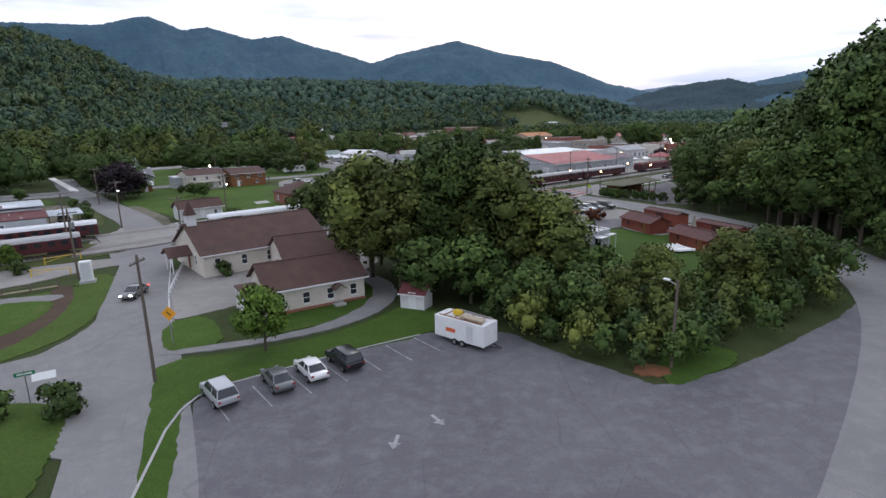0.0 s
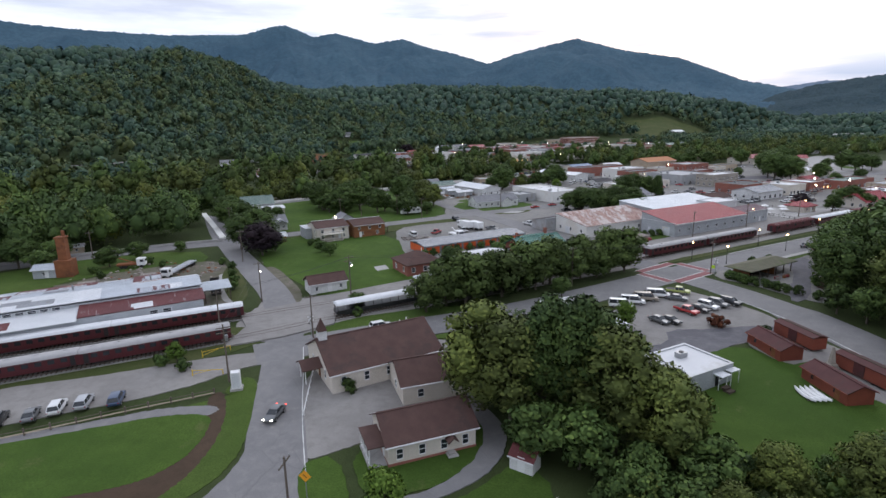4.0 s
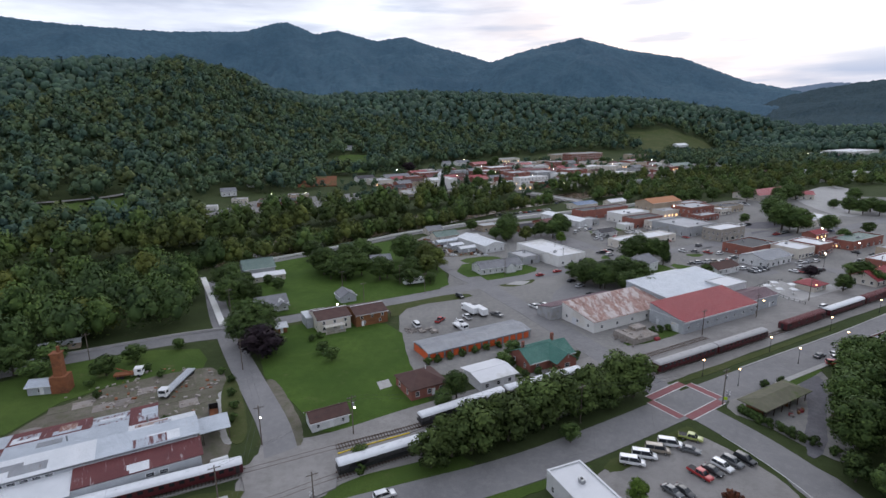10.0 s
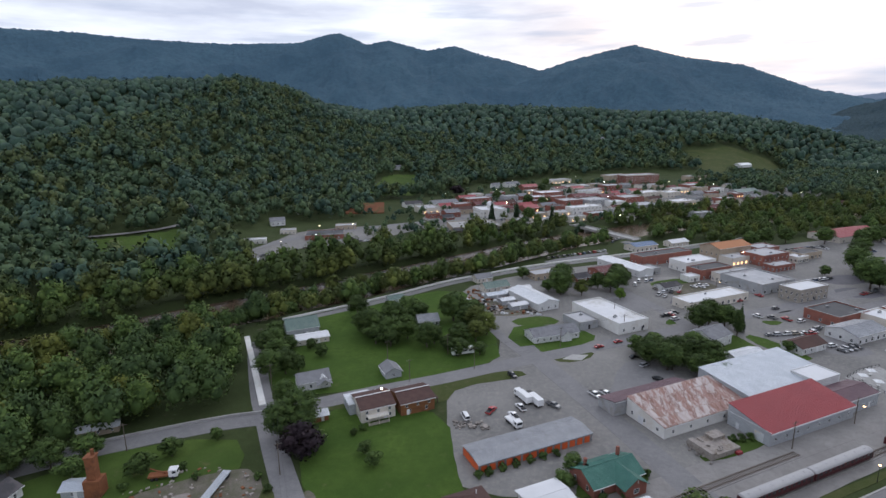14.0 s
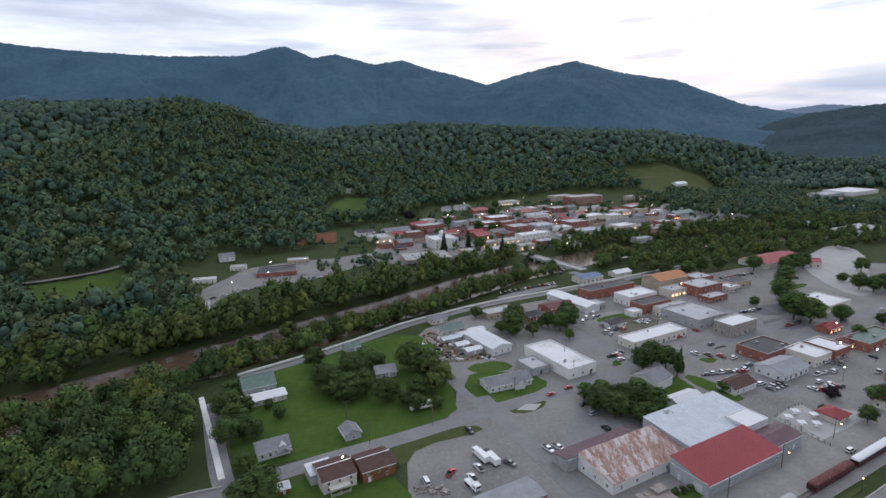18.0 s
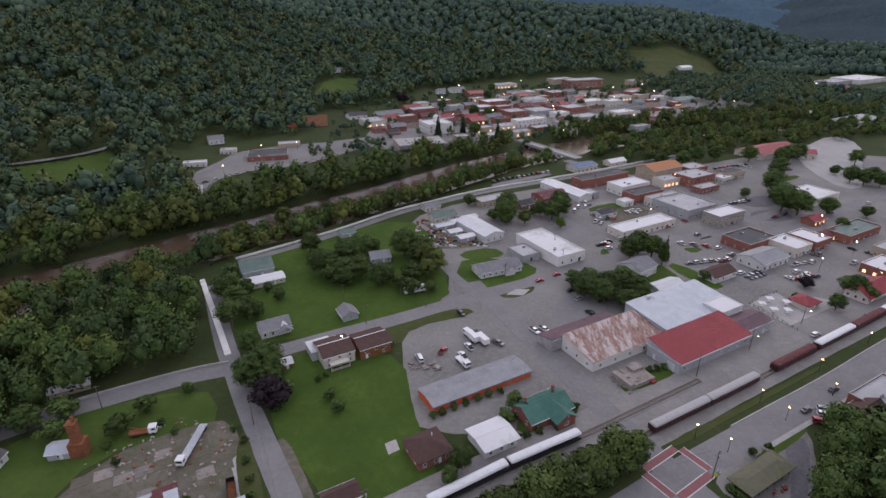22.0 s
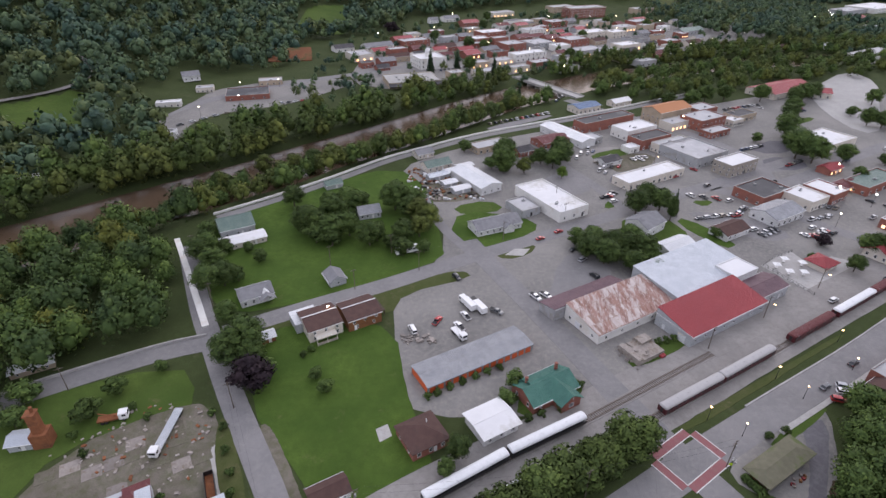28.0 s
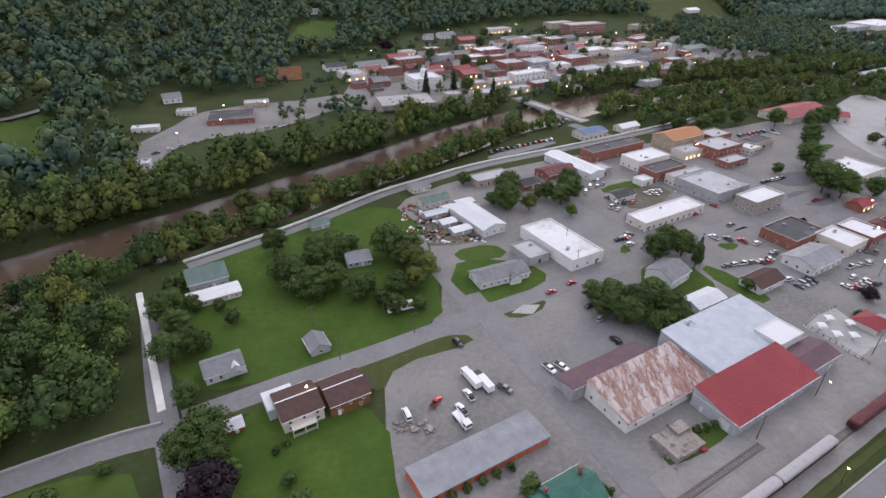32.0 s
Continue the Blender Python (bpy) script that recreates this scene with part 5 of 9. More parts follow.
def make_tree(kind, variant):
    H, R, z0, nm, nl, size, material, label, category = TREES[kind]
    rs = np.random.RandomState(100 + 7 * variant + sum(map(ord, kind)))
    t = thing(category if category == "shrub" else "tree", label, category, category + "s")
    if kind == "conifer":
        k = np.linspace(0, 1, nm)
        radii = R * (1 - 0.88 * k) * rs.uniform(0.85, 1.1, nm)
        centres = np.stack([rs.normal(0, 0.15, nm), rs.normal(0, 0.15, nm), z0 + 0.6 + k * (H - z0 - 0.8)], -1)
        flat = 0.7
    else:
        centres, radii = [], []
        for i in range(nm):
            k = (i + 0.5) / nm
            zz = z0 + (H - z0) * (0.14 + 0.74 * k)
            wide = R * math.sin(math.pi * min(0.16 + 0.78 * k, 1.0)) ** 0.7 * 0.68
            a = i * 2.4 + rs.uniform(-0.5, 0.5)
            rr = wide * rs.uniform(0.45, 1.15)
            centres.append((rr * math.cos(a), rr * math.sin(a), zz))
            radii.append(R * rs.uniform(0.22, 0.46))
        centres, radii, flat = np.array(centres), np.array(radii), 0.92
    tr = H * 0.018 + 0.05
    sp = [((0, 0, -0.3), (0.1, 0.05, z0 + (H - z0) * 0.35), tr, tr * 0.65), ((0.1, 0.05, z0 + (H - z0) * 0.35), (0, 0.1, H * 0.86), tr * 0.65, 0.05)]
    for i in range(0, len(radii), 2):
        c = centres[i]
        sp.append(((0.05, 0.05, max(z0 * 0.8, c[2] - 1.6 * radii[i])), tuple(c), tr * 0.4, 0.03))
    part("trunk", rods(*sp, seg=6), "bark", t)
    ob = new("crown", crown_mesh("crown", rs, centres, radii, nl, size, material, flat))
    ob.parent = t
    return t


def tree(kind, x, y, h=None, seed=0, z=0.0, wide=1.0):
    rs = random.Random(int(x * 13 + y * 7) + seed)
    v = rs.randrange(2)
    H = TREES[kind][0]
    s = (h or H) / H
    wide = (1.5 if y > 150 else 1.25) if kind in ("broad", "small", "hedge", "broad_olive", "plum") else wide
    m = pose(x, y, z, 0, 0, rs.uniform(0, 360)) @ Matrix.Diagonal((s * wide, s * wide, s, 1))
    if (kind, v) not in TREE_KIT:
        t = make_tree(kind, v)
        TREE_KIT[(kind, v)] = t
        t.matrix_basis = m
        return t
    o = copy_thing(TREE_KIT[(kind, v)], Matrix.Identity(4))
    o.matrix_basis = m
    return o


def woods(name, label, places, material, leaves=26, size=0.9, seed=0, parts=3, core=0.86):
    """Many trees that nobody could count: one object. places: x, y, z, height, radius."""
    rs = np.random.RandomState(seed)
    V, Q, N, o = [], [], [], 0
    for x, y, z, h, r in places:
        lift = rs.uniform(0.5, 0.62)
        k = (np.arange(parts) + 0.5) / parts
        th = k * 15.1 + rs.uniform(0, 6.3)
        wide = r * 0.52 * np.sqrt(1.02 - k) * rs.uniform(0.7, 1.2, parts)
        c = np.stack([wide * np.cos(th), wide * np.sin(th), h * (lift - 0.16 + 0.46 * k)], -1)
        rad = r * rs.uniform(0.42, 0.66, parts) * (1.12 - 0.42 * k)
        if parts < 4:
            c[:, :2] *= 0.7
            rad *= 1.35
        v0, q0 = masses(rs, c, rad, BALL2, core, 0.2, 1.15)
        v1, q1, n1 = leaf_quads(rs, leaves, c, rad, size * r / 4.5, 1.15, np.array([0, 0, h * 0.45]))
        V += [v0 + (x, y, z), v1 + (x, y, z)]
        N += [np.zeros_like(v0), n1]
        Q += [q0 + o, q1 + o + len(v0)]
        o += len(v0) + len(v1)
    me = np_mesh(name, np.concatenate(V), np.concatenate(Q), material, True, np.concatenate(N))
    return tagged(new(name, me), label, "woodland", kind="stuff")


# ---- railway ----
TRACK_S = soften([(-200, 32), (-140, 60), (-110, 72.5), (-78.9, 87), (-41, 104.4), (-24, 114.8), (4, 128.6), (62.8, 159.2), (90, 173.3), (118, 188.4), (172, 217.6), (260, 267), (340, 312)], 2, False)
TRACK_N = soften([(-200, 47), (-140, 74), (-110, 86), (-88, 97.5), (-45, 116.4), (-26, 125), (-7, 133), (16, 145.8), (41, 158), (64, 170.5), (90, 184.5)], 2, False)


def track(name, line, label):
    t = tagged(put_mesh(name, strip(line, 3.4, -0.3, 0.16), "gravel"), label, "railway", kind="structure")
    for s in (-0.75, 0.75):
        part("rail", strip(line, 0.09, 0.2, 0.38, s), "rail_steel", t)
    bm = bmesh.new()
    for x, y, a in along(line, 0.75):
        c, sn = math.cos(a), math.sin(a)
        vs = [bm.verts.new((x + c * p - sn * q, y + sn * p + c * q, z)) for z in (0.14, 0.23) for p, q in ((-0.12, -1.25), (0.12, -1.25), (0.12, 1.25), (-0.12, 1.25))]
        bm.faces.new(vs[4:])
        for i in range(4):
            bm.faces.new((vs[i], vs[(i + 1) % 4], vs[4 + (i + 1) % 4], vs[4 + i]))
    tagged(part("sleepers", bm, "wood_tie", t), kind="stuff")
    return t


track("railway_south", TRACK_S, "single railway track on gravel beside the street")
track("railway_north", TRACK_N, "railway siding on gravel beside the lawn")


def coach_bm(L, w=1.5, h0=1.05, h1=3.1):
    return round_off(boxes((-L / 2, L / 2, -w, w, h0, h1)), 0.06)


def coach_roof_bm(L, w=1.5, z=3.08, crown=0.75, n=8):
    bm = bmesh.new()
    pr = [(w * math.cos(math.pi * i / n) * 1.02, z + crown * math.sin(math.pi * i / n) ** 0.75) for i in range(n + 1)]
    rows = []
    for x, k in ((-L / 2, 0.9), (-L / 2 + 0.5, 1.0), (L / 2 - 0.5, 1.0), (L / 2, 0.9)):
        rows.append([bm.verts.new((x, y * k, z + (q - z) * k)) for y, q in pr])
    for r, s in zip(rows, rows[1:]):
        for i in range(n):
            bm.faces.new((r[i], s[i], s[i + 1], r[i + 1]))
    bm.faces.new(rows[0])
    bm.faces.new(rows[-1][::-1])
    bmesh.ops.recalc_face_normals(bm, faces=bm.faces)
    return bm


def make_coach(L, side, roof, label, open_car=False, windows=12):
    t = thing("railway_coach", label, "railway coach", "coaches of the parked trains")
    part("body", coach_bm(L, h1=1.9 if open_car else 3.1), side, t, smooth=False)
    r = part("roof", coach_roof_bm(L), roof, t, smooth=True)
    if open_car:
        for i in range(windows + 1):
            x = -L / 2 + 0.3 + i * (L - 0.6) / windows
            for s in (-1, 1):
                part("post", boxes((x - 0.06, x + 0.06, s * 1.42 - 0.05, s * 1.42 + 0.05, 1.85, 3.12)), side, t)
    else:
        me = cached("coach_window", lambda: boxes((-0.5, 0.5, -0.02, 0.02, -0.38, 0.38)), "window_glass")
        for i in range(windows):
            x = -L / 2 + 2.4 + i * (L - 4.8) / (windows - 1)
            for s in (-1, 1):
                share("window", me, t, pose(x, s * 1.505, 2.45))
        for s in (-1, 1):
            for e in (-1, 1):
                part("door", boxes((e * (L / 2 - 1.1) - 0.4, e * (L / 2 - 1.1) + 0.4, s * 1.51 - 0.02, s * 1.51 + 0.02, 1.15, 3.0)), "paint_black", t)
    for e in (-1, 1):
        b = part("bogie", boxes((e * L * 0.36 - 1.5, e * L * 0.36 + 1.5, -1.15, 1.15, 0.62, 0.95), bevel=0.05), "paint_black", t)
        for x in (-0.9, 0.9):
            part("wheel", rods(((e * L * 0.36 + x, -0.8, 0.82), (e * L * 0.36 + x, 0.8, 0.82), 0.44), seg=14), "rail_steel", b)
        part("coupler", boxes((e * (L / 2) - 0.15 + e * 0.25, e * (L / 2) + 0.15 + e * 0.25, -0.15, 0.15, 0.85, 1.15)), "rail_steel", t)
        part("end_door", boxes((e * (L / 2 + 0.012) - 0.015, e * (L / 2 + 0.012) + 0.015, -0.42, 0.42, 1.15, 3.0)), "paint_black", t)
    for i in range(6):
        x = -L / 2 + L * (i + 0.5) / 6
        part("roof_vent", boxes((x - 0.35, x + 0.35, -0.25, 0.25, 3.72, 3.92), bevel=0.04), roof, r)
    return t


def place_coach(kit, line, x_mid):
    """On the track, with its middle at that x."""
    i = min(range(len(line) - 1), key=lambda k: abs((line[k][0] + line[k + 1][0]) / 2 - x_mid))
    (x0, y0), (x1, y1) = line[i], line[i + 1]
    k = (x_mid - x0) / (x1 - x0)
    a = math.degrees(math.atan2(y1 - y0, x1 - x0))
    y = y0 + (y1 - y0) * k
    m = pose(x_mid, y, float(tilt(y)), 0, -math.degrees(math.atan(0.0159 * math.sin(math.radians(a)))) if y < 170 else 0, a)
    if kit.get("placed"):
        return copy_thing(kit, m)
    kit["placed"] = 1
    kit.matrix_basis = m
    return kit


coach_m = make_coach(26, "paint_maroon", "roof_coach_grey", "dark maroon railway coach with a pale grey roof on the track")
for xm in (-55, -78.5, -102, 74.5, 98):
    place_coach(coach_m, TRACK_S, xm)
coach_w = make_coach(26, "paint_maroon", "roof_coach_white", "dark maroon railway coach with a white roof on the track")
for xm in (-57, -80.5, -104):
    place_coach(coach_w, TRACK_N, xm)
for xm in (155, 200):
    place_coach(coach_w, TRACK_S, xm)
coach_k = make_coach(25.5, "paint_black", "roof_coach_white", "black open-sided railway coach with a white roof beside the lawn", True)
for xm in (4.5, 28):
    place_coach(coach_k, TRACK_N, xm)
for xm in (-12.5, 11):
    place_coach(coach_k, TRACK_S, xm)
coach_r = make_coach(25, "paint_maroon", "metal_oxide_red", "maroon baggage coach with a dull red roof on the track", windows=5)
for xm in (130, 178):
    place_coach(coach_r, TRACK_S, xm)

# ---- near buildings ----
W4 = (("f", 4, 0.9, 0.9, 1.4), ("b", 4, 0.9, 0.9, 1.4), ("l", 2, 0.9, 0.9, 1.4), ("r", 2, 0.9, 0.9, 1.4))
church = house("church", "cream church with a brown shingle roof beside gravel", -12.6, 91.0, 20, 14.5, 3.3, 3.6, "siding_cream", "roof_shingle_brown", rows=(("f", 5, 1.0, 0.9, 1.6), ("b", 4, 1.0, 0.9, 1.6), ("l", 2, 1.2, 0.8, 1.6), ("r", 2, 1.2, 0.8, 1.6)), doors=(("l", 0.0),), category="church", door_paint="timber_brown")
st = part("steeple", boxes((-9.9, -8.5, -0.7, 0.7, 6.0, 8.4)), "siding_white", church)
bm = bmesh.new()
bmesh.ops.create_cone(bm, cap_ends=True, segments=4, radius1=1.15, radius2=0.05, depth=2.2, matrix=pose(-9.2, 0, 9.5, 0, 0, 45))
part("spire", bm, "roof_shingle_brown", st)
part("porch_roof", gable_roof_bm(3.2, 4.0, 2.6, 1.0, 0.3), "roof_shingle_brown", church, m=pose(-11.6, 0, 0))
for s in (-1, 1):
    part("porch_post", boxes((-13.0, -12.85, s * 1.7 - 0.08, s * 1.7 + 0.08, 0, 2.7)), "paint_white", church)
for px, py in ((6.5, 2.5), (7.5, -1.0), (8.2, 3.2)):
    part("vent_pipe", rods(((px, py, 4.5), (px, py, 6.4), 0.14)), "paint_white", church)
wing = house("church_hall", "cream church hall wing with a brown shingle roof", -2.2, 82.0, 11.5, 9.0, 3.2, 2.3, "siding_cream", "roof_shingle_brown", rot=18, rows=(("f", 2, 0.9, 1.0, 1.4), ("b", 2, 0.9, 1.0, 1.4), ("r", 2, 0.9, 1.0, 1.4), ("l", 1, 0.9, 1.0, 1.4)), doors=(("r", -0.2),))
part("vent_pipe", rods(((2, -1, 4), (2, -1, 5.6), 0.16)), "paint_white", wing)
parish = house("parish_house", "cream parish house with a brown shingle roof on a lawn", -2.9, 66.6, 12.2, 8.2, 3.1, 2.3, "siding_cream", "roof_shingle_brown", rot=20, rows=(("f", 4, 0.8, 0.9, 1.5), ("b", 3, 0.8, 0.9, 1.5), ("l", 1, 0.9, 0.9, 1.4), ("r", 2, 0.9, 0.9, 1.4)), doors=(("l", 0.2),))
part("porch_roof", boxes((-8.6, -6.0, -3.6, 2.0, 2.7, 2.85)), "roof_shingle_brown", parish)
for yy in (-3.4, -1.6, 0.2, 1.8):
    part("porch_post", rods(((-8.4, yy, -0.1), (-8.4, yy, 2.75), 0.08)), "paint_white", parish)
part("porch_rail", rods(((-8.4, -3.4, 0.9), (-8.4, 1.8, 0.9), 0.05), ((-8.4, -3.4, 0.4), (-8.4, 1.8, 0.4), 0.04)), "paint_white", parish)
part("porch_floor", boxes((-8.6, -6.1, -3.6, 2.0, -0.1, 0.15)), "concrete", parish)
part("porch_hood", gable_roof_bm(1.6, 1.2, 2.2, 0.5, 0.15), "roof_shingle_brown", parish, m=pose(2.4, -4.6, 0, 0, 0, 90))
part("steps", boxes((1.7, 3.1, -5.4, -4.1, -0.1, 0.2), (1.9, 2.9, -5.0, -4.1, 0.2, 0.4)), "concrete", parish)
part("foundation", boxes((-6.15, 6.15, -4.15, 4.15, -0.2, 0.35)), "brick_wall", parish)
house("garden_shed", "small white shed with a dull red roof on grass", 10.2, 60.0, 3.2, 2.4, 1.9, 0.8, "siding_white", "metal_oxide_red", rot=-35, rows=(), doors=(("f", 0.0),), over=0.2, category="shed")
wb = flat_building("commercial_building", "long white flat-roofed building on gravel", 28.0, 102.4, 18.6, 8.2, 4.4, "siding_white", "roof_membrane", -67.7, (("f", 4, 0.9, 0.9, 1.3), ("b", 4, 0.9, 0.9, 1.3), ("r", 1, 1.4, 0.9, 1.5), ("l", 1, 1.4, 0.9, 1.5)), (("f", 0.35),), 1, seed=3, parapet=0.25)
part("awning", boxes((5.0, 7.4, -5.5, -4.1, 2.3, 2.42)), "metal_white", wb)
wlow = flat_building("bungalow", "low bungalow with grey walls and a white patched roof", 40.3, 82.8, 12.2, 9.5, 3.0, "siding_grey", "roof_membrane", 27, (("f", 2, 0.9, 1.0, 1.1), ("r", 2, 0.9, 1.0, 1.1), ("l", 2, 0.9, 1.0, 1.1), ("b", 2, 0.9, 1.0, 1.1)), (("f", 0.2),), 1, category="house", seed=5, parapet=0.15)
part("porch_roof", boxes((1.2, 3.4, -6.4, -4.75, 2.3, 2.45), (4.2, 6.4, -5.9, -4.75, 2.3, 2.45)), "metal_white", wlow)
for px in (1.3, 3.3, 4.3, 6.3):
    part("porch_post", rods(((px, -5.8, 0), (px, -5.8, 2.35), 0.06)), "paint_white", wlow)
part("stairs", boxes((1.6, 3.0, -7.6, -6.4, 0, 0.3), (1.6, 3.0, -6.8, -6.0, 0.3, 0.6)), "wood_tie", wlow)
for sx, sy, sw, sd, rr in ((61.6, 92.4, 8.8, 4.4, -84), (62.4, 77.4, 9.4, 4.4, -86)):
    house("cabin", "small red wooden cabin with a maroon roof on the lawn", sx, sy, sw, sd, 2.0, 1.0, "boards_red", "roof_maroon", rot=rr, rows=(("f", 2, 0.9, 0.7, 0.9), ("b", 2, 0.9, 0.7, 0.9)), doors=(("f", 0.3),), category="cabin", group="red cabins", trim="boards_red", door_paint="timber_brown", over=0.3)
for sx, sy, sw in ((68.6, 96.0, 9.4), (70.2, 81.3, 9.4)):
    b = thing("boxcar", "old maroon railway boxcar set down on grass", "boxcar", "boxcars", pose(sx, sy, 0, 0, 0, -81))
    part("body", round_off(boxes((-sw / 2, sw / 2, -1.5, 1.5, 0.4, 2.6)), 0.04), "boards_red", b)
    r = part("roof", gable_roof_bm(sw, 3.0, 2.6, 0.4, 0.15, 0.1), "roof_maroon", b)
    part("roof_walk", boxes((-sw / 2, sw / 2, -0.25, 0.25, 3.11, 3.17)), "wood_tie", r)
    for s in (-1, 1):
        part("sliding_door", boxes((-1.0, 1.0, s * 1.53 - 0.03, s * 1.53 + 0.03, 0.5, 2.5)), "roof_maroon", b)
    for x in (-sw * 0.33, sw * 0.33):
        part("bogie", boxes((x - 1, x + 1, -1.1, 1.1, 0, 0.4), bevel=0.05), "paint_black", b)
obelisk = thing("monument", "pale pointed stone monument on a stepped base", "monument", "", pose(67.0, 84.9, 0))
part("base", boxes((-1.0, 1.0, -1.0, 1.0, 0, 0.4), (-0.7, 0.7, -0.7, 0.7, 0.4, 0.9)), "stone_wall", obelisk)
bm = bmesh.new()
bmesh.ops.create_cone(bm, cap_ends=True, segments=4, radius1=0.62, radius2=0.2, depth=3.0, matrix=pose(0, 0, 2.4, 0, 0, 45))
part("shaft", bm, "stone_wall", obelisk)
for i in range(4):
    bx = thing("canoe", "white canoe lying on a rack in the grass", "canoe", "canoes on the lawn", pose(56.3 + i * 0.8, 75.6, 0.25, 0, 0, -87))
    bm = bmesh.new()
    rows = []
    for k in range(9):
        s = k / 8 * 2 - 1
        hw = 0.42 * (1 - s * s) + 0.02
        rows.append([bm.verts.new((s * 2.4, y * hw, z + 0.18 * s * s)) for y, z in ((-1, 0.0), (-0.75, 0.3), (0, 0.4), (0.75, 0.3), (1, 0.0))])
    for a, b2 in zip(rows, rows[1:]):
        for j in range(4):
            bm.faces.new((a[j], b2[j], b2[j + 1], a[j + 1]))
    part("hull", bm, "paint_white", bx, smooth=True)
    part("keel", boxes((-2.1, 2.1, -0.03, 0.03, 0.38, 0.44)), "galvanised", bx)
    for s in (-1.15, 1.15):
        part("rest", boxes((s - 0.05, s + 0.05, -0.4, 0.4, -0.25, 0.05)), "wood_tie", bx)

# ---- the long warehouse by the tracks ----
def slab_roof(w, y0, y1, z0, z1, thick=0.14):
    bm = bmesh.new()
    v = [bm.verts.new(p) for p in ((-w / 2, y0, z0), (w / 2, y0, z0), (w / 2, y1, z1), (-w / 2, y1, z1), (-w / 2, y0, z0 + thick), (w / 2, y0, z0 + thick), (w / 2, y1, z1 + thick), (-w / 2, y1, z1 + thick))]
    for q in ((3, 2, 1, 0), (4, 5, 6, 7), (0, 1, 5, 4), (1, 2, 6, 5), (2, 3, 7, 6), (3, 0, 4, 7)):
        bm.faces.new([v[i] for i in q])
    return bm


wx, wy = uv(-27, 143)
wh = thing("warehouse", "long warehouse with patched rusty and silver metal roofs", "warehouse", "", pose(wx, wy, 0, 0, 0, GRID))
part("wall", boxes((-34, 34, -15.5, 0, -0.3, 4.6), (-34, 26, 0, 15, -0.3, 4.4), (-34, 34, -8.5, -1, 4.6, 6.0)), "siding_grey", wh)
sections = [
    (-34, -14, -16, -8, 4.3, 5.1, "metal_oxide_red"), (-14, 10, -16.4, -8.4, 4.4, 5.2, "metal_white"), (10, 34.5, -15.2, -8.4, 4.7, 5.5, "metal_oxide_red"),
    (-34, -22, -8.4, -0.6, 6.3, 6.7, "metal_oxide_red"), (-22, -8, -8.4, -0.6, 6.3, 6.7, "metal_silver"), (-8, 14, -8.6, -0.6, 6.35, 6.8, "metal_white"), (14, 34.5, -8.6, -0.6, 6.3, 6.75, "metal_silver"),
    (-34, -18, -0.6, 7, 6.5, 5.9, "metal_oxide_red"), (-18, -12, -0.6, 7, 6.5, 5.9, "metal_silver"), (-12, -4, -0.6, 7, 6.45, 5.85, "metal_oxide_red"), (-4, 20, -0.6, 7, 6.5, 5.9, "metal_silver"), (20, 34.3, -0.6, 3, 6.4, 6.1, "metal_white"),
    (-34, -22, 7, 15.4, 5.85, 4.6, "metal_oxide_red"), (-22, -12, 7, 15.4, 5.85, 4.6, "metal_patched"), (-12, -4, 7, 15.4, 5.8, 4.55, "metal_silver"), (-4, 2, 7, 15.4, 5.85, 4.6, "metal_oxide_red"), (2, 12, 7, 15.4, 5.85, 4.6, "metal_oxide_red"), (12, 20, 7, 13, 5.8, 4.9, "metal_patched"), (20, 26.3, 3, 15.4, 5.9, 4.6, "metal_oxide_red"),
]
rw_ = random.Random(3)
sheets = ["metal_silver", "metal_silver", "metal_patched", "metal_oxide_red", "metal_white", "metal_grey", "metal_rusty"]
for x0, x1, y0, y1, z0, z1, mt in sections:
    part("roof_panel", slab_roof(x1 - x0, y0, y1, z0, z1), mt, wh, m=pose((x0 + x1) / 2, 0, 0))
    for _ in range(2):
        k0 = rw_.uniform(0.0, 0.5)
        k1 = k0 + rw_.uniform(0.25, 0.48)
        a, b = x0 + rw_.uniform(0.05, 0.5) * (x1 - x0), 0
        b = min(a + rw_.uniform(2.5, 7.0), x1 - 0.1)
        part("roof_sheet", slab_roof(b - a, y0 + (y1 - y0) * k0, y0 + (y1 - y0) * k1, z0 + (z1 - z0) * k0 + 0.03 + 0.02 * _, z0 + (z1 - z0) * k1 + 0.03 + 0.02 * _), rw_.choice(sheets), wh, m=pose((a + b) / 2, 0, 0))
for i in range(5):
    window(wh, -2.5 + i * 2.1, -8.5, 5.55, 1.6, 0.8, 0)
for i in range(2):
    window(wh, 24 + i * 2.6, -15.5, 3.6, 1.8, 1.0, 0)
part("lean_to", slab_roof(7, -4.2, 2.6, 3.4, 3.9), "metal_silver", wh, m=pose(38, 0, 0))
for px, py in ((35.2, -4), (41, -4), (41, 2.4)):
    part("post", boxes((px - 0.1, px + 0.1, py - 0.1, py + 0.1, 0, 3.5)), "wood_tie", wh)
for px in (-20, -6, 8, 24):
    part("roof_stack", rods(((px, 3, 5), (px, 3, 7.6), 0.2)), "galvanised", wh)
chim = thing("chimney_tower", "rusty square iron chimney tower in the yard", "tower", "", pose(-110.5, 154.5, 0, 0, 0, 10))
part("shaft", boxes((-2.2, 2.2, -2.0, 2.0, 0, 5.0), (-1.2, 1.2, -1.2, 1.2, 5.0, 11.5), bevel=0.1), "rusty_iron", chim)
part("cap", boxes((-1.4, 1.4, -1.4, 1.4, 11.5, 11.9)), "rusty_iron", chim)
part("stack", rods(((0.5, 0.3, 11.8), (0.5, 0.3, 13.6), 0.45), seg=10), "rusty_iron", chim)
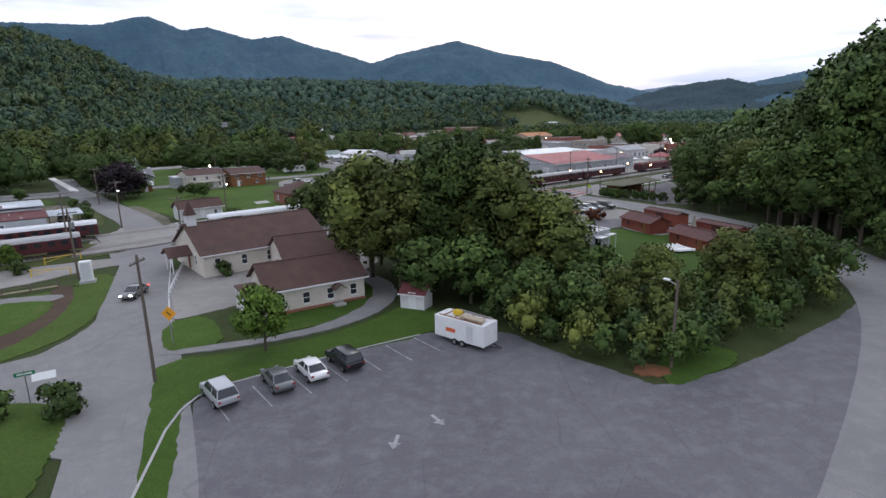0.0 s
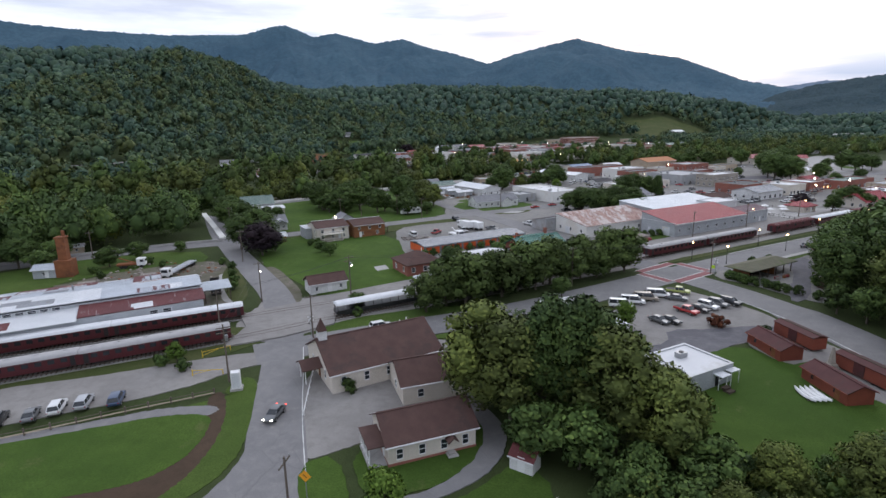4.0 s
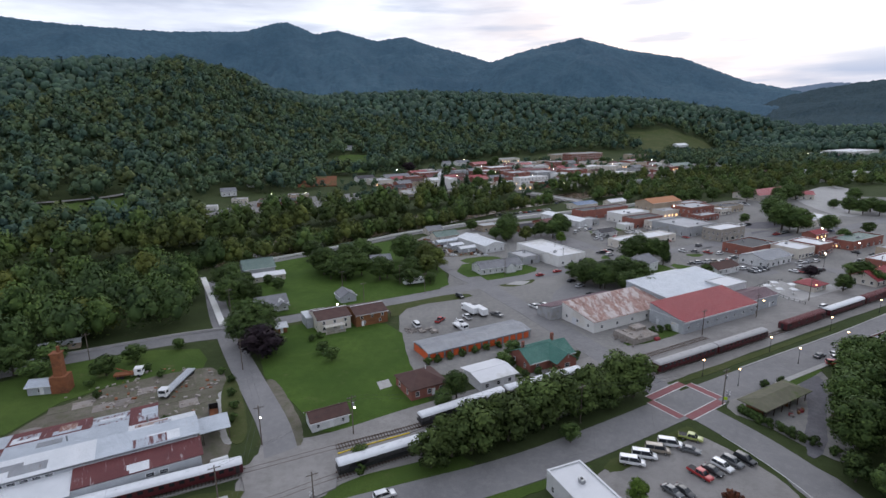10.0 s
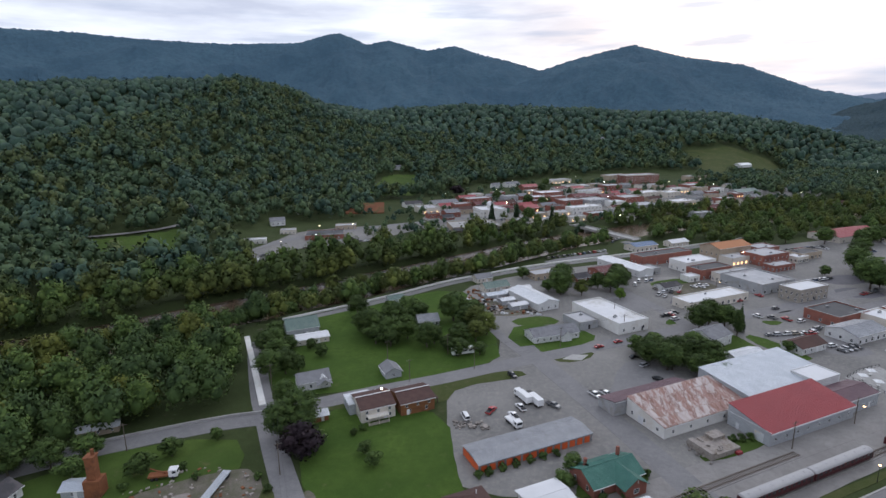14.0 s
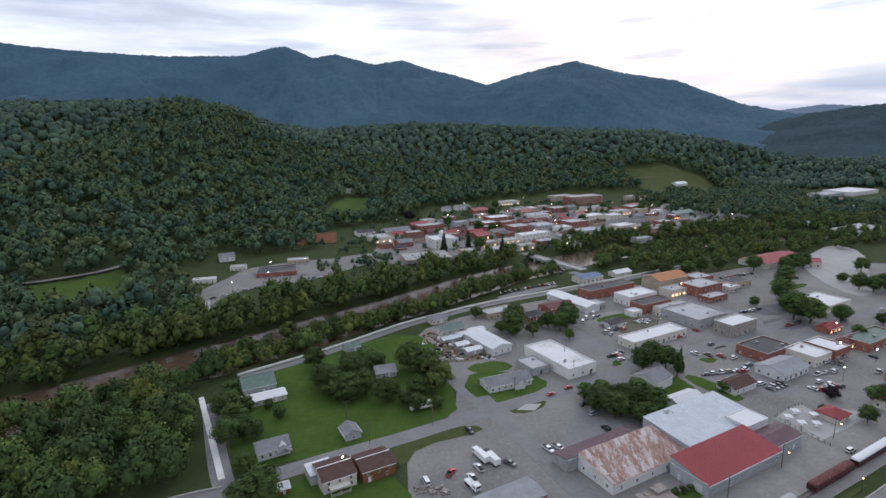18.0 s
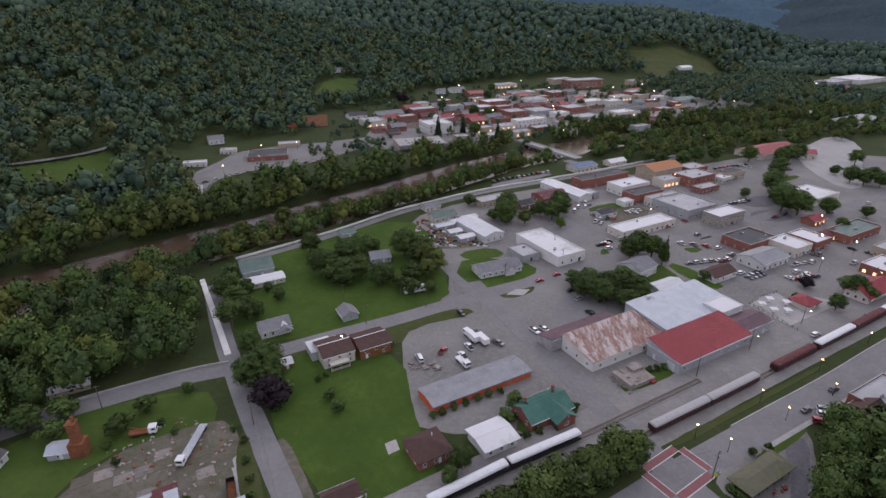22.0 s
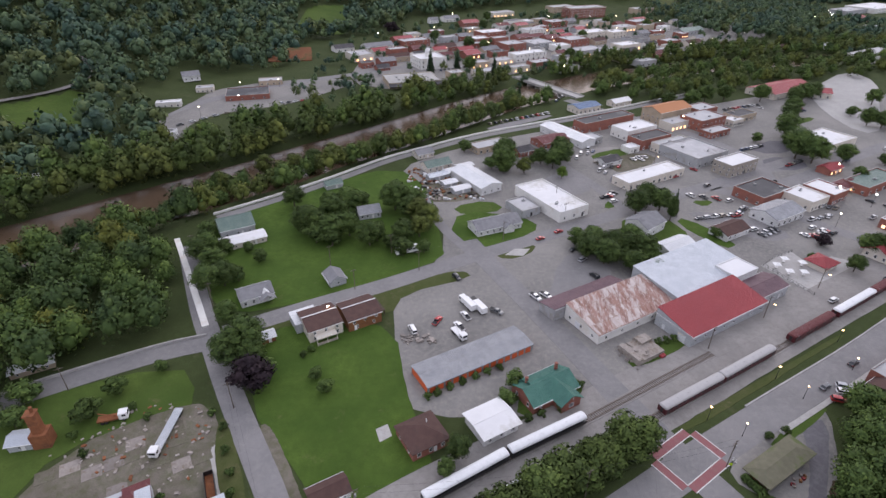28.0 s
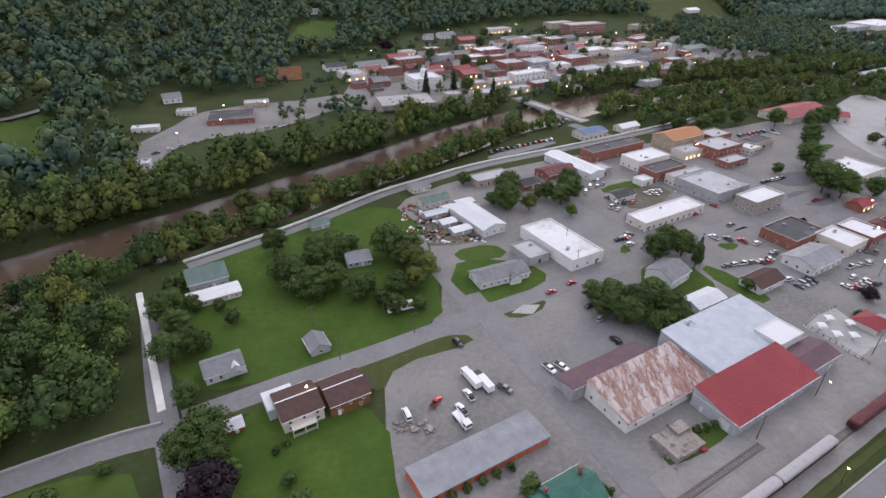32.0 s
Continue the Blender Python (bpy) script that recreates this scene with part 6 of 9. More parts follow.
house("yard_shed", "grey shed with a metal roof beside the rusty tower", -116, 154.5, 6, 5, 2.6, 1.0, "siding_grey", "metal_silver", rot=10, rows=(("f", 1, 0.9, 0.8, 0.9),), category="shed")
house("cottage", "white cottage with a dark roof on grass", -134.5, 148, 9.5, 7.5, 3.0, 2.2, "siding_white", "roof_shingle_dark", rot=GRID + 60, rows=(("f", 2, 0.9, 0.9, 1.3), ("b", 2, 0.9, 0.9, 1.3), ("l", 1, 0.9, 0.9, 1.3), ("r", 1, 0.9, 0.9, 1.3)))
house("riverside_shed", "low shed with a pale roof beside the river road", -131, 183.5, 12, 4, 2.2, 0.6, "tan_wall", "metal_white", rows=(("f", 3, 0.8, 0.8, 0.8),), doors=(), category="shed")

# ---- round the meadow ----
house("small_house", "small white house with a dark maroon roof on the lawn", -30.3, 135.9, 9.6, 5.6, 2.6, 1.5, "siding_white", "roof_shingle_brown", rows=(("f", 3, 0.8, 0.7, 1.0), ("b", 2, 0.8, 0.7, 1.0), ("r", 1, 0.8, 0.7, 1.0)), doors=(("f", 0.02),))
brown = house("brown_house", "house with a hipped brown roof and brick walls", -6.9, 152.6, 11.0, 10.5, 3.0, 2.8, "brick_wall", "roof_shingle_brown", hip=True, rows=(("f", 3, 0.9, 1.2, 1.4), ("l", 2, 0.9, 1.0, 1.4), ("r", 2, 0.9, 1.0, 1.4), ("b", 2, 0.9, 1.0, 1.4)))
part("vent_pipe", rods(((2, 1, 4), (2, 1, 6.2), 0.14)), "paint_white", brown)
house("pavilion", "white flat-topped pavilion beside the siding", 12.9, 156.6, 11.6, 9.8, 3.2, 0.7, "siding_white", "roof_membrane", rows=(("f", 3, 0.9, 1.2, 1.2), ("r", 2, 0.9, 1.0, 1.2)), over=0.7, category="building")
gh = house("green_roof_house", "brick house with a green metal roof of several gables", 30.6, 169.0, 17.0, 10.5, 3.0, 2.6, "brick_wall", "metal_green", rows=(("f", 3, 0.9, 1.0, 1.4), ("l", 2, 0.9, 1.0, 1.4), ("r", 2, 0.9, 1.0, 1.4)), chimney=(-5.5, 2.5, "brick_wall"))
part("front_wing", gable_bm(7.0, 7.0, 3.0, 2.2), "brick_wall", gh, m=pose(2.5, -5.6, 0, 0, 0, 90))
part("front_roof", gable_roof_bm(8.4, 7.6, 3.0, 2.4, 0.5), "metal_green", gh, m=pose(2.5, -4.8, 0, 0, 0, 90))
part("rear_roof", gable_roof_bm(9.0, 6.6, 4.3, 1.7, 0.4), "metal_green", gh, m=pose(-1.0, 0.8, 0))
part("gable_trim", boxes((2.45, 2.55, -9.6, -9.5, 4.2, 5.2)), "paint_white", gh)
window(gh, 2.5, -9.1, 1.7, 1.8, 1.4)
part("chimney", boxes((5.6, 6.4, 2.2, 3.0, 4, 7.2)), "brick_wall", gh)
stg = thing("storage_units", "long low storage units with orange doors and a grey roof", "storage building", "", pose(10.0, 183.3, 0, 0, 0, GRID))
part("wall", boxes((-20, 20, -5.4, 5.4, -0.3, 2.7)), "metal_grey", stg)
part("roof", gable_roof_bm(40, 10.8, 2.7, 0.7, 0.25, 0.12), "metal_grey", stg)
for i in range(14):
    part("roller_door", boxes((-19.3 + i * 2.8, -17.3 + i * 2.8, -5.45, -5.38, 0.05, 2.3)), "paint_orange", stg)
for s in (-1, 1):
    part("end_panel", boxes((s * 20.03 - 0.02, s * 20.03 + 0.02, -5.0, 5.0, 0.1, 2.6)), "paint_orange", stg)
part("fascia", boxes((-20.2, 20.2, -5.72, -5.62, 2.45, 2.75)), "metal_grey", stg)
fh = house("apartment_house", "two-storey cream house with a brown roof and a white lean-to", -42.6, 202.0, 12.0, 12.5, 4.7, 1.7, "cream_wall", "roof_shingle_brown", rows=(("f", 3, 3.0, 1.0, 1.2), ("f", 3, 0.8, 1.0, 1.3), ("l", 2, 3.0, 1.0, 1.2), ("l", 2, 0.8, 1.0, 1.3)), doors=(("f", 0.2),), over=0.35)
part("ridge_flashing", boxes((-6.35, 6.35, -0.2, 0.2, 6.68, 6.76)), "paint_white", fh)
part("porch", boxes((-4.2, 3.0, -9.0, -6.3, 2.6, 2.8), (-4.2, -4.0, -9.0, -8.8, -0.2, 2.6), (2.8, 3.0, -9.0, -8.8, -0.2, 2.6), (-0.7, -0.5, -9.0, -8.8, -0.2, 2.6)), "cream_wall", fh)
part("porch_wall", boxes((-4.0, 2.8, -8.9, -8.75, -0.2, 1.0)), "stone_wall", fh)
part("balcony_rail", rods(((-4.1, -8.9, 3.7), (2.9, -8.9, 3.7), 0.05), *[((-4.1 + i * 1.0, -8.9, 2.8), (-4.1 + i * 1.0, -8.9, 3.7), 0.04) for i in range(8)]), "paint_white", fh)
part("lean_to_roof", boxes((-8.6, 0.5, 6.5, 9.0, 3.9, 4.1), (-8.6, -6.4, 0.5, 6.5, 3.9, 4.1)), "metal_white", fh)
part("lean_to_wall", boxes((-8.4, 0.3, 6.3, 8.8, -0.2, 3.9), (-8.4, -6.1, 0.7, 6.3, -0.2, 3.9)), "siding_grey", fh)
tim = house("timber_house", "two-storey brown timber house with a shingled roof", -29.6, 207.4, 12.4, 12.0, 4.4, 1.6, "timber_brown", "roof_shingle_brown", rows=(("f", 3, 2.9, 1.0, 1.1), ("f", 2, 0.8, 1.0, 1.3), ("r", 2, 2.9, 1.0, 1.1)), doors=(("f", -0.3),), over=0.35)
part("ridge_flashing", boxes((-6.5, 6.5, -0.18, 0.18, 6.28, 6.36)), "paint_white", tim)
part("side_deck", boxes((6.2, 9.0, -3.0, 5.0, 2.0, 2.2), *[(8.6, 8.8, yy, yy + 0.2, -0.2, 2.0) for yy in (-2.9, 0.9, 4.7)]), "wood_tie", tim)
house("timber_shed", "small orange-brown timber shed under the trees", -60, 196, 5, 4, 2.3, 1.0, "timber_brown", "metal_white", rows=(), category="shed")
house("garage", "small grey garage on the lawn", -41.7, 231.5, 8.2, 6.6, 2.5, 1.9, "siding_grey", "roof_shingle_grey", rot=GRID + 90, rows=(("l", 1, 0.9, 0.8, 1.0),), category="garage")
hw = house("white_house", "white house with a pale grey roof beside the road", -70.3, 220.5, 12.0, 8.5, 3.4, 2.3, "siding_white", "roof_shingle_grey", rows=W4)
part("dormer", gable_bm(2.5, 2.6, 2.0, 1.1), "siding_white", hw, m=pose(3.4, -3.4, 1.9, 0, 0, 90))
part("rear_wing", gable_roof_bm(5, 5, 2.8, 1.6), "roof_shingle_grey", hw, m=pose(3.4, -4.6, 0, 0, 0, 90))
house("barn", "barn with a grey-green metal roof near the river wall", -93.5, 275.0, 15, 13, 4.0, 3.4, "siding_grey", "metal_greygreen", rows=(("f", 3, 0.9, 0.9, 1.0),), category="barn")
house("long_shed", "long low shed with a pale tan roof", -86.5, 262.6, 19, 7.5, 2.7, 0.9, "cream_wall", "roof_membrane", rows=(("f", 5, 0.8, 0.8, 0.9),), doors=(("f", 0.25),), category="shed")
house("blue_grey_house", "small house with a blue-grey metal roof among trees", -33, 288.5, 10.5, 9, 3.0, 2.2, "siding_grey", "metal_grey", rot=GRID - 10, rows=W4)
house("riverside_cabin", "cabin with a grey-green roof behind the river wall", -55, 322, 9, 6, 2.6, 1.6, "siding_grey", "metal_greygreen", rows=())
cv = house("long_house", "long white house with a grey roof and a front gable", 27.5, 274.0, 23, 10.5, 3.0, 2.4, "siding_white", "roof_shingle_grey", rot=22, rows=(("f", 7, 0.9, 0.9, 1.2), ("b", 5, 0.9, 0.9, 1.2), ("l", 2, 0.9, 0.9, 1.2), ("r", 2, 0.9, 0.9, 1.2)))
part("front_gable", gable_bm(3.5, 5, 3.0, 1.8), "siding_white", cv, m=pose(4, -5.6, 0, 0, 0, 90))
part("front_roof", gable_roof_bm(4.5, 5, 3.0, 1.9), "roof_shingle_grey", cv, m=pose(4, -5.0, 0, 0, 0, 90))
flat_building("white_hall", "large white flat-roofed hall", 58.6, 297.5, 18, 36, 5.2, "white_wall", "roof_membrane", GRID, (("f", 3, 1.2, 1.2, 1.4), ("r", 6, 2.6, 1.2, 1.0)), (("f", 0.3), ("r", 0.1)), 2, seed=4)
flat_building("annex", "low grey annex with a flat roof", 43.5, 291, 11, 14, 3.6, "grey_wall", "roof_flat_grey", GRID, (), (("f", 0),), 1, seed=6)
house("white_barn", "long white building with a pale metal roof", 22.8, 324.8, 30, 13, 4.2, 1.8, "siding_white", "metal_white", rot=GRID - 88, rows=(("r", 3, 0.9, 0.9, 1.2),), category="building")
for i, (jx, jy) in enumerate(((8, 322), (14, 314), (2, 332), (10, 338), (18, 345))):
    house("scrap_shed", "small pale metal shed in a cluttered yard", jx, jy, 8 + i % 3 * 2, 5, 2.6, 0.7, "siding_grey", ("metal_white", "roof_membrane", "metal_silver")[i % 3], rows=(), doors=(("f", 0.0),), category="shed", group="yard sheds")
house("pale_green_house", "cream house with a pale green roof by the river street", 1.6, 347, 16, 9, 3.2, 2.2, "cream_wall", "metal_greygreen", rows=W4)
house("cream_house", "small cream house by the river wall", -6, 366, 11, 8, 3.0, 2.0, "cream_wall", "roof_shingle_grey", rows=W4)
house("grey_house", "grey gabled house among dark trees", 97.9, 270.7, 14, 12, 4.6, 2.6, "siding_white", "roof_shingle_grey", rows=W4, rot=GRID + 8)
house("white_shed", "white shed with a curved pale roof", 105.0, 252.8, 16, 8, 2.6, 1.2, "siding_white", "metal_white", rows=(("f", 4, 0.8, 0.8, 0.9),), category="shed")

# ---- the red-roofed warehouses ----
def mono(name, label, u0, u1, v0, v1, zf, zb, wall, roof, rows=(), doors=()):
    """A building under one slope, in the street grid."""
    cx, cy = uv((u0 + u1) / 2, (v0 + v1) / 2)
    w, d = u1 - u0, v1 - v0
    t = thing(name, label, "warehouse", "", pose(cx, cy, 0, 0, 0, GRID))
    bm = bmesh.new()
    pr = [(-d / 2, -0.3), (d / 2, -0.3), (d / 2, zb), (-d / 2, zf)]
    a = [bm.verts.new((-w / 2, y, z)) for y, z in pr]
    b = [bm.verts.new((w / 2, y, z)) for y, z in pr]
    bm.faces.new(a[::-1])
    bm.faces.new(b)
    for i in range(4):
        j = (i + 1) % 4
        bm.faces.new((a[i], a[j], b[j], b[i]))
    part("wall", bm, wall, t)
    s = (zb - zf) / d
    part("roof", slab_roof(w + 0.6, -d / 2 - 0.4, d / 2 + 0.1, zf - 0.4 * s + 0.03, zb + 0.1 * s + 0.03, 0.15), roof, t)
    part("gutter", boxes((-w / 2, w / 2, -d / 2 - 0.55, -d / 2 - 0.41, zf - 0.3, zf - 0.12)), "paint_white", t)
    openings(t, w, d, rows)
    for side, k, dw, dh in doors:
        px, py = wall_spot(side, w, d, k)
        door(t, px, py, 0.05, dw, dh, SIDES[side], "metal_white")
    return t


rw = mono("red_warehouse", "grey warehouse with a large bright red metal roof", 162, 203, 126.4, 141.4, 4.6, 7.4, "siding_grey", "metal_red", (("f", 8, 1.6, 1.0, 1.0),), (("l", 0.25, 3.2, 3.2), ("l", -0.25, 1.1, 2.1)))
part("eaves_trim", boxes((-20.9, 20.9, -8.12, -7.98, 4.25, 4.62), (-20.95, -20.83, -7.9, 7.5, 4.9, 5.0)), "paint_white", rw)
part("end_sign", boxes((-20.56, -20.5, -4.5, -2.5, 2.2, 3.0)), "paint_yellow", rw)
rust = mono("rusty_warehouse", "old warehouse with a rusty pale metal roof", 136, 173.8, 143, 160, 4.0, 6.6, "white_wall", "metal_rusty", (("l", 3, 1.4, 1.0, 1.2), ("f", 5, 1.2, 1.0, 1.2)), (("l", -0.1, 2.4, 2.6),))
sheet = bpy.data.meshes.new("roof_sheet")
bm = slab_roof(1.22, -2.02, 2.02, -0.309, 0.309, 0.02)
bm.to_mesh(sheet)
bm.free()
sheet.materials.append(MATS["sheet_rusty"])
for i in range(31):
    for j in range(4):
        yy = -6.45 + j * 4.3
        share("roof_sheet", sheet, rust, pose(-18.35 + i * 1.223, yy, 5.3 + yy * 0.153 + 0.2 + 0.012 * ((i + j) % 2)))
mono("dark_leanto", "dark rusty lean-to behind the old warehouse", 131, 166, 160.3, 168.4, 5.4, 3.6, "grey_wall", "metal_plum")
mono("silver_warehouse", "large warehouse with a pale blue-grey metal roof", 174.2, 217.5, 141.8, 164.5, 6.0, 7.8, "siding_grey", "metal_silver", (("b", 4, 2.0, 1.2, 1.0),))
px_, py_ = uv(209.8, 144.2)
flat_building("white_annex", "white flat roof annex against the silver warehouse", px_, py_, 13.2, 9.6, 7.3, "siding_white", "roof_membrane", GRID, (), (), 0, seed=2, parapet=0.15)
px_, py_ = uv(211.8, 133.6)
house("plum_warehouse", "warehouse with a dull plum metal roof", px_, py_, 16.4, 10.6, 4.6, 1.3, "siding_grey", "metal_plum", rows=(("f", 3, 1.2, 1.0, 1.0),), doors=(("f", 0.2),), over=0.2, category="warehouse")
rub = thing("ruined_outbuilding", "collapsed concrete outbuilding beside the rusty warehouse", "ruin", "", pose(66.5, 186.0, 0, 0, 0, GRID))
part("slab", boxes((-6, 6, -4.5, 4.5, -0.2, 1.6), (-6, -4, -4.5, 4.5, 1.6, 2.3), (1, 6, 1, 4.5, 1.6, 2.6)), "rubble", rub)
rr_ = random.Random(5)
for i in range(26):
    a, b = rr_.uniform(-7.5, 7.5), rr_.uniform(-6, 6)
    s = rr_.uniform(0.25, 0.8)
    bm = boxes((-s, s, -s * 0.7, s * 0.7, -s * 0.3, s * 0.4))
    part("block", bm, "rubble", rub, m=pose(a, b, 0.25 + (1.5 if abs(a) < 5.5 and abs(b) < 4 else 0), rr_.uniform(-25, 25), rr_.uniform(-25, 25), rr_.uniform(0, 360)))
part("red_cover", boxes((3.5, 5.5, -5.8, -4.6, 0, 0.9), bevel=0.1), "metal_red", rub)

# ---- the town this side of the river ----
SHOP = (("f", 5, 0.4, 1.6, 1.8), ("b", 3, 0.9, 1.0, 1.2), ("r", 3, 0.9, 1.2, 1.4), ("l", 3, 0.9, 1.2, 1.4))
TWO = SHOP + (("f", 6, 3.9, 1.0, 1.5), ("r", 4, 3.9, 1.0, 1.5), ("l", 4, 3.9, 1.0, 1.5))
town = [
    ("shop_building", "long low shop with a white roof and a covered front", 120.5, 327.9, 44, 12, 4.2, "cream_wall", "roof_membrane", (("f", 10, 0.6, 1.8, 1.6), ("l", 2, 0.9, 1.2, 1.2)), 1),
    ("stone_building", "two-storey stone building with a white roof", 175, 339, 24, 12, 7.0, "stone_wall", "roof_membrane", TWO, 0),
    ("store_building", "wide store with a pale grey roof", 160, 361, 28, 28, 5.8, "grey_wall", "roof_flat_grey", SHOP, 2),
    ("store_building", "store with a black roof", 141, 384, 27, 12, 6.0, "brick_wall", "roof_flat_black", SHOP, 1),
    ("store_building", "narrow store with a pinkish grey roof", 152, 375, 27, 9, 5.2, "cream_wall", "roof_flat_grey", SHOP, 1),
    ("store_building", "store with a white roof", 137, 402, 27, 15, 6.4, "white_wall", "roof_membrane", SHOP, 3),
    ("store_building", "small white block building", 125, 372, 9, 7, 3.2, "white_wall", "roof_membrane", (("f", 2, 0.9, 1, 1),), 0),
    ("brick_building", "long red brick shop row with a dark roof", 122, 421, 46, 12, 6.5, "brick_wall", "roof_flat_black", SHOP, 2),
    ("brick_building", "two-storey red brick building with many windows", 193, 421, 26, 18, 7.2, "brick_wall", "roof_flat_grey", TWO, 2),
    ("shop_building", "low brick shop with a grey roof", 193, 401, 20, 9, 3.8, "brick_wall", "roof_flat_grey", SHOP, 1),
    ("shop_building", "small shop with a white roof", 217, 424, 12, 9, 3.8, "cream_wall", "roof_membrane", SHOP, 1),
    ("shop_building", "low building with a pale roof and lit windows", 172, 417.5, 20, 11, 5.0, "cream_wall", "roof_flat_grey", (("f", 5, 0.5, 1.8, 1.8, "shopfront_glow"), ("r", 2, 0.9, 1.2, 1.2)), 1),
    ("brick_building", "brick building with a dark brown roof", 172, 304, 24, 17, 5.0, "brick_wall", "roof_flat_black", SHOP, 2),
    ("shop_building", "shop with a weathered white roof", 190, 296, 15, 16, 5.0, "cream_wall", "roof_membrane", SHOP, 2),
    ("shop_building", "shop with a patched white roof", 205, 303, 14, 16, 5.4, "brick_wall", "roof_membrane", SHOP, 1),
    ("supermarket", "wide low building with a white and green roof", 256, 381, 34, 22, 4.8, "cream_wall", "roof_membrane", SHOP, 3),
    ("shop_building", "low tan building with a brown roof by the river street", 36, 378, 24, 11, 3.6, "tan_wall", "roof_flat_grey", SHOP, 0),
    ("shop_building", "small building with a grey roof in a yard", 104, 389, 12, 10, 3.8, "grey_wall", "roof_flat_grey", (("f", 2, 0.9, 1, 1),), 1),
    ("shop_building", "brown office building with parked cars", 205, 450, 20, 14, 5.0, "brick_wall", "roof_flat_grey", SHOP, 1),
    ("shop_building", "low building with a dark roof", 228, 436, 22, 12, 4.4, "tan_wall", "roof_flat_black", SHOP, 1),
    ("station_building", "station building with a grey roof by the street", 146, 170, 22, 14, 4.2, "brick_wall", "roof_flat_grey", SHOP, 2),
    ("restaurant", "restaurant with lit windows under a red front", 222, 268, 20, 14, 4.4, "brick_wall", "roof_membrane", (("f", 6, 0.5, 1.8, 1.8, "shopfront_glow"), ("l", 3, 0.5, 1.6, 1.6, "shopfront_glow")), 2),
    ("shop_building", "shop row with a grey roof", 247, 290, 30, 14, 5.0, "tan_wall", "roof_flat_grey", SHOP, 2),
    ("shop_building", "long brick shop with a grey-green roof", 240, 316, 34, 13, 4.6, "brick_wall", "metal_greygreen", SHOP, 1),
]
for i, (nm, lb, x, y, w, d, h, wl_, rf, rows, un) in enumerate(town):
    flat_building(nm, lb, x, y, w, d, h, wl_, rf, GRID, rows, (("f", 0.05),), un, seed=40 + i)
house("slim_building", "long building with a pale blue-white metal roof", 90.3, 396.7, 40, 12, 4.4, 1.4, "siding_white", "metal_white", rot=GRID - 88, rows=(("f", 6, 1, 1, 1),), category="building")
house("red_building", "low building with a dull red metal roof", 77, 386.6, 22, 13, 3.6, 1.6, "brick_wall", "metal_oxide_red", rows=SHOP, category="building")
house("brown_small_house", "brick house with a small dark roof", 56, 369, 11, 9, 3.0, 2.0, "brick_wall", "roof_shingle_dark", rows=W4)
house("orange_roof_building", "tall building with a broad orange roof and tan walls", 172.3, 436, 32, 17, 9.0, 2.6, "tan_wall", "paint_orange_roof", rows=TWO, over=0.6, category="building")
house("red_roof_building", "large building with bright red roofs", 300, 508, 56, 26, 4.6, 3.2, "cream_wall", "metal_red", rows=SHOP, category="building")
house("red_roof_wing", "wing with a bright red roof", 322, 498, 26, 16, 4.4, 2.4, "cream_wall", "metal_red", rot=GRID - 50, rows=SHOP, category="building")
house("metal_roof_shop", "shop with a grey sloping metal roof", 167, 281, 22, 14, 4.0, 2.0, "siding_white", "metal_grey", rows=SHOP, category="building")
house("maroon_roof_house", "low white house with a dark maroon roof", 135.6, 265.3, 16, 9.5, 3.0, 2.0, "siding_white", "roof_shingle_brown", rows=W4)
patch("pavement_patio", [(136, 237.5), (145, 244.2), (155.5, 249), (158, 233), (146, 215.5)], 0.034, "concrete", "pale paved patio beside the kiosk", "patio", 0)
for line in ([(136.9, 237.5), (145.3, 216.2)], [(136.9, 237.5), (145.1, 243.4), (155.5, 248.1)], [(125.3, 249.8), (130.8, 235.4)]):
    fn = thing("patio_fence", "low black iron fence round the patio", "fence", "patio fences")
    for (x0, y0), (x1, y1) in zip(line, line[1:]):
        for zz in (0.25, 1.05):
            part("rail", rods(((x0, y0, zz), (x1, y1, zz), 0.05), seg=6), "paint_black", fn, m=Matrix.Identity(4))
        n_ = int(math.hypot(x1 - x0, y1 - y0) / 2.2)
        for i in range(n_ + 1):
            x, y = x0 + (x1 - x0) * i / n_, y0 + (y1 - y0) * i / n_
            part("post", boxes((-0.07, 0.07, -0.07, 0.07, 0, 1.2)), "paint_black", fn, m=pose(x, y, 0))
for x, y in ((141, 235.2), (146.8, 239.6), (143.4, 230.2), (149.0, 229.4), (152.6, 236.4)):
    um = thing("patio_umbrella", "white square patio umbrella over a round table", "umbrella", "patio umbrellas", pose(x, y, 0.03, 0, 0, GRID + x))
    part("pole", rods(((0, 0, 0), (0, 0, 2.7), 0.03)), "galvanised", um)
    part("base_plate", rods(((0, 0, 0), (0, 0, 0.08), 0.3), seg=12), "paint_black", um)
    bm = bmesh.new()
    bmesh.ops.create_cone(bm, cap_ends=True, segments=4, radius1=2.1, radius2=0.05, depth=0.7, matrix=pose(0, 0, 2.55, 0, 0, 45))
    part("canopy", bm, "paint_white", um)
    part("tabletop", rods(((0, 0, 0.72), (0, 0, 0.76), 0.55), seg=14), "paint_white", um)
house("red_kiosk", "small kiosk with a bright red hipped roof", 160.8, 236.5, 9, 8, 2.6, 2.0, "cream_wall", "metal_red", hip=True, rows=(("f", 2, 0.9, 1, 1),), category="kiosk", over=0.8)
house("red_roof_depot", "depot with a red roof by the railway", 197, 246, 22, 10, 3.6, 2.8, "cream_wall", "metal_red", rows=SHOP, category="station", over=1.2)
house("blue_roof_building", "building with a blue metal roof", 118, 459, 22, 13, 4.2, 1.6, "cream_wall", "metal_blue", rows=SHOP, category="building")
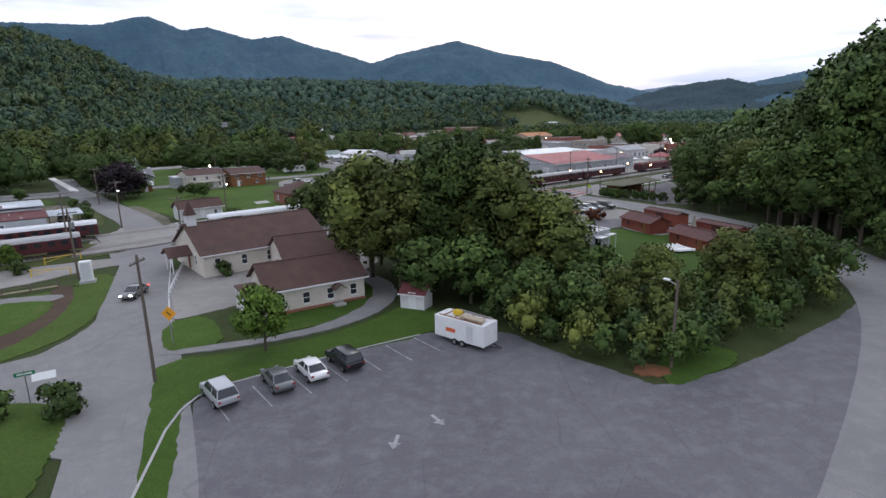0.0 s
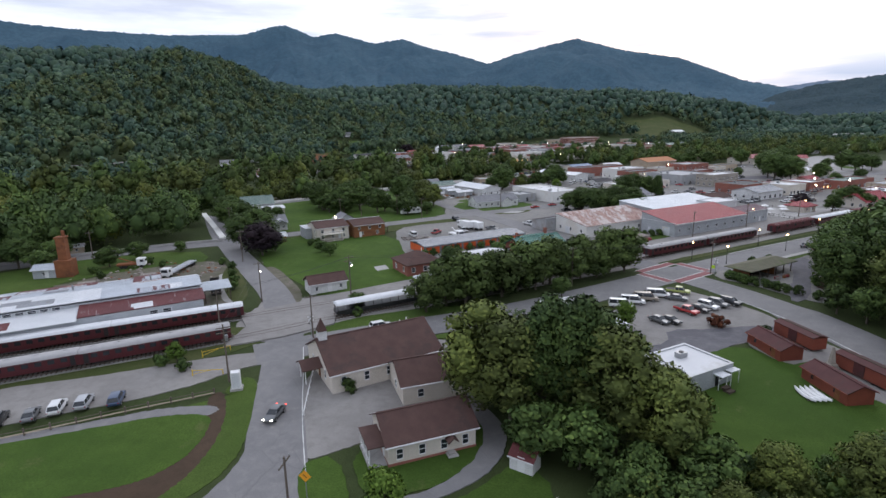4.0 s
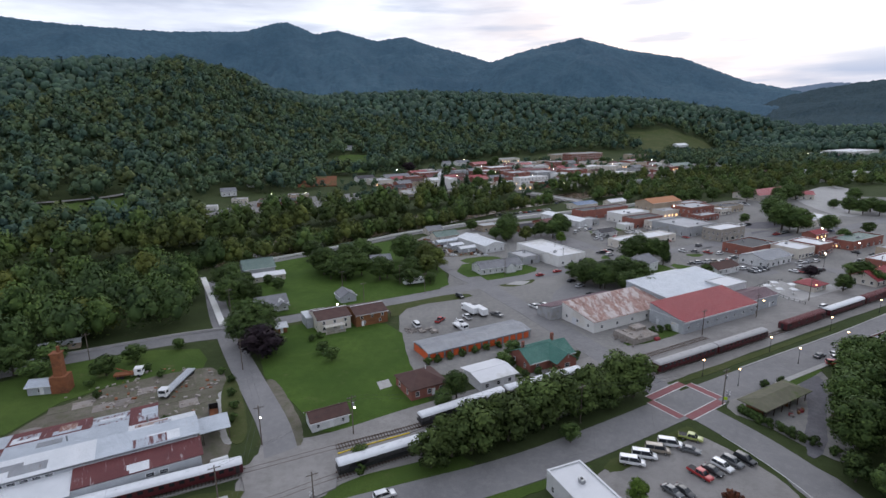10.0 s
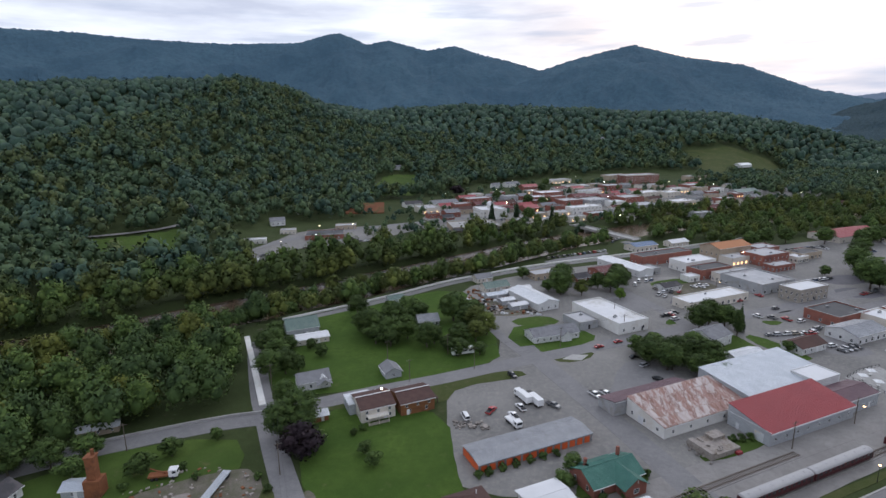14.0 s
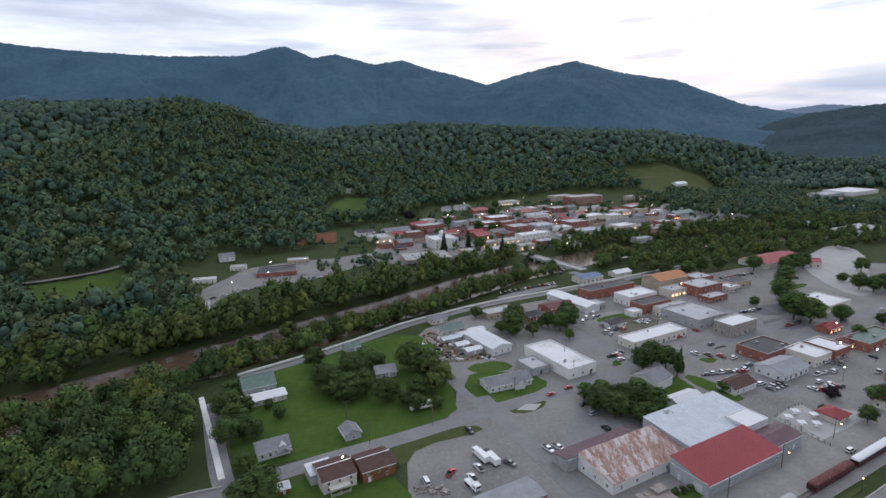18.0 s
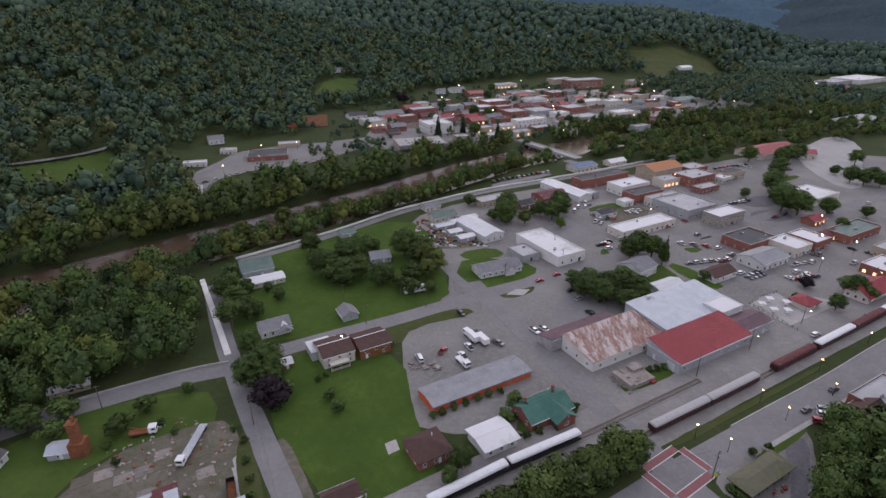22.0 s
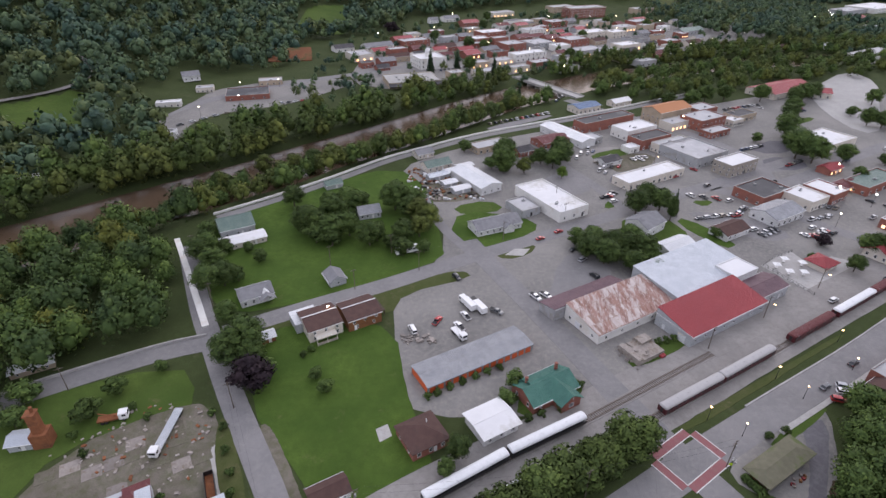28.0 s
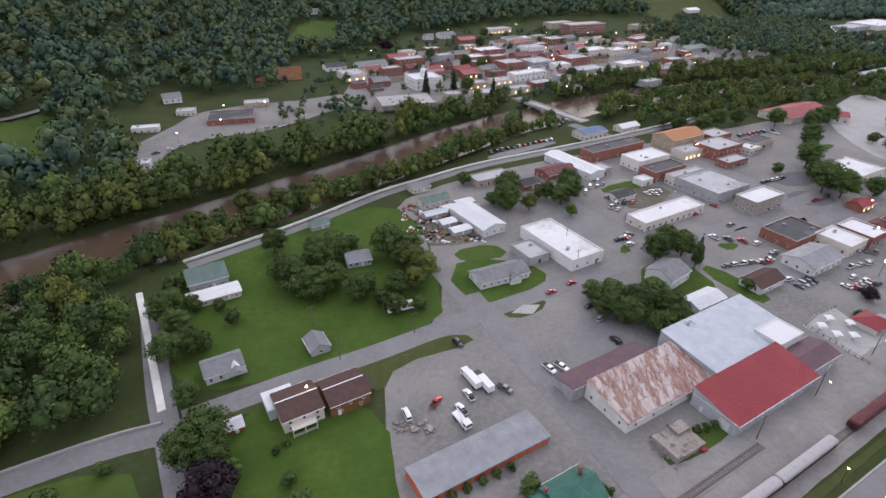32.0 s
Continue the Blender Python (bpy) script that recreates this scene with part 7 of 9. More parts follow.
house("pale_house", "small cream house with a pale roof", 150, 474, 18, 9, 3.4, 1.8, "cream_wall", "roof_membrane", rows=W4)
house("office_house", "small house with a dark roof in a parking lot", 105, 352, 13, 9, 2.8, 1.6, "siding_white", "roof_shingle_dark", rows=W4)
for i, (x, y) in enumerate(((230, 336), (262, 296), (279, 326), (222, 312))):
    house("red_awning_building", "small building with a red roof and lit windows", x, y, 13, 8, 3.2, 1.6, "brick_wall", "metal_red" if i % 2 == 0 else "metal_oxide_red", rows=(("f", 3, 0.6, 1.4, 1.4, "shopfront_glow"),), category="building")
house("brown_gable", "open hall with a steep brown roof by the street", 133.5, 163, 12, 10, 3.2, 3.4, "timber_brown", "roof_shingle_brown", rows=(("f", 2, 0.6, 1.5, 1.8),), category="building")
patch("pavement_depot_lane", [(102.6, 155.5), (111.6, 156), (99.5, 138), (87.5, 120.5), (81, 117), (85.5, 126), (92, 134), (98, 143.5)], 0.06, "asphalt_dark", "dark asphalt lane behind the shelter", "path", 1)
patch("ground_rock_garden", [(98, 136), (104.4, 137), (99, 127), (92.8, 125.5)], 0.07, "mulch", "mulched rock garden beside the lane", "garden bed", 1)
patch("lawn_shelter", [(89, 148.6), (112.7, 161.6), (113.1, 158.6), (91, 146)], 0.068, "grass", "grass strip between the street and the shelter", "verge", 1)
shelter = thing("shelter", "long low shelter with an olive shingle roof beside the crossing", "shelter", "", pose(87.2, 140.6, 0, 0, 0, 29))
part("roof", hip_roof_bm(20.4, 6.8, 2.8, 1.1, 0.4), "roof_moss", shelter)
part("wall", boxes((-9.2, 9.2, 1.8, 2.1, -0.6, 2.8), (-9.2, -8.9, -2.4, 1.8, -0.6, 2.8), (2.0, 2.2, -2.4, 1.8, -0.6, 2.8)), "timber_brown", shelter)
for px in (-9, -5.4, -1.8, 1.8, 5.4, 9):
    part("post", boxes((px - 0.1, px + 0.1, -3.1, -2.9, -0.6, 2.8)), "wood_tie", shelter)
part("skylight", boxes((2.6, 5.6, -3.4, -1.5, 3.1, 3.25)), "metal_silver", shelter, m=pose(0, 0, 0, 6, 0, 0))
for i in range(9):
    part("crate", boxes((-0.4, 0.4, -0.3, 0.3, 0, 0.6)), ("timber_brown", "metal_red", "rubble")[i % 3], shelter, m=pose(random.uniform(-4, 5), -4.2 - random.uniform(0, 1.5), 0, 0, 0, random.uniform(0, 90)))

# ---- the town centre across the river ----
rt = random.Random(12)
FAR_OFF.append(1)
centre = [
    (-72, 647, 22, 26, 6, "cream_wall", "roof_flat_grey"), (-57, 701, 34, 16, 5, "white_wall", "roof_shingle_grey"), (-16, 717, 34, 18, 7, "brick_wall", "roof_flat_grey"), (-30, 737, 24, 18, 6, "brick_wall", "metal_red"),
    (79, 769, 34, 22, 8, "brick_wall", "roof_membrane"), (60, 729, 22, 18, 7, "brick_wall", "roof_membrane"), (95, 692, 26, 22, 8, "brick_wall", "roof_flat_grey"), (127, 704, 30, 26, 7, "grey_wall", "roof_flat_grey"),
    (105, 643, 40, 14, 7, "white_wall", "roof_membrane"), (112, 606, 24, 14, 6, "brick_wall", "roof_flat_grey"), (45, 652, 18, 16, 6, "brick_wall", "metal_red"), (59, 859, 26, 18, 7, "brick_wall", "metal_red"),
    (137, 792, 30, 20, 7, "white_wall", "roof_flat_grey"), (210, 774, 36, 20, 7, "cream_wall", "roof_membrane"), (172, 720, 30, 24, 8, "brick_wall", "roof_flat_grey"), (174, 667, 36, 20, 6, "grey_wall", "roof_flat_grey"),
    (180, 858, 28, 22, 7, "brick_wall", "roof_flat_grey"), (239, 774, 24, 18, 7, "cream_wall", "roof_membrane"), (252, 733, 28, 20, 6, "grey_wall", "roof_flat_black"), (198, 663, 26, 16, 5, "white_wall", "roof_membrane"),
    (228, 696, 30, 18, 6, "cream_wall", "roof_membrane"), (345, 797, 40, 16, 6, "grey_wall", "metal_greygreen"), (287, 718, 22, 16, 6, "brick_wall", "roof_flat_grey"), (351, 985, 46, 20, 8, "tan_wall", "roof_flat_grey"),
    (35, 905, 24, 16, 6, "white_wall", "roof_shingle_grey"), (116, 955, 40, 18, 6, "cream_wall", "roof_flat_grey"), (219, 1000, 44, 22, 9, "tan_wall", "roof_flat_grey"), (634, 899, 60, 26, 6, "brick_wall", "metal_red"),
    (760, 1020, 90, 50, 7, "white_wall", "roof_membrane"), (690, 985, 60, 30, 6, "grey_wall", "roof_flat_grey"), (150, 745, 20, 16, 6, "brick_wall", "metal_oxide_red"), (20, 690, 22, 14, 6, "brick_wall", "roof_shingle_brown"),
    (75, 655, 18, 14, 6, "brick_wall", "roof_flat_black"), (150, 690, 20, 14, 6, "white_wall", "roof_membrane"), (115, 745, 22, 16, 7, "brick_wall", "metal_oxide_red"), (265, 820, 30, 18, 6, "cream_wall", "roof_flat_grey"),
    (300, 860, 34, 20, 7, "brick_wall", "roof_flat_grey"), (5, 760, 22, 14, 5, "white_wall", "roof_shingle_grey"), (220, 615, 22, 14, 5, "grey_wall", "roof_flat_grey"), (-95, 690, 22, 16, 5, "white_wall", "roof_shingle_dark"),
]
for i, (x, y, w, d, h, wl_, rf) in enumerate(centre):
    lit = ("shopfront_glow",) if i % 5 == 0 else ()
    rows = (("f", max(3, w // 6), 0.6, 2.0, 2.0, *lit),) + ((("f", max(3, w // 5), h - 2.4, 1.2, 1.6),) if h > 6 else ())
    words = {"brick_wall": "red brick", "white_wall": "white", "cream_wall": "cream", "grey_wall": "grey", "tan_wall": "tan"}[wl_]
    if rf.startswith("metal") or rf.startswith("roof_shingle"):
        house("town_building", f"{words} building with a {'red' if 'red' in rf else 'grey'} pitched roof in the centre", x, y, w, d, h * 0.8, 3.0, wl_, rf, rows=rows, category="building", group="town centre buildings", doors=())
    else:
        flat_building("town_building", f"{words} flat-roofed building with a {'white' if 'membrane' in rf else 'grey'} roof in the centre", x, y, w, d, h, wl_, rf, GRID, rows, (), 2, seed=i, group="town centre buildings")
FAR_OFF.pop()
flat_building("town_building", "long white building with a grey roof beyond the pale lot", 482, 642, 64, 26, 6, "white_wall", "roof_flat_grey", GRID, (("f", 9, 1.0, 2.0, 2.4), ("l", 3, 1.0, 1.4, 1.6)), (), 2, seed=77, group="town centre buildings")
for x, y, lb in ((420, 614, "small white house beyond the pale lot"), (398, 872, "pale house among trees beside the road"), (424, 846, "white house among trees beside the road"), (378, 842, "cream house among trees beside the road"), (360, 880, "grey house among trees beside the road"), (450, 835, "white house with a pale roof among trees")):
    house("suburban_house", lb, x, y, 15, 10, 3.6, 2.6, "siding_white" if "white" in lb else "cream_wall", "roof_shingle_grey", rows=(("f", 3, 1, 1.2, 1.4),), group="suburban houses", doors=())
boxes_used = [(420, 614, 9), (398, 872, 10), (424, 846, 10), (378, 842, 10), (360, 880, 10), (450, 835, 10)] + [(c[0], c[1], max(c[2], c[3]) * 0.5) for c in centre] + [(0, 612, 20), (-16, 545, 32), (244, 948, 36)]
FAR_OFF.append(1)
for i in range(400):
    x, y = rt.uniform(-70, 330), rt.uniform(560, 900)
    if not in_poly(x, y, [(-70, 560), (60, 540), (180, 600), (330, 700), (400, 800), (330, 900), (150, 880), (0, 800), (-70, 700)]):
        continue
    w, d, h = rt.uniform(12, 24), rt.uniform(9, 15), rt.uniform(4, 8)
    q = max(w, d) * 0.5
    if any(math.hypot(x - a, y - b) < q + r0 + 2 for a, b, r0 in boxes_used):
        continue
    boxes_used.append((x, y, q))
    wl_ = rt.choice(["brick_wall", "brick_wall", "cream_wall", "white_wall", "grey_wall", "tan_wall"])
    words = {"brick_wall": "red brick", "white_wall": "white", "cream_wall": "cream", "grey_wall": "grey", "tan_wall": "tan"}[wl_]
    if rt.random() < 0.5:
        house("town_building", f"{words} building with a pitched roof in the centre", x, y, w, d, h * 0.7, 2.6, wl_, rt.choice(["roof_shingle_grey", "roof_shingle_brown", "metal_oxide_red", "metal_red", "roof_shingle_dark"]), rows=(("f", 3, 0.9, 1.4, 1.6),), category="building", group="town centre buildings", doors=())
    else:
        flat_building("town_building", f"{words} flat-roofed shop in the centre", x, y, w, d, h, wl_, rt.choice(["roof_membrane", "roof_flat_grey", "roof_flat_grey", "roof_flat_black"]), GRID, (("f", 3, 0.9, 1.6, 1.8, *(("shopfront_glow",) if rt.random() < 0.25 else ())),), (), 1, seed=i, group="town centre buildings")
hotel = flat_building("hotel", "tall red brick hotel with rows of windows", 244, 948, 62, 26, 14, "brick_wall", "roof_flat_grey", GRID - 8, tuple(("f", 12, 1 + 3.3 * k, 1.6, 1.9) for k in range(4)) + tuple(("l", 5, 1 + 3.3 * k, 1.6, 1.9) for k in range(4)), (), 3, seed=9)
part("cornice", boxes((-31.4, 31.4, -13.4, -13.0, 13.4, 14.2), (-31.4, -31.0, -13, 13, 13.4, 14.2)), "cream_wall", hotel)
for k in range(3):
    part("belt_course", boxes((-31.15, 31.15, -13.15, -13.0, 3.5 + 3.3 * k, 3.8 + 3.3 * k)), "cream_wall", hotel)
court = flat_building("courthouse", "white courthouse with an arched front and a domed cupola", 0, 612, 28, 26, 9.5, "white_wall", "roof_membrane", GRID - 4, (("f", 5, 1.4, 1.4, 2.6), ("f", 5, 5.6, 1.4, 2.6), ("r", 5, 1.4, 1.4, 2.4), ("r", 5, 5.6, 1.4, 2.4), ("l", 5, 1.4, 1.4, 2.4), ("l", 5, 5.6, 1.4, 2.4)), (("f", 0),), 0, "courthouse", 3, 0.8)
cu = part("cupola", rods(((0, 0, 9.3), (0, 0, 14.2), 3.2), seg=8), "white_wall", court)
bm = bmesh.new()
bmesh.ops.create_uvsphere(bm, u_segments=16, v_segments=10, radius=3.3, matrix=Matrix.Translation((0, 0, 14.2)))
part("dome", bm, "roof_membrane", cu, smooth=True)
part("finial", rods(((0, 0, 17.2), (0, 0, 19.4), 0.35, 0.08)), "white_wall", cu)
part("pediment", gable_bm(12, 4, 9.5, 2.6), "white_wall", court, m=pose(0, -13.4, 0, 0, 0, 90) @ Matrix.Diagonal((0.3, 3, 1, 1)))
for px in (-4.5, -1.5, 1.5, 4.5):
    part("column", rods(((px, -14.6, 0), (px, -14.6, 9.4), 0.5, 0.42), seg=12), "white_wall", court)
mark = flat_building("market_building", "wide low building with roof units and a dark sloping front", -16, 545, 46, 34, 4.6, "tan_wall", "concrete", GRID - 14, (("f", 8, 0.8, 1.6, 1.6),), (), 6, seed=14)
part("front_roof", slab_roof(47, -22, -15, 2.8, 4.8), "roof_shingle_dark", mark)
for x, y, w, d, lb, wl_, rf in (
    (-150, 505, 34, 26, "wide shop with a dark open roof by the river", "brick_wall", "roof_flat_black"), (-178, 404, 16, 9, "white shop beside the river road", "siding_white", "roof_membrane"), (-203, 476, 18, 8, "white petrol station canopy", "white_wall", "roof_membrane"),
    (-141, 545, 20, 12, "brown shop with lit signs", "tan_wall", "roof_flat_grey"), (-225, 330, 18, 6, "long white trailer home by the water", "siding_white", "roof_membrane"), (-190, 520, 14, 10, "cream shop beside the road", "cream_wall", "roof_flat_grey")):
    flat_building("roadside_building", lb, x, y, w, d, 3.6, wl_, rf, GRID - 14, (("f", 4, 0.6, 1.4, 1.4), ("r", 2, 0.8, 1.2, 1.2)), (), 1, seed=int(-x))
for x, y, lb in ((-206, 610, "white gabled house at the foot of the wooded hill"), (-142, 1010, "small white house among trees on the slope"), (-160, 975, "small cream house among trees"), (-210, 545, "cream house with a dark roof by the road"), (480, 1108, "white farmhouse on a cleared slope"), (10, 885, "white house with a grey roof"), (250, 1290, "pale house far up the wooded slope"), (390, 1330, "pale house far up the wooded slope"), (330, 1180, "white house among far trees")):
    house("hillside_house", lb, x, y, 14 if x < 400 else 30, 9 if x < 400 else 16, 4.5, 3.0, "siding_white", "roof_shingle_grey" if x < 400 else "metal_white", rows=(("f", 3, 1, 1.2, 1.6), ("r", 2, 1, 1.2, 1.6)), z=float(height(x, y)) + 0.6, group="hillside houses")
bank = thing("earth_bank", "bare orange earth cutting behind the shops", "earth bank", "", pose(-143, 640, 0, 0, 0, 10))
part("slope", slab_roof(44, -6, 14, 0.0, 9.0, 1.0), "earth", bank)
bridge = thing("bridge", "concrete road bridge over the brown river", "bridge", "", pose(103, 530, 0, 0, 0, GRID + 92))
part("deck", boxes((-42, 42, -5, 5, -0.6, 0.5)), "concrete", bridge)
for s in (-1, 1):
    part("parapet", boxes((-42, 42, s * 4.8 - 0.2, s * 4.8 + 0.2, 0.5, 1.4)), "concrete", bridge)
for x in (-20, 0, 20):
    part("pier", boxes((x - 0.8, x + 0.8, -4, 4, -6, -0.6), bevel=0.1), "concrete", bridge)

rq = random.Random(55)
for i in range(12):
    x, y = rq.uniform(330, 640), rq.uniform(650, 860)
    q = 9
    if any(math.hypot(x - a, y - b) < q + r0 + 4 for a, b, r0 in boxes_used) or float(river_gap(np.array(x), np.array(y))[0]) < 30:
        continue
    boxes_used.append((x, y, 12))
    house("suburban_house", "pale house among the trees beyond the river", x, y, rq.uniform(12, 22), 10, 4.0, 2.6, rq.choice(["siding_white", "cream_wall", "brick_wall"]), rq.choice(["roof_shingle_grey", "metal_white", "roof_shingle_brown"]), rows=(("f", 3, 1, 1.2, 1.4),), group="suburban houses", doors=())
FAR_OFF.clear()
# ---- river walls ----
def low_wall(name, line, h, t, label, material="concrete"):
    return tagged(put_mesh(name, strip(line, t, -0.3, h), material), label, "wall", kind="structure")


low_wall("wall_river", [(x - 2.9, y + 3.3) for x, y in R7], 1.0, 0.9, "long low white concrete wall along the river", "white_wall")
low_wall("wall_river_road", [(x - 1.8, y + 4.0) for x, y in R6[1:]], 0.9, 0.5, "low pale concrete wall along the river road", "concrete")
low_wall("wall_bridge", soften([(-83.5, 203.5), (-98.5, 231.5), (-117.5, 266.5)], 1, False), 0.55, 2.4, "broad white concrete kerb beside the road", "white_wall")

# ---- crossing, lane marks ----
cr = thing("crosswalks", "rectangle of red brick crosswalks with white edges at the crossing", "crosswalk", "", pose(65.0, 143.9, 0, 0.911, 0, 0) @ pose(0, 0, 0, 0, 0, 32.5))
for hx_, hy_, turn in ((7.35, 4.7, 0), (4.7, 7.35, 90), (7.35, 4.7, 180), (4.7, 7.35, 270)):
    m = pose(0, 0, 0, 0, 0, turn)
    c = part("brick_band", boxes((-hx_, hx_, hy_, hy_ + 2.3, 0.0, 0.085)), "red_brick_paving", cr, m=m)
    part("white_edge", boxes((-hx_, hx_, hy_ + 2.3, hy_ + 2.55, 0.0, 0.09)), "road_paint", c)
    part("white_edge", boxes((-hx_, hx_, hy_ - 0.25, hy_, 0.0, 0.09)), "road_paint", c)


def marking(name, line, shift, z, paint="road_paint", width=0.14, label="painted road line"):
    return tagged(put_mesh(name, strip(line, width, 0.0, z, shift), paint), label, "road marking", kind="structure")


marking("trim_line_main", [p for p in R1 if 57 < p[1] < 100], 3.7, 0.075, label="white edge line along the road")
marking("trim_line_cross", [p for p in R3 if 85 < p[1] < 132], -4.6, 0.082, "road_paint", 0.16, "white edge line along the street")
tagged(put_mesh("trim_kerb_yellow", strip(soften([(-31, 118.2), (-25, 123.0), (-9, 130.4)], 1, False), 0.4, 0.0, 0.2), "yellow_paint"), "yellow painted platform edge beside the siding", "kerb", kind="structure")
tagged(put_mesh("trim_kerb_street", strip(R4[len(R4) // 2 + 3 :], 1.6, 0.0, 0.16, -5.9), "concrete"), "pale concrete sidewalk along the street", "pavement", kind="structure")
tagged(put_mesh("trim_kerb_platform", strip(R4[len(R4) // 2 + 3 :], 0.5, 0.0, 0.2, 5.3), "concrete"), "concrete kerb along the street", "kerb", kind="structure")
tagged(put_mesh("trim_kerb_lot", strip(soften([(-12.4, 28), (-12.6, 42.5), (-6, 45.2), (0.6, 48.0), (9, 50.7)], 2, False), 0.2, 0.0, 0.12), "concrete"), "worn concrete kerb of the parking lot", "kerb", kind="structure")
bm = bmesh.new()
for i in range(7):
    x, y = -8.1 + i * 3.05, 37.4 + i * 1.45
    c, s = math.cos(radians(116)), math.sin(radians(116))
    vs = [bm.verts.new((x + c * p - s * q, y + s * p + c * q, 0.056)) for p, q in ((0, -0.06), (4.6, -0.06), (4.6, 0.06), (0, 0.06))]
    bm.faces.new(vs)
for i in range(7):
    x, y = 40 + i * 2.9, 14 + i * 2.2
    c, s = math.cos(radians(-55)), math.sin(radians(-55))
    vs = [bm.verts.new((x + c * p - s * q, y + s * p + c * q, 0.072)) for p, q in ((0, -0.06), (4.8, -0.06), (4.8, 0.06), (0, 0.06))]
    bm.faces.new(vs)
tagged(put_mesh("trim_bay_lines", bm, "faded_paint"), "faded white parking bay lines on asphalt", "road marking", kind="structure")
for ax, ay, ar in ((3.9, 31.5, 160), (7.4, 33.6, 200)):
    bm = prism([(-0.14, -0.9), (0.14, -0.9), (0.14, 0.1), (0.5, 0.1), (0, 0.9), (-0.5, 0.1), (-0.14, 0.1)], 0.0, 0.058)
    o = put_mesh("trim_arrow", bm, "faded_paint")
    o.matrix_basis = pose(ax, ay, 0.012, 0, 0, ar)
    tagged(o, "faded white painted arrow on asphalt", "road marking", kind="structure")

# ---- vehicles ----
for kind, col, x, y, r in (("suv", "silver", -9.4, 41.2, 118), ("sedan", "grey", -4.9, 42.6, 112), ("sedan", "white", -2.1, 43.9, 112), ("suv", "black", 0.9, 45.3, 115)):
    car(kind, col, x, y, r, "in a parking bay")
for kind, col, x, y, r in (("suv", "black", -67.4, 73.6, 111), ("sedan", "grey", -63.3, 74.8, 113), ("suv", "white", -60.6, 76.8, 110), ("suv", "silver", -57.3, 78.2, 107), ("suv", "blue", -52.6, 79.0, 108)):
    car(kind, col, x, y, r, "on gravel by a fence")
car("suv", "white", -13, 107.5, 25, "on the main street")
car("sedan", "grey", -25.6, 73.5, -100, "with lit headlights on the road", True)
for i, (x, y) in enumerate(((41.3, 117.0), (44.8, 119.2), (48.6, 121.2), (52.4, 123.4))):
    car("van", "white" if i != 2 else "tan", x, y, -16, "parked on gravel")
car("pickup", "green", 58.3, 125.8, -28, "on dry grass")
for kind, col, x, y, r in (("pickup", "red", 54.4, 112.6, -58), ("sedan", "black", 57.6, 113.6, -58), ("suv", "white", 60.4, 115.0, -58), ("suv", "grey", 63.4, 116.4, -58), ("suv", "black", 66.6, 117.2, -58), ("sedan", "grey", 46.2, 107.4, -60), ("sedan", "black", 48.6, 107.2, -60), ("sedan", "grey", 56, 121, -30)):
    car(kind, col, x, y, r, "parked on gravel")
for kind, col, x, y, r in (("van", "white", -10.2, 199.2, 110), ("pickup", "red", -1.4, 203.8, 60), ("pickup", "white", 6.3, 200.6, 120), ("pickup", "white", 9.0, 206.4, 115), ("pickup", "grey", 20.6, 208.8, -40), ("suv", "black", 7.2, 231.5, -60), ("pickup", "white", 36.6, 217.4, -58), ("pickup", "white", 40.8, 218.2, -50), ("sedan", "red", 47, 262, 28)):
    car(kind, col, x, y, r, "in a gravel yard")
for kind, col, x, y, r in (("sedan", "grey", 118, 168, 28), ("suv", "red", 118.8, 162.5, -20), ("suv", "white", 122.4, 165.4, -20), ("suv", "silver", 123.8, 167.8, -20), ("sedan", "black", 134, 178, 28)):
    car(kind, col, x, y, r, "by the station street")
rp = random.Random(31)
cols = ["white", "white", "silver", "grey", "black", "red", "blue", "tan", "white"]
rowsp = [((96, 350), (112, 361), 4, 118), ((120, 356), (132, 361), 3, 118), ((146, 280), (156, 290), 3, 20), ((180, 276), (196, 281), 3, 30), ((132, 306), (150, 300), 3, 118), ((40, 425), (90, 452), 12, 110), ((126, 279), (152, 284), 6, 20), ((128, 266), (152, 268), 4, 20), ((149, 262), (160, 268), 4, -60), ((90, 304), (96, 310), 3, 0), ((95, 366), (103, 372), 2, 60), ((195, 370), (214, 378), 5, 30), ((210, 344), (224, 352), 4, 30), ((196, 292), (204, 288), 3, 40), ((60, 240), (70, 262), 3, 40), ((10, 590), (50, 612), 10, 100), ((20, 575), (60, 598), 9, 100), ((240, 700), (300, 740), 8, 60), ((620, 930), (700, 1010), 4, 60), ((225, 455), (262, 470), 8, 100), ((286, 450), (296, 478), 6, 20), ((176, 270), (186, 262), 3, 30), ((100, 480), (112, 500), 3, 60), ((30, 630), (60, 640), 4, 30), ((-180, 425), (-150, 460), 5, 40), ((-120, 480), (-100, 490), 4, 60), ((250, 395), (275, 410), 5, 60), ((98, 344), (112, 346), 3, 60)]
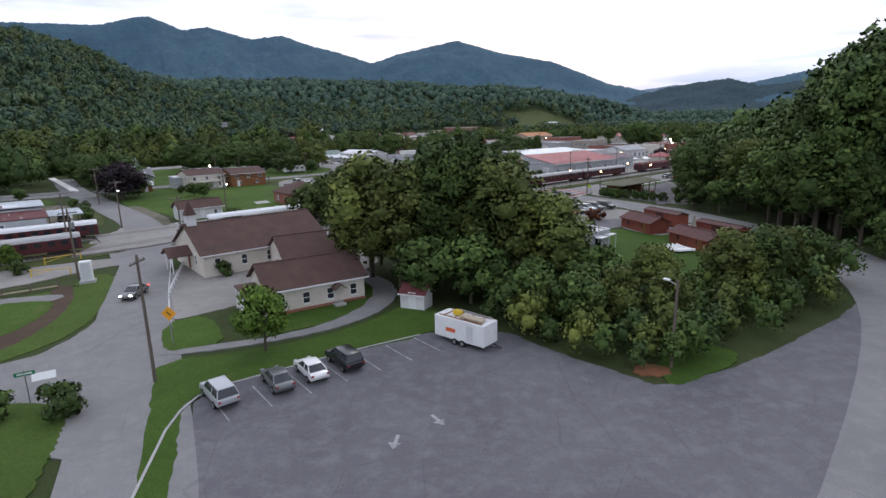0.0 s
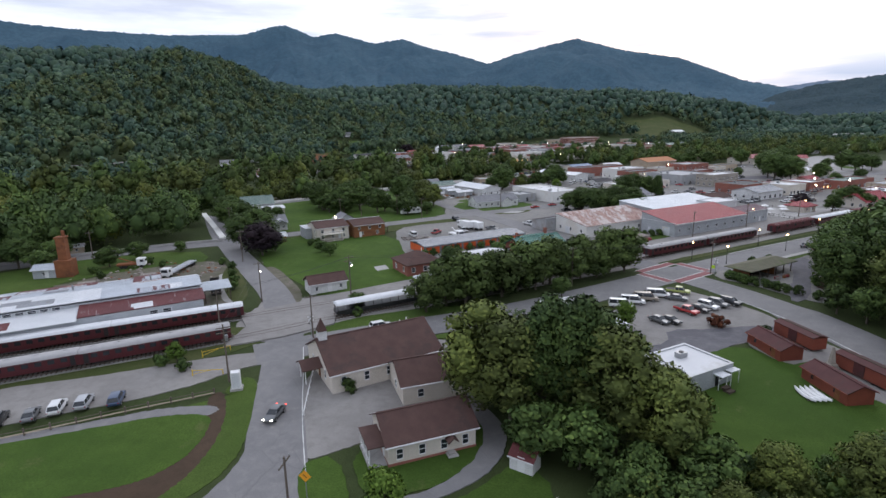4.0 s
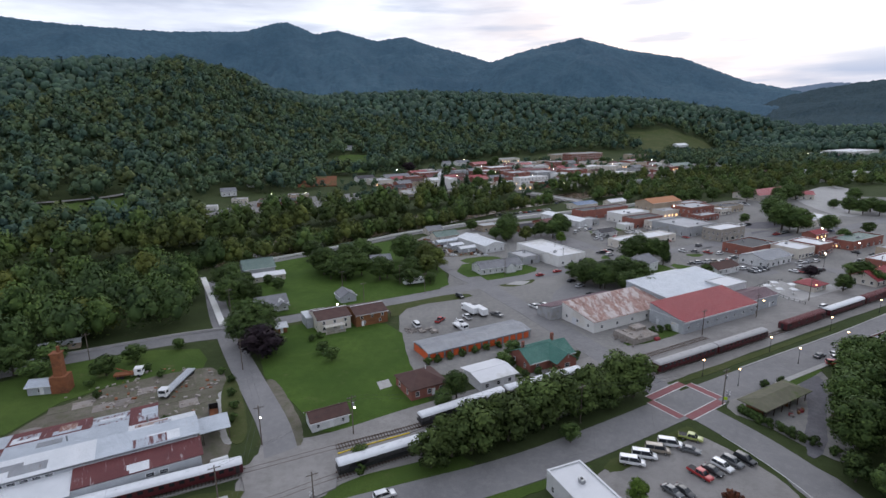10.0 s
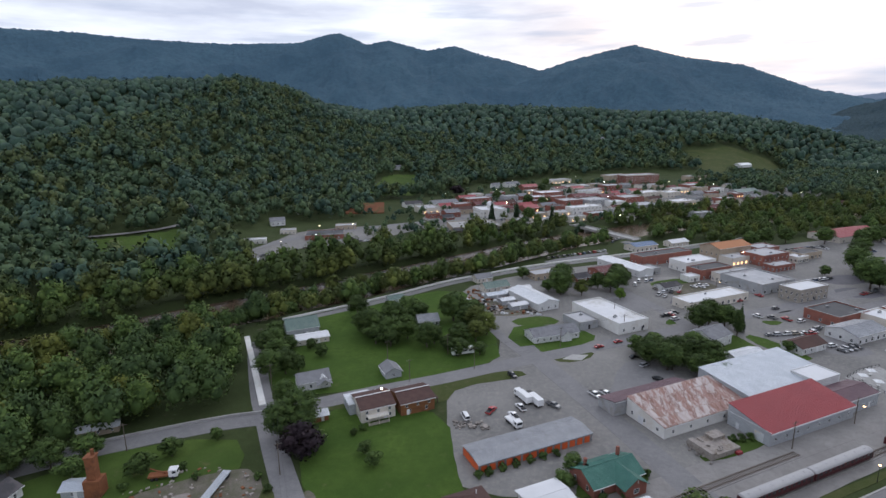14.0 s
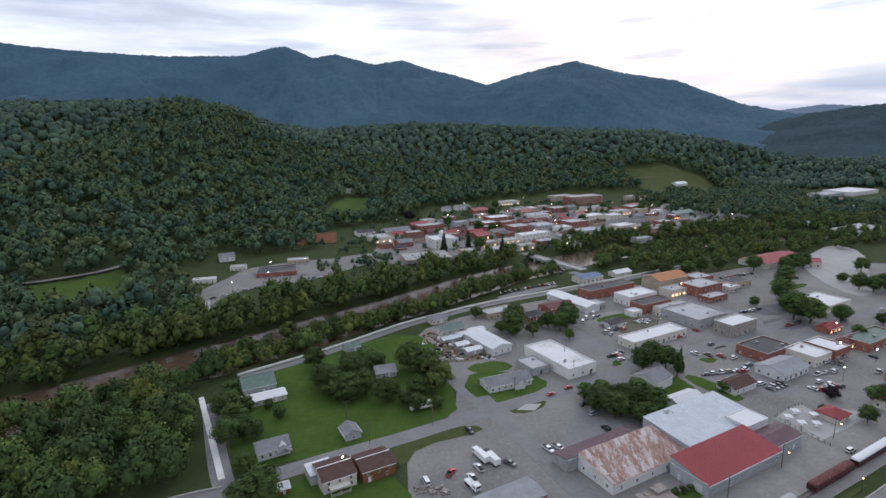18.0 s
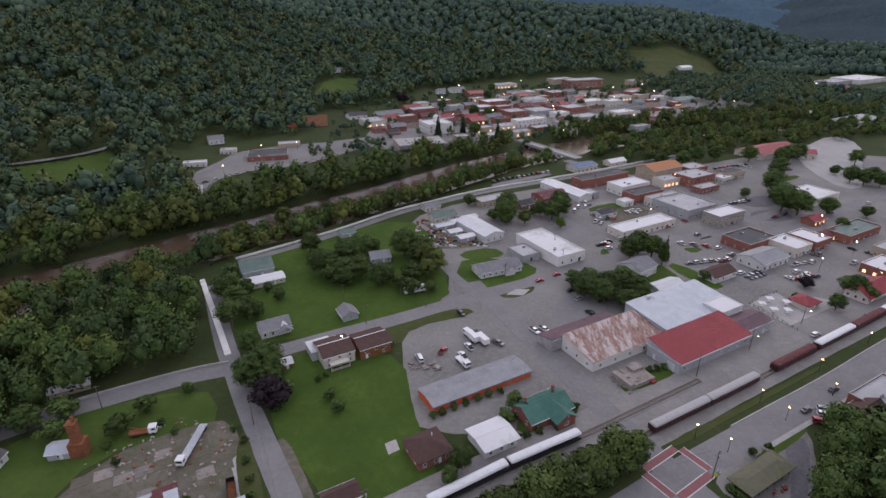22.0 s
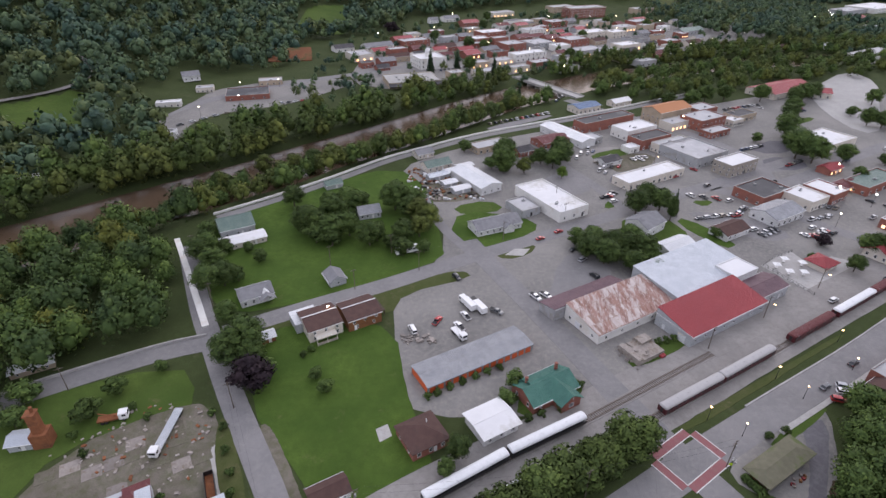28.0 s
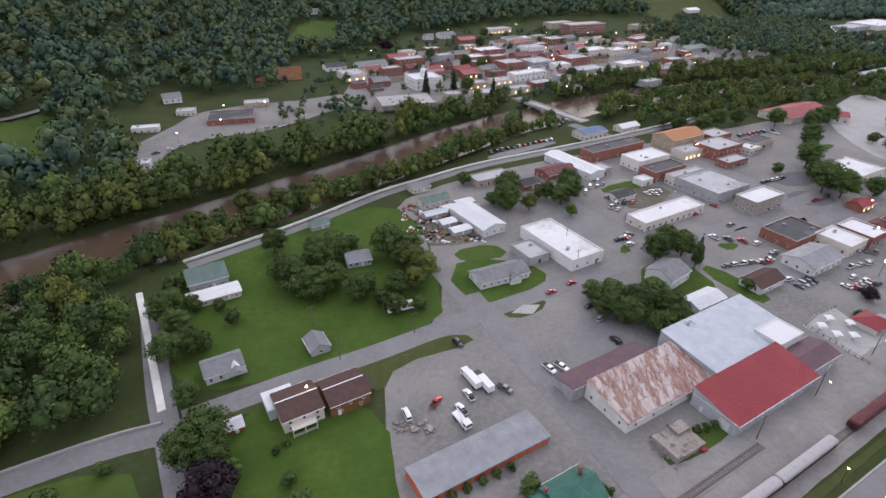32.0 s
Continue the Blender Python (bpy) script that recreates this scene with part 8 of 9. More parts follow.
for kind, col, x, y, r in (("pickup", "black", 88.8, 304, 20), ("suv", "white", 92.2, 299.4, 25), ("van", "white", 87.9, 359.7, 75), ("van", "white", 92.4, 367, 70), ("van", "white", 99, 375, 70), ("pickup", "white", 96.4, 340, 60), ("sedan", "silver", 99, 337, 60), ("sedan", "white", 126.6, 356, 118), ("sedan", "white", 103.4, 315, 118), ("sedan", "red", 56.7, 268.2, 28), ("sedan", "black", 59.7, 251.7, 30), ("suv", "black", 63.3, 231, 118), ("suv", "grey", 149.8, 317.5, 30), ("suv", "white", 152.5, 298.5, 30), ("sedan", "silver", 156.3, 290.4, 20), ("sedan", "white", 170, 262, 118), ("suv", "red", 173, 260.5, 118), ("sedan", "tan", 176, 262, 118), ("suv", "silver", 179, 263.5, 118), ("sedan", "red", 182, 264.5, 118), ("suv", "white", 192.5, 279.8, 60), ("sedan", "black", 225.8, 296, 118), ("suv", "black", 231, 290, 118), ("sedan", "white", 258, 461, 118), ("suv", "white", 255, 467, 118), ("suv", "white", 290.4, 370.3, 28), ("sedan", "black", 156.9, 388.6, 118), ("sedan", "red", 137, 330, 28), ("sedan", "red", 152, 340, 118), ("suv", "blue", 252, 352, 28), ("sedan", "silver", 262, 362, 28), ("pickup", "white", 214, 278, 30), ("sedan", "white", 176, 236, 28), ("suv", "grey", 182, 226, 28), ("sedan", "red", 208, 240, 28), ("suv", "white", 150, 212, 28)):
    car(kind, col, x, y, r, "parked in the town")
for (x0, y0), (x1, y1), n, r in rowsp:
    for i in range(n):
        k = (i + 0.5) / n
        car(rp.choice(["sedan", "suv", "suv", "pickup"]), rp.choice(cols), x0 + (x1 - x0) * k, y0 + (y1 - y0) * k, r + rp.uniform(-4, 4), "parked in the town")
tr = thing("enclosed_trailer", "white enclosed box trailer with gear strapped on its roof", "trailer", "", pose(13.2, 47.6, 0, 0, 0, -52))
part("box", round_off(boxes((-3.1, 3.1, -1.2, 1.2, 0.55, 2.75)), 0.07), "paint_white", tr)
part("graphic", boxes((-1.6, -0.4, -1.22, -1.2, 1.3, 1.7)), "paint_orange", tr)
part("side_door", boxes((1.0, 1.8, -1.225, -1.2, 0.75, 2.4)), "metal_white", tr)
for x in (-0.5, 0.5):
    for s in (-1, 1):
        w = part("wheel", rods(((x, s * 1.0, 0.36), (x, s * 1.26, 0.36), 0.36), seg=14), "rubber", tr)
        part("rim", rods(((x, s * 1.26, 0.36), (x, s * 1.28, 0.36), 0.2), seg=10), "alloy", w)
part("tongue", rods(((3.1, 0.5, 0.5), (4.4, 0, 0.5), 0.07), ((3.1, -0.5, 0.5), (4.4, 0, 0.5), 0.07)), "paint_black", tr)
rk = part("roof_rack", rods(((-2.6, -1.0, 2.85), (2.8, -1.0, 2.85), 0.05), ((-2.6, 1.0, 2.85), (2.8, 1.0, 2.85), 0.05), *[((x, -1.0, 2.85), (x, 1.0, 2.85), 0.05) for x in (-2, -0.7, 0.6, 1.9)]), "timber_brown", tr)
part("ladder", rods(((-1.5, 0.6, 3.0), (3.0, 0.2, 3.1), 0.04), ((-1.5, 0.95, 3.0), (3.0, 0.55, 3.1), 0.04), *[((-1.2 + i * 0.45, 0.6 - i * 0.04, 3.0), (-1.2 + i * 0.45, 0.95 - i * 0.04, 3.0), 0.025) for i in range(9)]), "galvanised", rk)
part("yellow_machine", boxes((-1.3, -0.5, -0.4, 0.3, 2.85, 3.3), bevel=0.06), "paint_yellow", rk)
part("planks", boxes((-0.2, 2.6, -0.8, -0.2, 2.9, 3.05), (0.0, 2.4, -0.15, 0.15, 2.9, 3.0)), "tan_wall", rk)


def lorry(name, label, x, y, r, cab_paint, load, load_paint, L=9.0, cat="truck"):
    t = thing(name, label, cat, "", pose(x, y, 0.06, 0, 0, r))
    part("chassis", boxes((-L / 2, L / 2, -0.5, 0.5, 0.7, 1.0)), "paint_black", t)
    cb = part("cab", round_off(boxes((L / 2 - 2.4, L / 2, -1.15, 1.15, 0.7, 2.9)), 0.1), cab_paint, t)
    part("windscreen", boxes((L / 2 - 0.05, L / 2 + 0.02, -0.95, 0.95, 1.8, 2.6)), "window_glass", cb)
    for s in (-1, 1):
        part("side_window", boxes((L / 2 - 1.4, L / 2 - 0.4, s * 1.16 - 0.015, s * 1.16 + 0.015, 1.8, 2.5)), "window_glass", cb)
    if load == "box":
        part("box", round_off(boxes((-L / 2, L / 2 - 2.6, -1.2, 1.2, 1.0, 3.3)), 0.06), load_paint, t)
    elif load == "flat":
        part("flatbed", boxes((-L / 2, L / 2 - 2.6, -1.2, 1.2, 1.0, 1.25)), load_paint, t)
        for k in range(5):
            part("beam", boxes((-L / 2 + 0.1, L / 2 - 2.8, -1.0 + k * 0.5 - 0.08, -1.0 + k * 0.5 + 0.08, 1.25, 1.4)), "metal_white", t)
    else:
        part("boom", rods(((L / 2 - 3.5, 0, 1.6), (-L / 2 + 0.5, 0.3, 3.2), 0.16), ((L / 2 - 3.5, 0, 1.0), (L / 2 - 3.5, 0, 2.0), 0.3)), load_paint, t)
        part("flatbed", boxes((-L / 2, L / 2 - 2.6, -1.15, 1.15, 1.0, 1.5)), load_paint, t)
    for x2 in (-L / 2 + 1.2, -L / 2 + 2.3, L / 2 - 1.2):
        for s in (-1, 1):
            part("wheel", rods(((x2, s * 0.8, 0.48), (x2, s * 1.15, 0.48), 0.48), seg=12), "rubber", t)
    return t


lorry("flatbed_truck", "white truck with a long ribbed flatbed trailer in the yard", -78.3, 156.5, 268, "paint_white", "flat", "metal_silver", 17)
lorry("log_truck", "old truck with a pale cab in the yard", -95.5, 162, 15, "paint_white", "boom", "rusty_iron", 8)
lorry("box_truck", "white box truck in the gravel yard", 10.2, 212.8, 118, "paint_white", "box", "paint_white", 9)
lorry("box_truck", "white box truck with a dark front in the gravel yard", 14.0, 211.0, 118, "paint_black", "box", "paint_white", 9)
lorry("bucket_truck", "white bucket truck in the gravel yard", 6.0, 196.0, -60, "paint_white", "boom", "paint_white", 7.5)
rv = thing("motor_home", "white motor home under the trees on grass", "motor home", "", pose(-13.4, 252, 0.05, 0, 0, GRID - 8))
part("body", round_off(boxes((-5, 5, -1.25, 1.25, 0.6, 3.2)), 0.18), "paint_white", rv)
for i in range(4):
    part("window", boxes((-4 + i * 2.2, -2.9 + i * 2.2, -1.27, -1.24, 1.8, 2.5)), "window_glass", rv)
part("roof_unit", boxes((-1, 0.4, -0.5, 0.5, 3.2, 3.5), bevel=0.05), "paint_white", rv)
for x2 in (-3.2, 3.4):
    for s in (-1, 1):
        part("wheel", rods(((x2, s * 1.0, 0.42), (x2, s * 1.24, 0.42), 0.42), seg=12), "rubber", rv)
cont = thing("open_container", "rusty black open-topped container on the verge", "container", "", pose(-60.2, 138, 0.05, 0, 0, 114))
part("side", boxes((-5.5, 5.5, -1.2, -1.1, 0, 1.8), (-5.5, 5.5, 1.1, 1.2, 0, 1.8), (-5.5, -5.4, -1.1, 1.1, 0, 1.8), (5.4, 5.5, -1.1, 1.1, 0, 1.8)), "paint_black", cont)
part("floor", boxes((-5.4, 5.4, -1.1, 1.1, 0, 0.3)), "rusty_iron", cont)
for i in range(2):
    tk = thing("gas_tank", "white horizontal gas tank by the warehouse", "tank", "gas tanks", pose(-51.6 + i * 0.6, 119.6 - i * 1.7, 0, 0, 0, GRID))
    part("cylinder", round_off(rods(((-1.9, 0, 0.95), (1.9, 0, 0.95), 0.62), seg=16), 0.12), "paint_white", tk, smooth=True)
    for x2 in (-1.2, 1.2):
        part("saddle", boxes((x2 - 0.15, x2 + 0.15, -0.5, 0.5, 0, 0.5)), "concrete", tk)

slabs = thing("concrete_slabs", "broken grey concrete slabs of a demolished floor in the yard", "concrete floor")
rq = random.Random(15)
for i in range(9):
    for j in range(4):
        if rq.random() < 0.5:
            sx, sy = uv(-30 + i * 5.2 + rq.uniform(-0.3, 0.3), 162.5 + j * 4.6 + rq.uniform(-0.3, 0.3))
            part("slab", boxes((-2.4, 2.4, -2.1, 2.1, -0.1, 0.09)), rq.choice(["rubble", "yard_dirt", "yard_dirt"]), slabs, m=pose(sx, sy, float(tilt(sy)) + 0.012 * rq.random(), 0, 0, GRID + rq.uniform(-2, 2)))

# ---- poles, lamps, signs ----
def pole(x, y, h=10.5, arms=1, lamp=None, rot=GRID):
    t = thing("utility_pole", "tall wooden utility pole with a crossarm" + (" and a lamp" if lamp else ""), "utility pole", "utility poles", pose(x, y, 0, 0, 0, rot))
    part("post", rods(((0, 0, -0.3), (0, 0, h), 0.17, 0.11)), "wood_pole", t)
    for k in range(arms):
        part("crossarm", boxes((-1.2, 1.2, -0.06, 0.06, h - 0.7 - k * 0.9, h - 0.56 - k * 0.9)), "wood_pole", t)
    for s in (-1.05, -0.4, 0.4, 1.05):
        part("insulator", rods(((s, 0, h - 0.56), (s, 0, h - 0.38), 0.05)), "galvanised", t)
    if arms > 1:
        part("transformer", rods(((0.35, 0, h - 3.0), (0.35, 0, h - 2.0), 0.28), seg=12), "galvanised", t)
    if lamp:
        a = part("lamp_arm", rods(((0, 0, h - 2.5), (0, -1.8, h - 2.2), 0.04)), "galvanised", t)
        part("lamp_head", boxes((-0.14, 0.14, -2.3, -1.7, h - 2.28, h - 2.14)), lamp, a)
    return t


line_a = [(-45.7, 104.5), (-22.9, 130.4), (34, 133.8), (73.8, 141.2)]
line_b = [(-36.9, 85.3), (-44.2, 126.5), (-62.5, 165.5), (-85, 216), (-104, 252)]
for x, y in line_a + line_b:
    pole(x, y, 10.5, 2 if y in (130.4, 85.3, 141.2) else 1, "lamp_white" if y in (130.4, 126.5) else None)
more = [(-26.4, 103.3), (90, 187), (118, 203), (150, 221), (-8, 238), (30, 262), (62, 280), (-33, 225), (100, 300), (62, 300), (-20, 252), (-45, 243), (130, 345), (206, 255), (-150, 160), (-115, 174)]
pole(-15.7, 46.2, 11.6, 1, None, 80)
for x, y in more:
    pole(x, y, 9.5, 1, "lamp_warm" if x > 100 else None)


def wires(name, pts, h, label, drop=0.8):
    t = thing(name, label, "cables")
    for off in (-0.9, 0.9):
        for (x0, y0), (x1, y1) in zip(pts, pts[1:]):
            ps = [(x0 + (x1 - x0) * k / 8 + off * 0.4, y0 + (y1 - y0) * k / 8 + off, h + float(tilt(y0 + (y1 - y0) * k / 8)) - drop * 4 * (k / 8) * (1 - k / 8)) for k in range(9)]
            part("wire", rods(*[(a, b, 0.018) for a, b in zip(ps, ps[1:])], seg=4), "paint_black", t)
    return t


wires("overhead_wires", line_a, 10.1, "thin black overhead wires between wooden poles along the tracks")
wires("overhead_wires", line_b, 10.1, "thin black overhead wires between wooden poles along the road")
wires("overhead_wires", [(-8, 238), (30, 262), (62, 280), (100, 300)], 9.1, "thin black overhead wires along the street")


def street_lamp(x, y, h=5.0, glow_mat="lamp_warm", rot=0):
    key = ("lamp", h, glow_mat)
    m = pose(x, y, 0, 0, 0, rot)
    if key in CAR_KIT:
        return copy_thing(CAR_KIT[key], pose(x, y, float(tilt(y)), 0, 0, rot))
    t = thing("street_lamp", "black post lamp with a glowing globe beside the street", "street lamp", "street lamps", m)
    part("post", rods(((0, 0, 0), (0, 0, h), 0.09, 0.05), ((0, 0, 0), (0, 0, 0.6), 0.18, 0.1)), "paint_black", t)
    part("crossbar", rods(((-0.3, 0, h - 0.6), (0.3, 0, h - 0.6), 0.025)), "paint_black", t)
    bm = bmesh.new()
    bmesh.ops.create_uvsphere(bm, u_segments=12, v_segments=8, radius=0.26 if h < 6 else 0.34, matrix=Matrix.Translation((0, 0, h + 0.2)))
    part("globe", bm, glow_mat, t, smooth=True)
    part("cap", rods(((0, 0, h + 0.42), (0, 0, h + 0.55), 0.16, 0.02)), "paint_black", t)
    CAR_KIT[key] = t
    return t


for x, y in ((75.9, 157), (104.9, 172.4), (136.2, 189), (167.1, 206), (131.9, 175.4), (108.7, 164), (83.2, 151), (196, 222), (230, 241)):
    street_lamp(x, y)
for x, y in ((-40, 205), (-3, 276), (210, 300), (222, 290), (190, 270), (230, 330), (165, 425), (178, 420), (-30, 640), (20, 670), (70, 700), (110, 660), (150, 730), (200, 760), (60, 800), (250, 800), (300, 780), (100, 830), (180, 900), (10, 800), (280, 900), (330, 860), (-170, 450), (-150, 480), (-130, 530), (-160, 520), (340, 720), (400, 760), (460, 820), (520, 860), (580, 900), (640, 960), (690, 1060), (360, 980), (390, 1000), (420, 1030), (-60, 760), (40, 930), (150, 990), (240, 900), (428, 863), (454, 841), (478, 826), (482, 792), (569, 875), (615, 914), (552, 800), (377, 909), (341, 941), (600, 930), (630, 940), (660, 1000), (720, 1000), (300, 690), (220, 640), (130, 580)):
    street_lamp(x, y, 7.0, "lamp_flood" if (int(x) % 3) else "lamp_flood_white")
for x, y, r in ((29.6, 37.2, 200),):
    t = thing("parking_lamp", "wooden pole with a white lamp at the parking lot edge", "street lamp", "", pose(x, y, 0, 0, 0, r))
    part("post", rods(((0, 0, 0), (0, 0, 8.2), 0.16, 0.11)), "wood_pole", t)
    part("arm", rods(((0, 0, 7.7), (0, -0.9, 8.0), 0.04)), "galvanised", t)
    part("lamp_head", boxes((-0.16, 0.16, -1.4, -0.8, 7.94, 8.1), bevel=0.03), "paint_white", t)
sg = thing("warning_sign", "orange diamond warning sign on a steel post", "road sign", "", pose(-16.2, 54.4, 0, 0, 0, -12))
part("post", boxes((-0.05, 0.05, -0.03, 0.03, 0, 4.2)), "galvanised", sg)
f = part("panel", boxes((-0.55, 0.55, -0.03, 0.0, -0.55, 0.55), bevel=0.01), "sign_orange", sg, m=pose(0, -0.04, 3.6, 0, 45, 0))
part("symbol", boxes((-0.28, 0.28, -0.04, -0.03, -0.05, 0.05)), "paint_black", f)
gs = thing("street_sign", "green street name sign with a white board at the corner", "road sign", "", pose(-24.6, 44.2, 0, 0, 0, 20))
part("post", rods(((0, 0, 0), (0, 0, 3.1), 0.05)), "galvanised", gs)
f = part("name_blade", boxes((-0.7, 0.7, -0.02, 0.02, 2.6, 2.95)), "sign_green", gs)
part("lettering_bar", boxes((-0.5, 0.5, -0.03, -0.02, 2.72, 2.84)), "paint_white", f)
part("board", boxes((0.2, 1.9, 0.2, 0.26, 1.6, 2.3)), "paint_white", gs, m=pose(0, 0, 0.4, -40, 0, 0))
for x, y, r in ((-27.0, 104.5, 20), (74.6, 140.4, 120), (56, 150, -60)):
    t = thing("crossing_signal", "white railway crossing signal with a crossbuck", "crossing signal", "crossing signals", pose(x, y, 0, 0, 0, r))
    part("post", rods(((0, 0, 0), (0, 0, 4.4), 0.07)), "galvanised", t)
    for a in (45, -45):
        part("crossbuck", boxes((-0.7, 0.7, -0.03, 0.0, -0.11, 0.11)), "paint_white", t, m=pose(0, -0.08, 3.9, 0, a, 0))
    for s in (-0.35, 0.35):
        part("light", rods(((s, -0.1, 2.9), (s, -0.02, 2.9), 0.16), seg=12), "paint_black", t)
    part("lamp_bar", rods(((-0.4, 0, 2.9), (0.4, 0, 2.9), 0.03)), "galvanised", t)
ys = thing("crosswalk_sign", "bright yellow-green crosswalk sign on the corner pole", "road sign", "", pose(74.0, 140.4, 0, 0, 0, -20))
part("post", rods(((0, 0, 0), (0, 0, 2.6), 0.04)), "galvanised", ys)
part("panel", boxes((-0.42, 0.42, -0.05, -0.02, 1.9, 2.75)), "sign_yellowgreen", ys)
for x, y, r in ((-43.6, 96.8, 38), (-41.6, 87.8, 5)):
    t = thing("pipe_gate", "yellow steel pipe gate at the gravel lot", "gate", "gates", pose(x, y, 0, 0, 0, r))
    part("post", rods(((-2.6, 0, 0), (-2.6, 0, 1.3), 0.09)), "paint_yellow", t)
    part("bar", rods(((-2.6, 0, 1.1), (2.6, 0, 1.0), 0.06)), "paint_yellow", t)
    part("brace", rods(((-2.6, 0, 0.4), (0.5, 0, 1.0), 0.05)), "paint_yellow", t)
    part("end_post", rods(((2.6, 0, 0), (2.6, 0, 1.1), 0.08)), "paint_yellow", t)
cab = thing("utility_cabinet", "tall white cabinet on a concrete base beside the road", "cabinet", "", pose(-34.6, 82.6, 0, 0, 0, 15))
part("base", boxes((-1.0, 1.0, -0.9, 0.9, 0, 0.35)), "concrete", cab)
part("box", boxes((-0.75, 0.75, -0.6, 0.6, 0.35, 3.2), bevel=0.04), "paint_white", cab)
part("door", boxes((-0.6, 0.6, -0.63, -0.6, 0.5, 3.0)), "metal_white", cab)
fence = thing("fence", "low wooden post and rail fence along the gravel lot", "fence")
fence.location.z = -1.62
fpts = along([(-108, 50), (-80, 61.5), (-60, 70.5), (-49, 76), (-41, 79.6), (-36.4, 81.8)], 3.2)
for x, y, a in fpts:
    part("post", boxes((x - 0.1, x + 0.1, y - 0.1, y + 0.1, 0, 1.25)), "wood_pole", fence)
for (x0, y0, _), (x1, y1, _) in zip(fpts, fpts[1:]):
    part("rail", rods(((x0, y0, 0.42), (x1, y1, 0.42), 0.11), seg=5), "tan_wall", fence)
    part("rail", rods(((x0, y0, 0.95), (x1, y1, 0.95), 0.05), seg=5), "wood_pole", fence)
guard = thing("guard_rail", "thin white rail beside the church forecourt", "guard rail")
guard.location.z = -1.4
gpts = along([(-23.4, 91), (-22.3, 82), (-21.0, 72)], 2.2)
for x, y, a in gpts:
    part("post", boxes((x - 0.06, x + 0.06, y - 0.06, y + 0.06, 0, 0.8)), "paint_white", guard)
for (x0, y0, _), (x1, y1, _) in zip(gpts, gpts[1:]):
    part("rail", boxes((x0 - 0.05, x0 + 0.05, 0, math.hypot(x1 - x0, y1 - y0), 0.5, 0.75)), "paint_white", guard, m=pose(x0, y0, 0, 0, 0, math.degrees(math.atan2(y1 - y0, x1 - x0)) - 90) @ Matrix.Translation((-x0, 0, 0)))
rs_ = random.Random(8)
for mt in ("rusty_iron", "timber_brown", "rubble", "metal_white", "paint_black"):
    bm = bmesh.new()
    for i in range(60):
        a, b, s = rs_.uniform(-14, 26), rs_.uniform(304, 346), rs_.uniform(0.3, 1.2)
        r = bmesh.ops.create_cube(bm, size=1.0, matrix=pose(a, b, s * 0.35, rs_.uniform(-15, 15), rs_.uniform(-15, 15), rs_.uniform(0, 180)) @ Matrix.Diagonal((2 * s, s * 1.2, s * rs_.uniform(0.5, 1.4), 1)))
    tagged(put_mesh("scrap", bm, mt), "scattered scrap and small items in a cluttered yard", "scrap", kind="stuff")
ry = random.Random(88)
for mt, lb in (("rubble", "scattered lumps of broken concrete in the stony yard"), ("rusty_iron", "scattered rusty scrap in the stony yard")):
    bm = bmesh.new()
    for _ in range(170 if mt == "rubble" else 60):
        a, b, q = ry.uniform(-112, -64), ry.uniform(128, 168), ry.uniform(0.15, 0.7)
        if in_poly(a, b, [(-108, 150), (-92, 166), (-72, 170), (-62, 150), (-64, 132), (-84, 140)]):
            bmesh.ops.create_cube(bm, size=1.0, matrix=pose(a, b, q * 0.25, ry.uniform(-12, 12), ry.uniform(-12, 12), ry.uniform(0, 180)) @ Matrix.Diagonal((2 * q, q * 1.1, q * ry.uniform(0.4, 0.9), 1)))
    tagged(put_mesh("yard_rubble", bm, mt), lb, "rubble", kind="stuff")
yard = thing("stone_pile", "loose blocks of broken concrete beside the storage yard", "rubble pile")
for i in range(40):
    a, b, s = rs_.uniform(-14, -2), rs_.uniform(192, 197), rs_.uniform(0.3, 0.7)
    part("block", boxes((-s, s, -s * 0.7, s * 0.7, 0, s)), "rubble", yard, m=pose(a, b, 0.0, 0, 0, rs_.uniform(0, 180)))

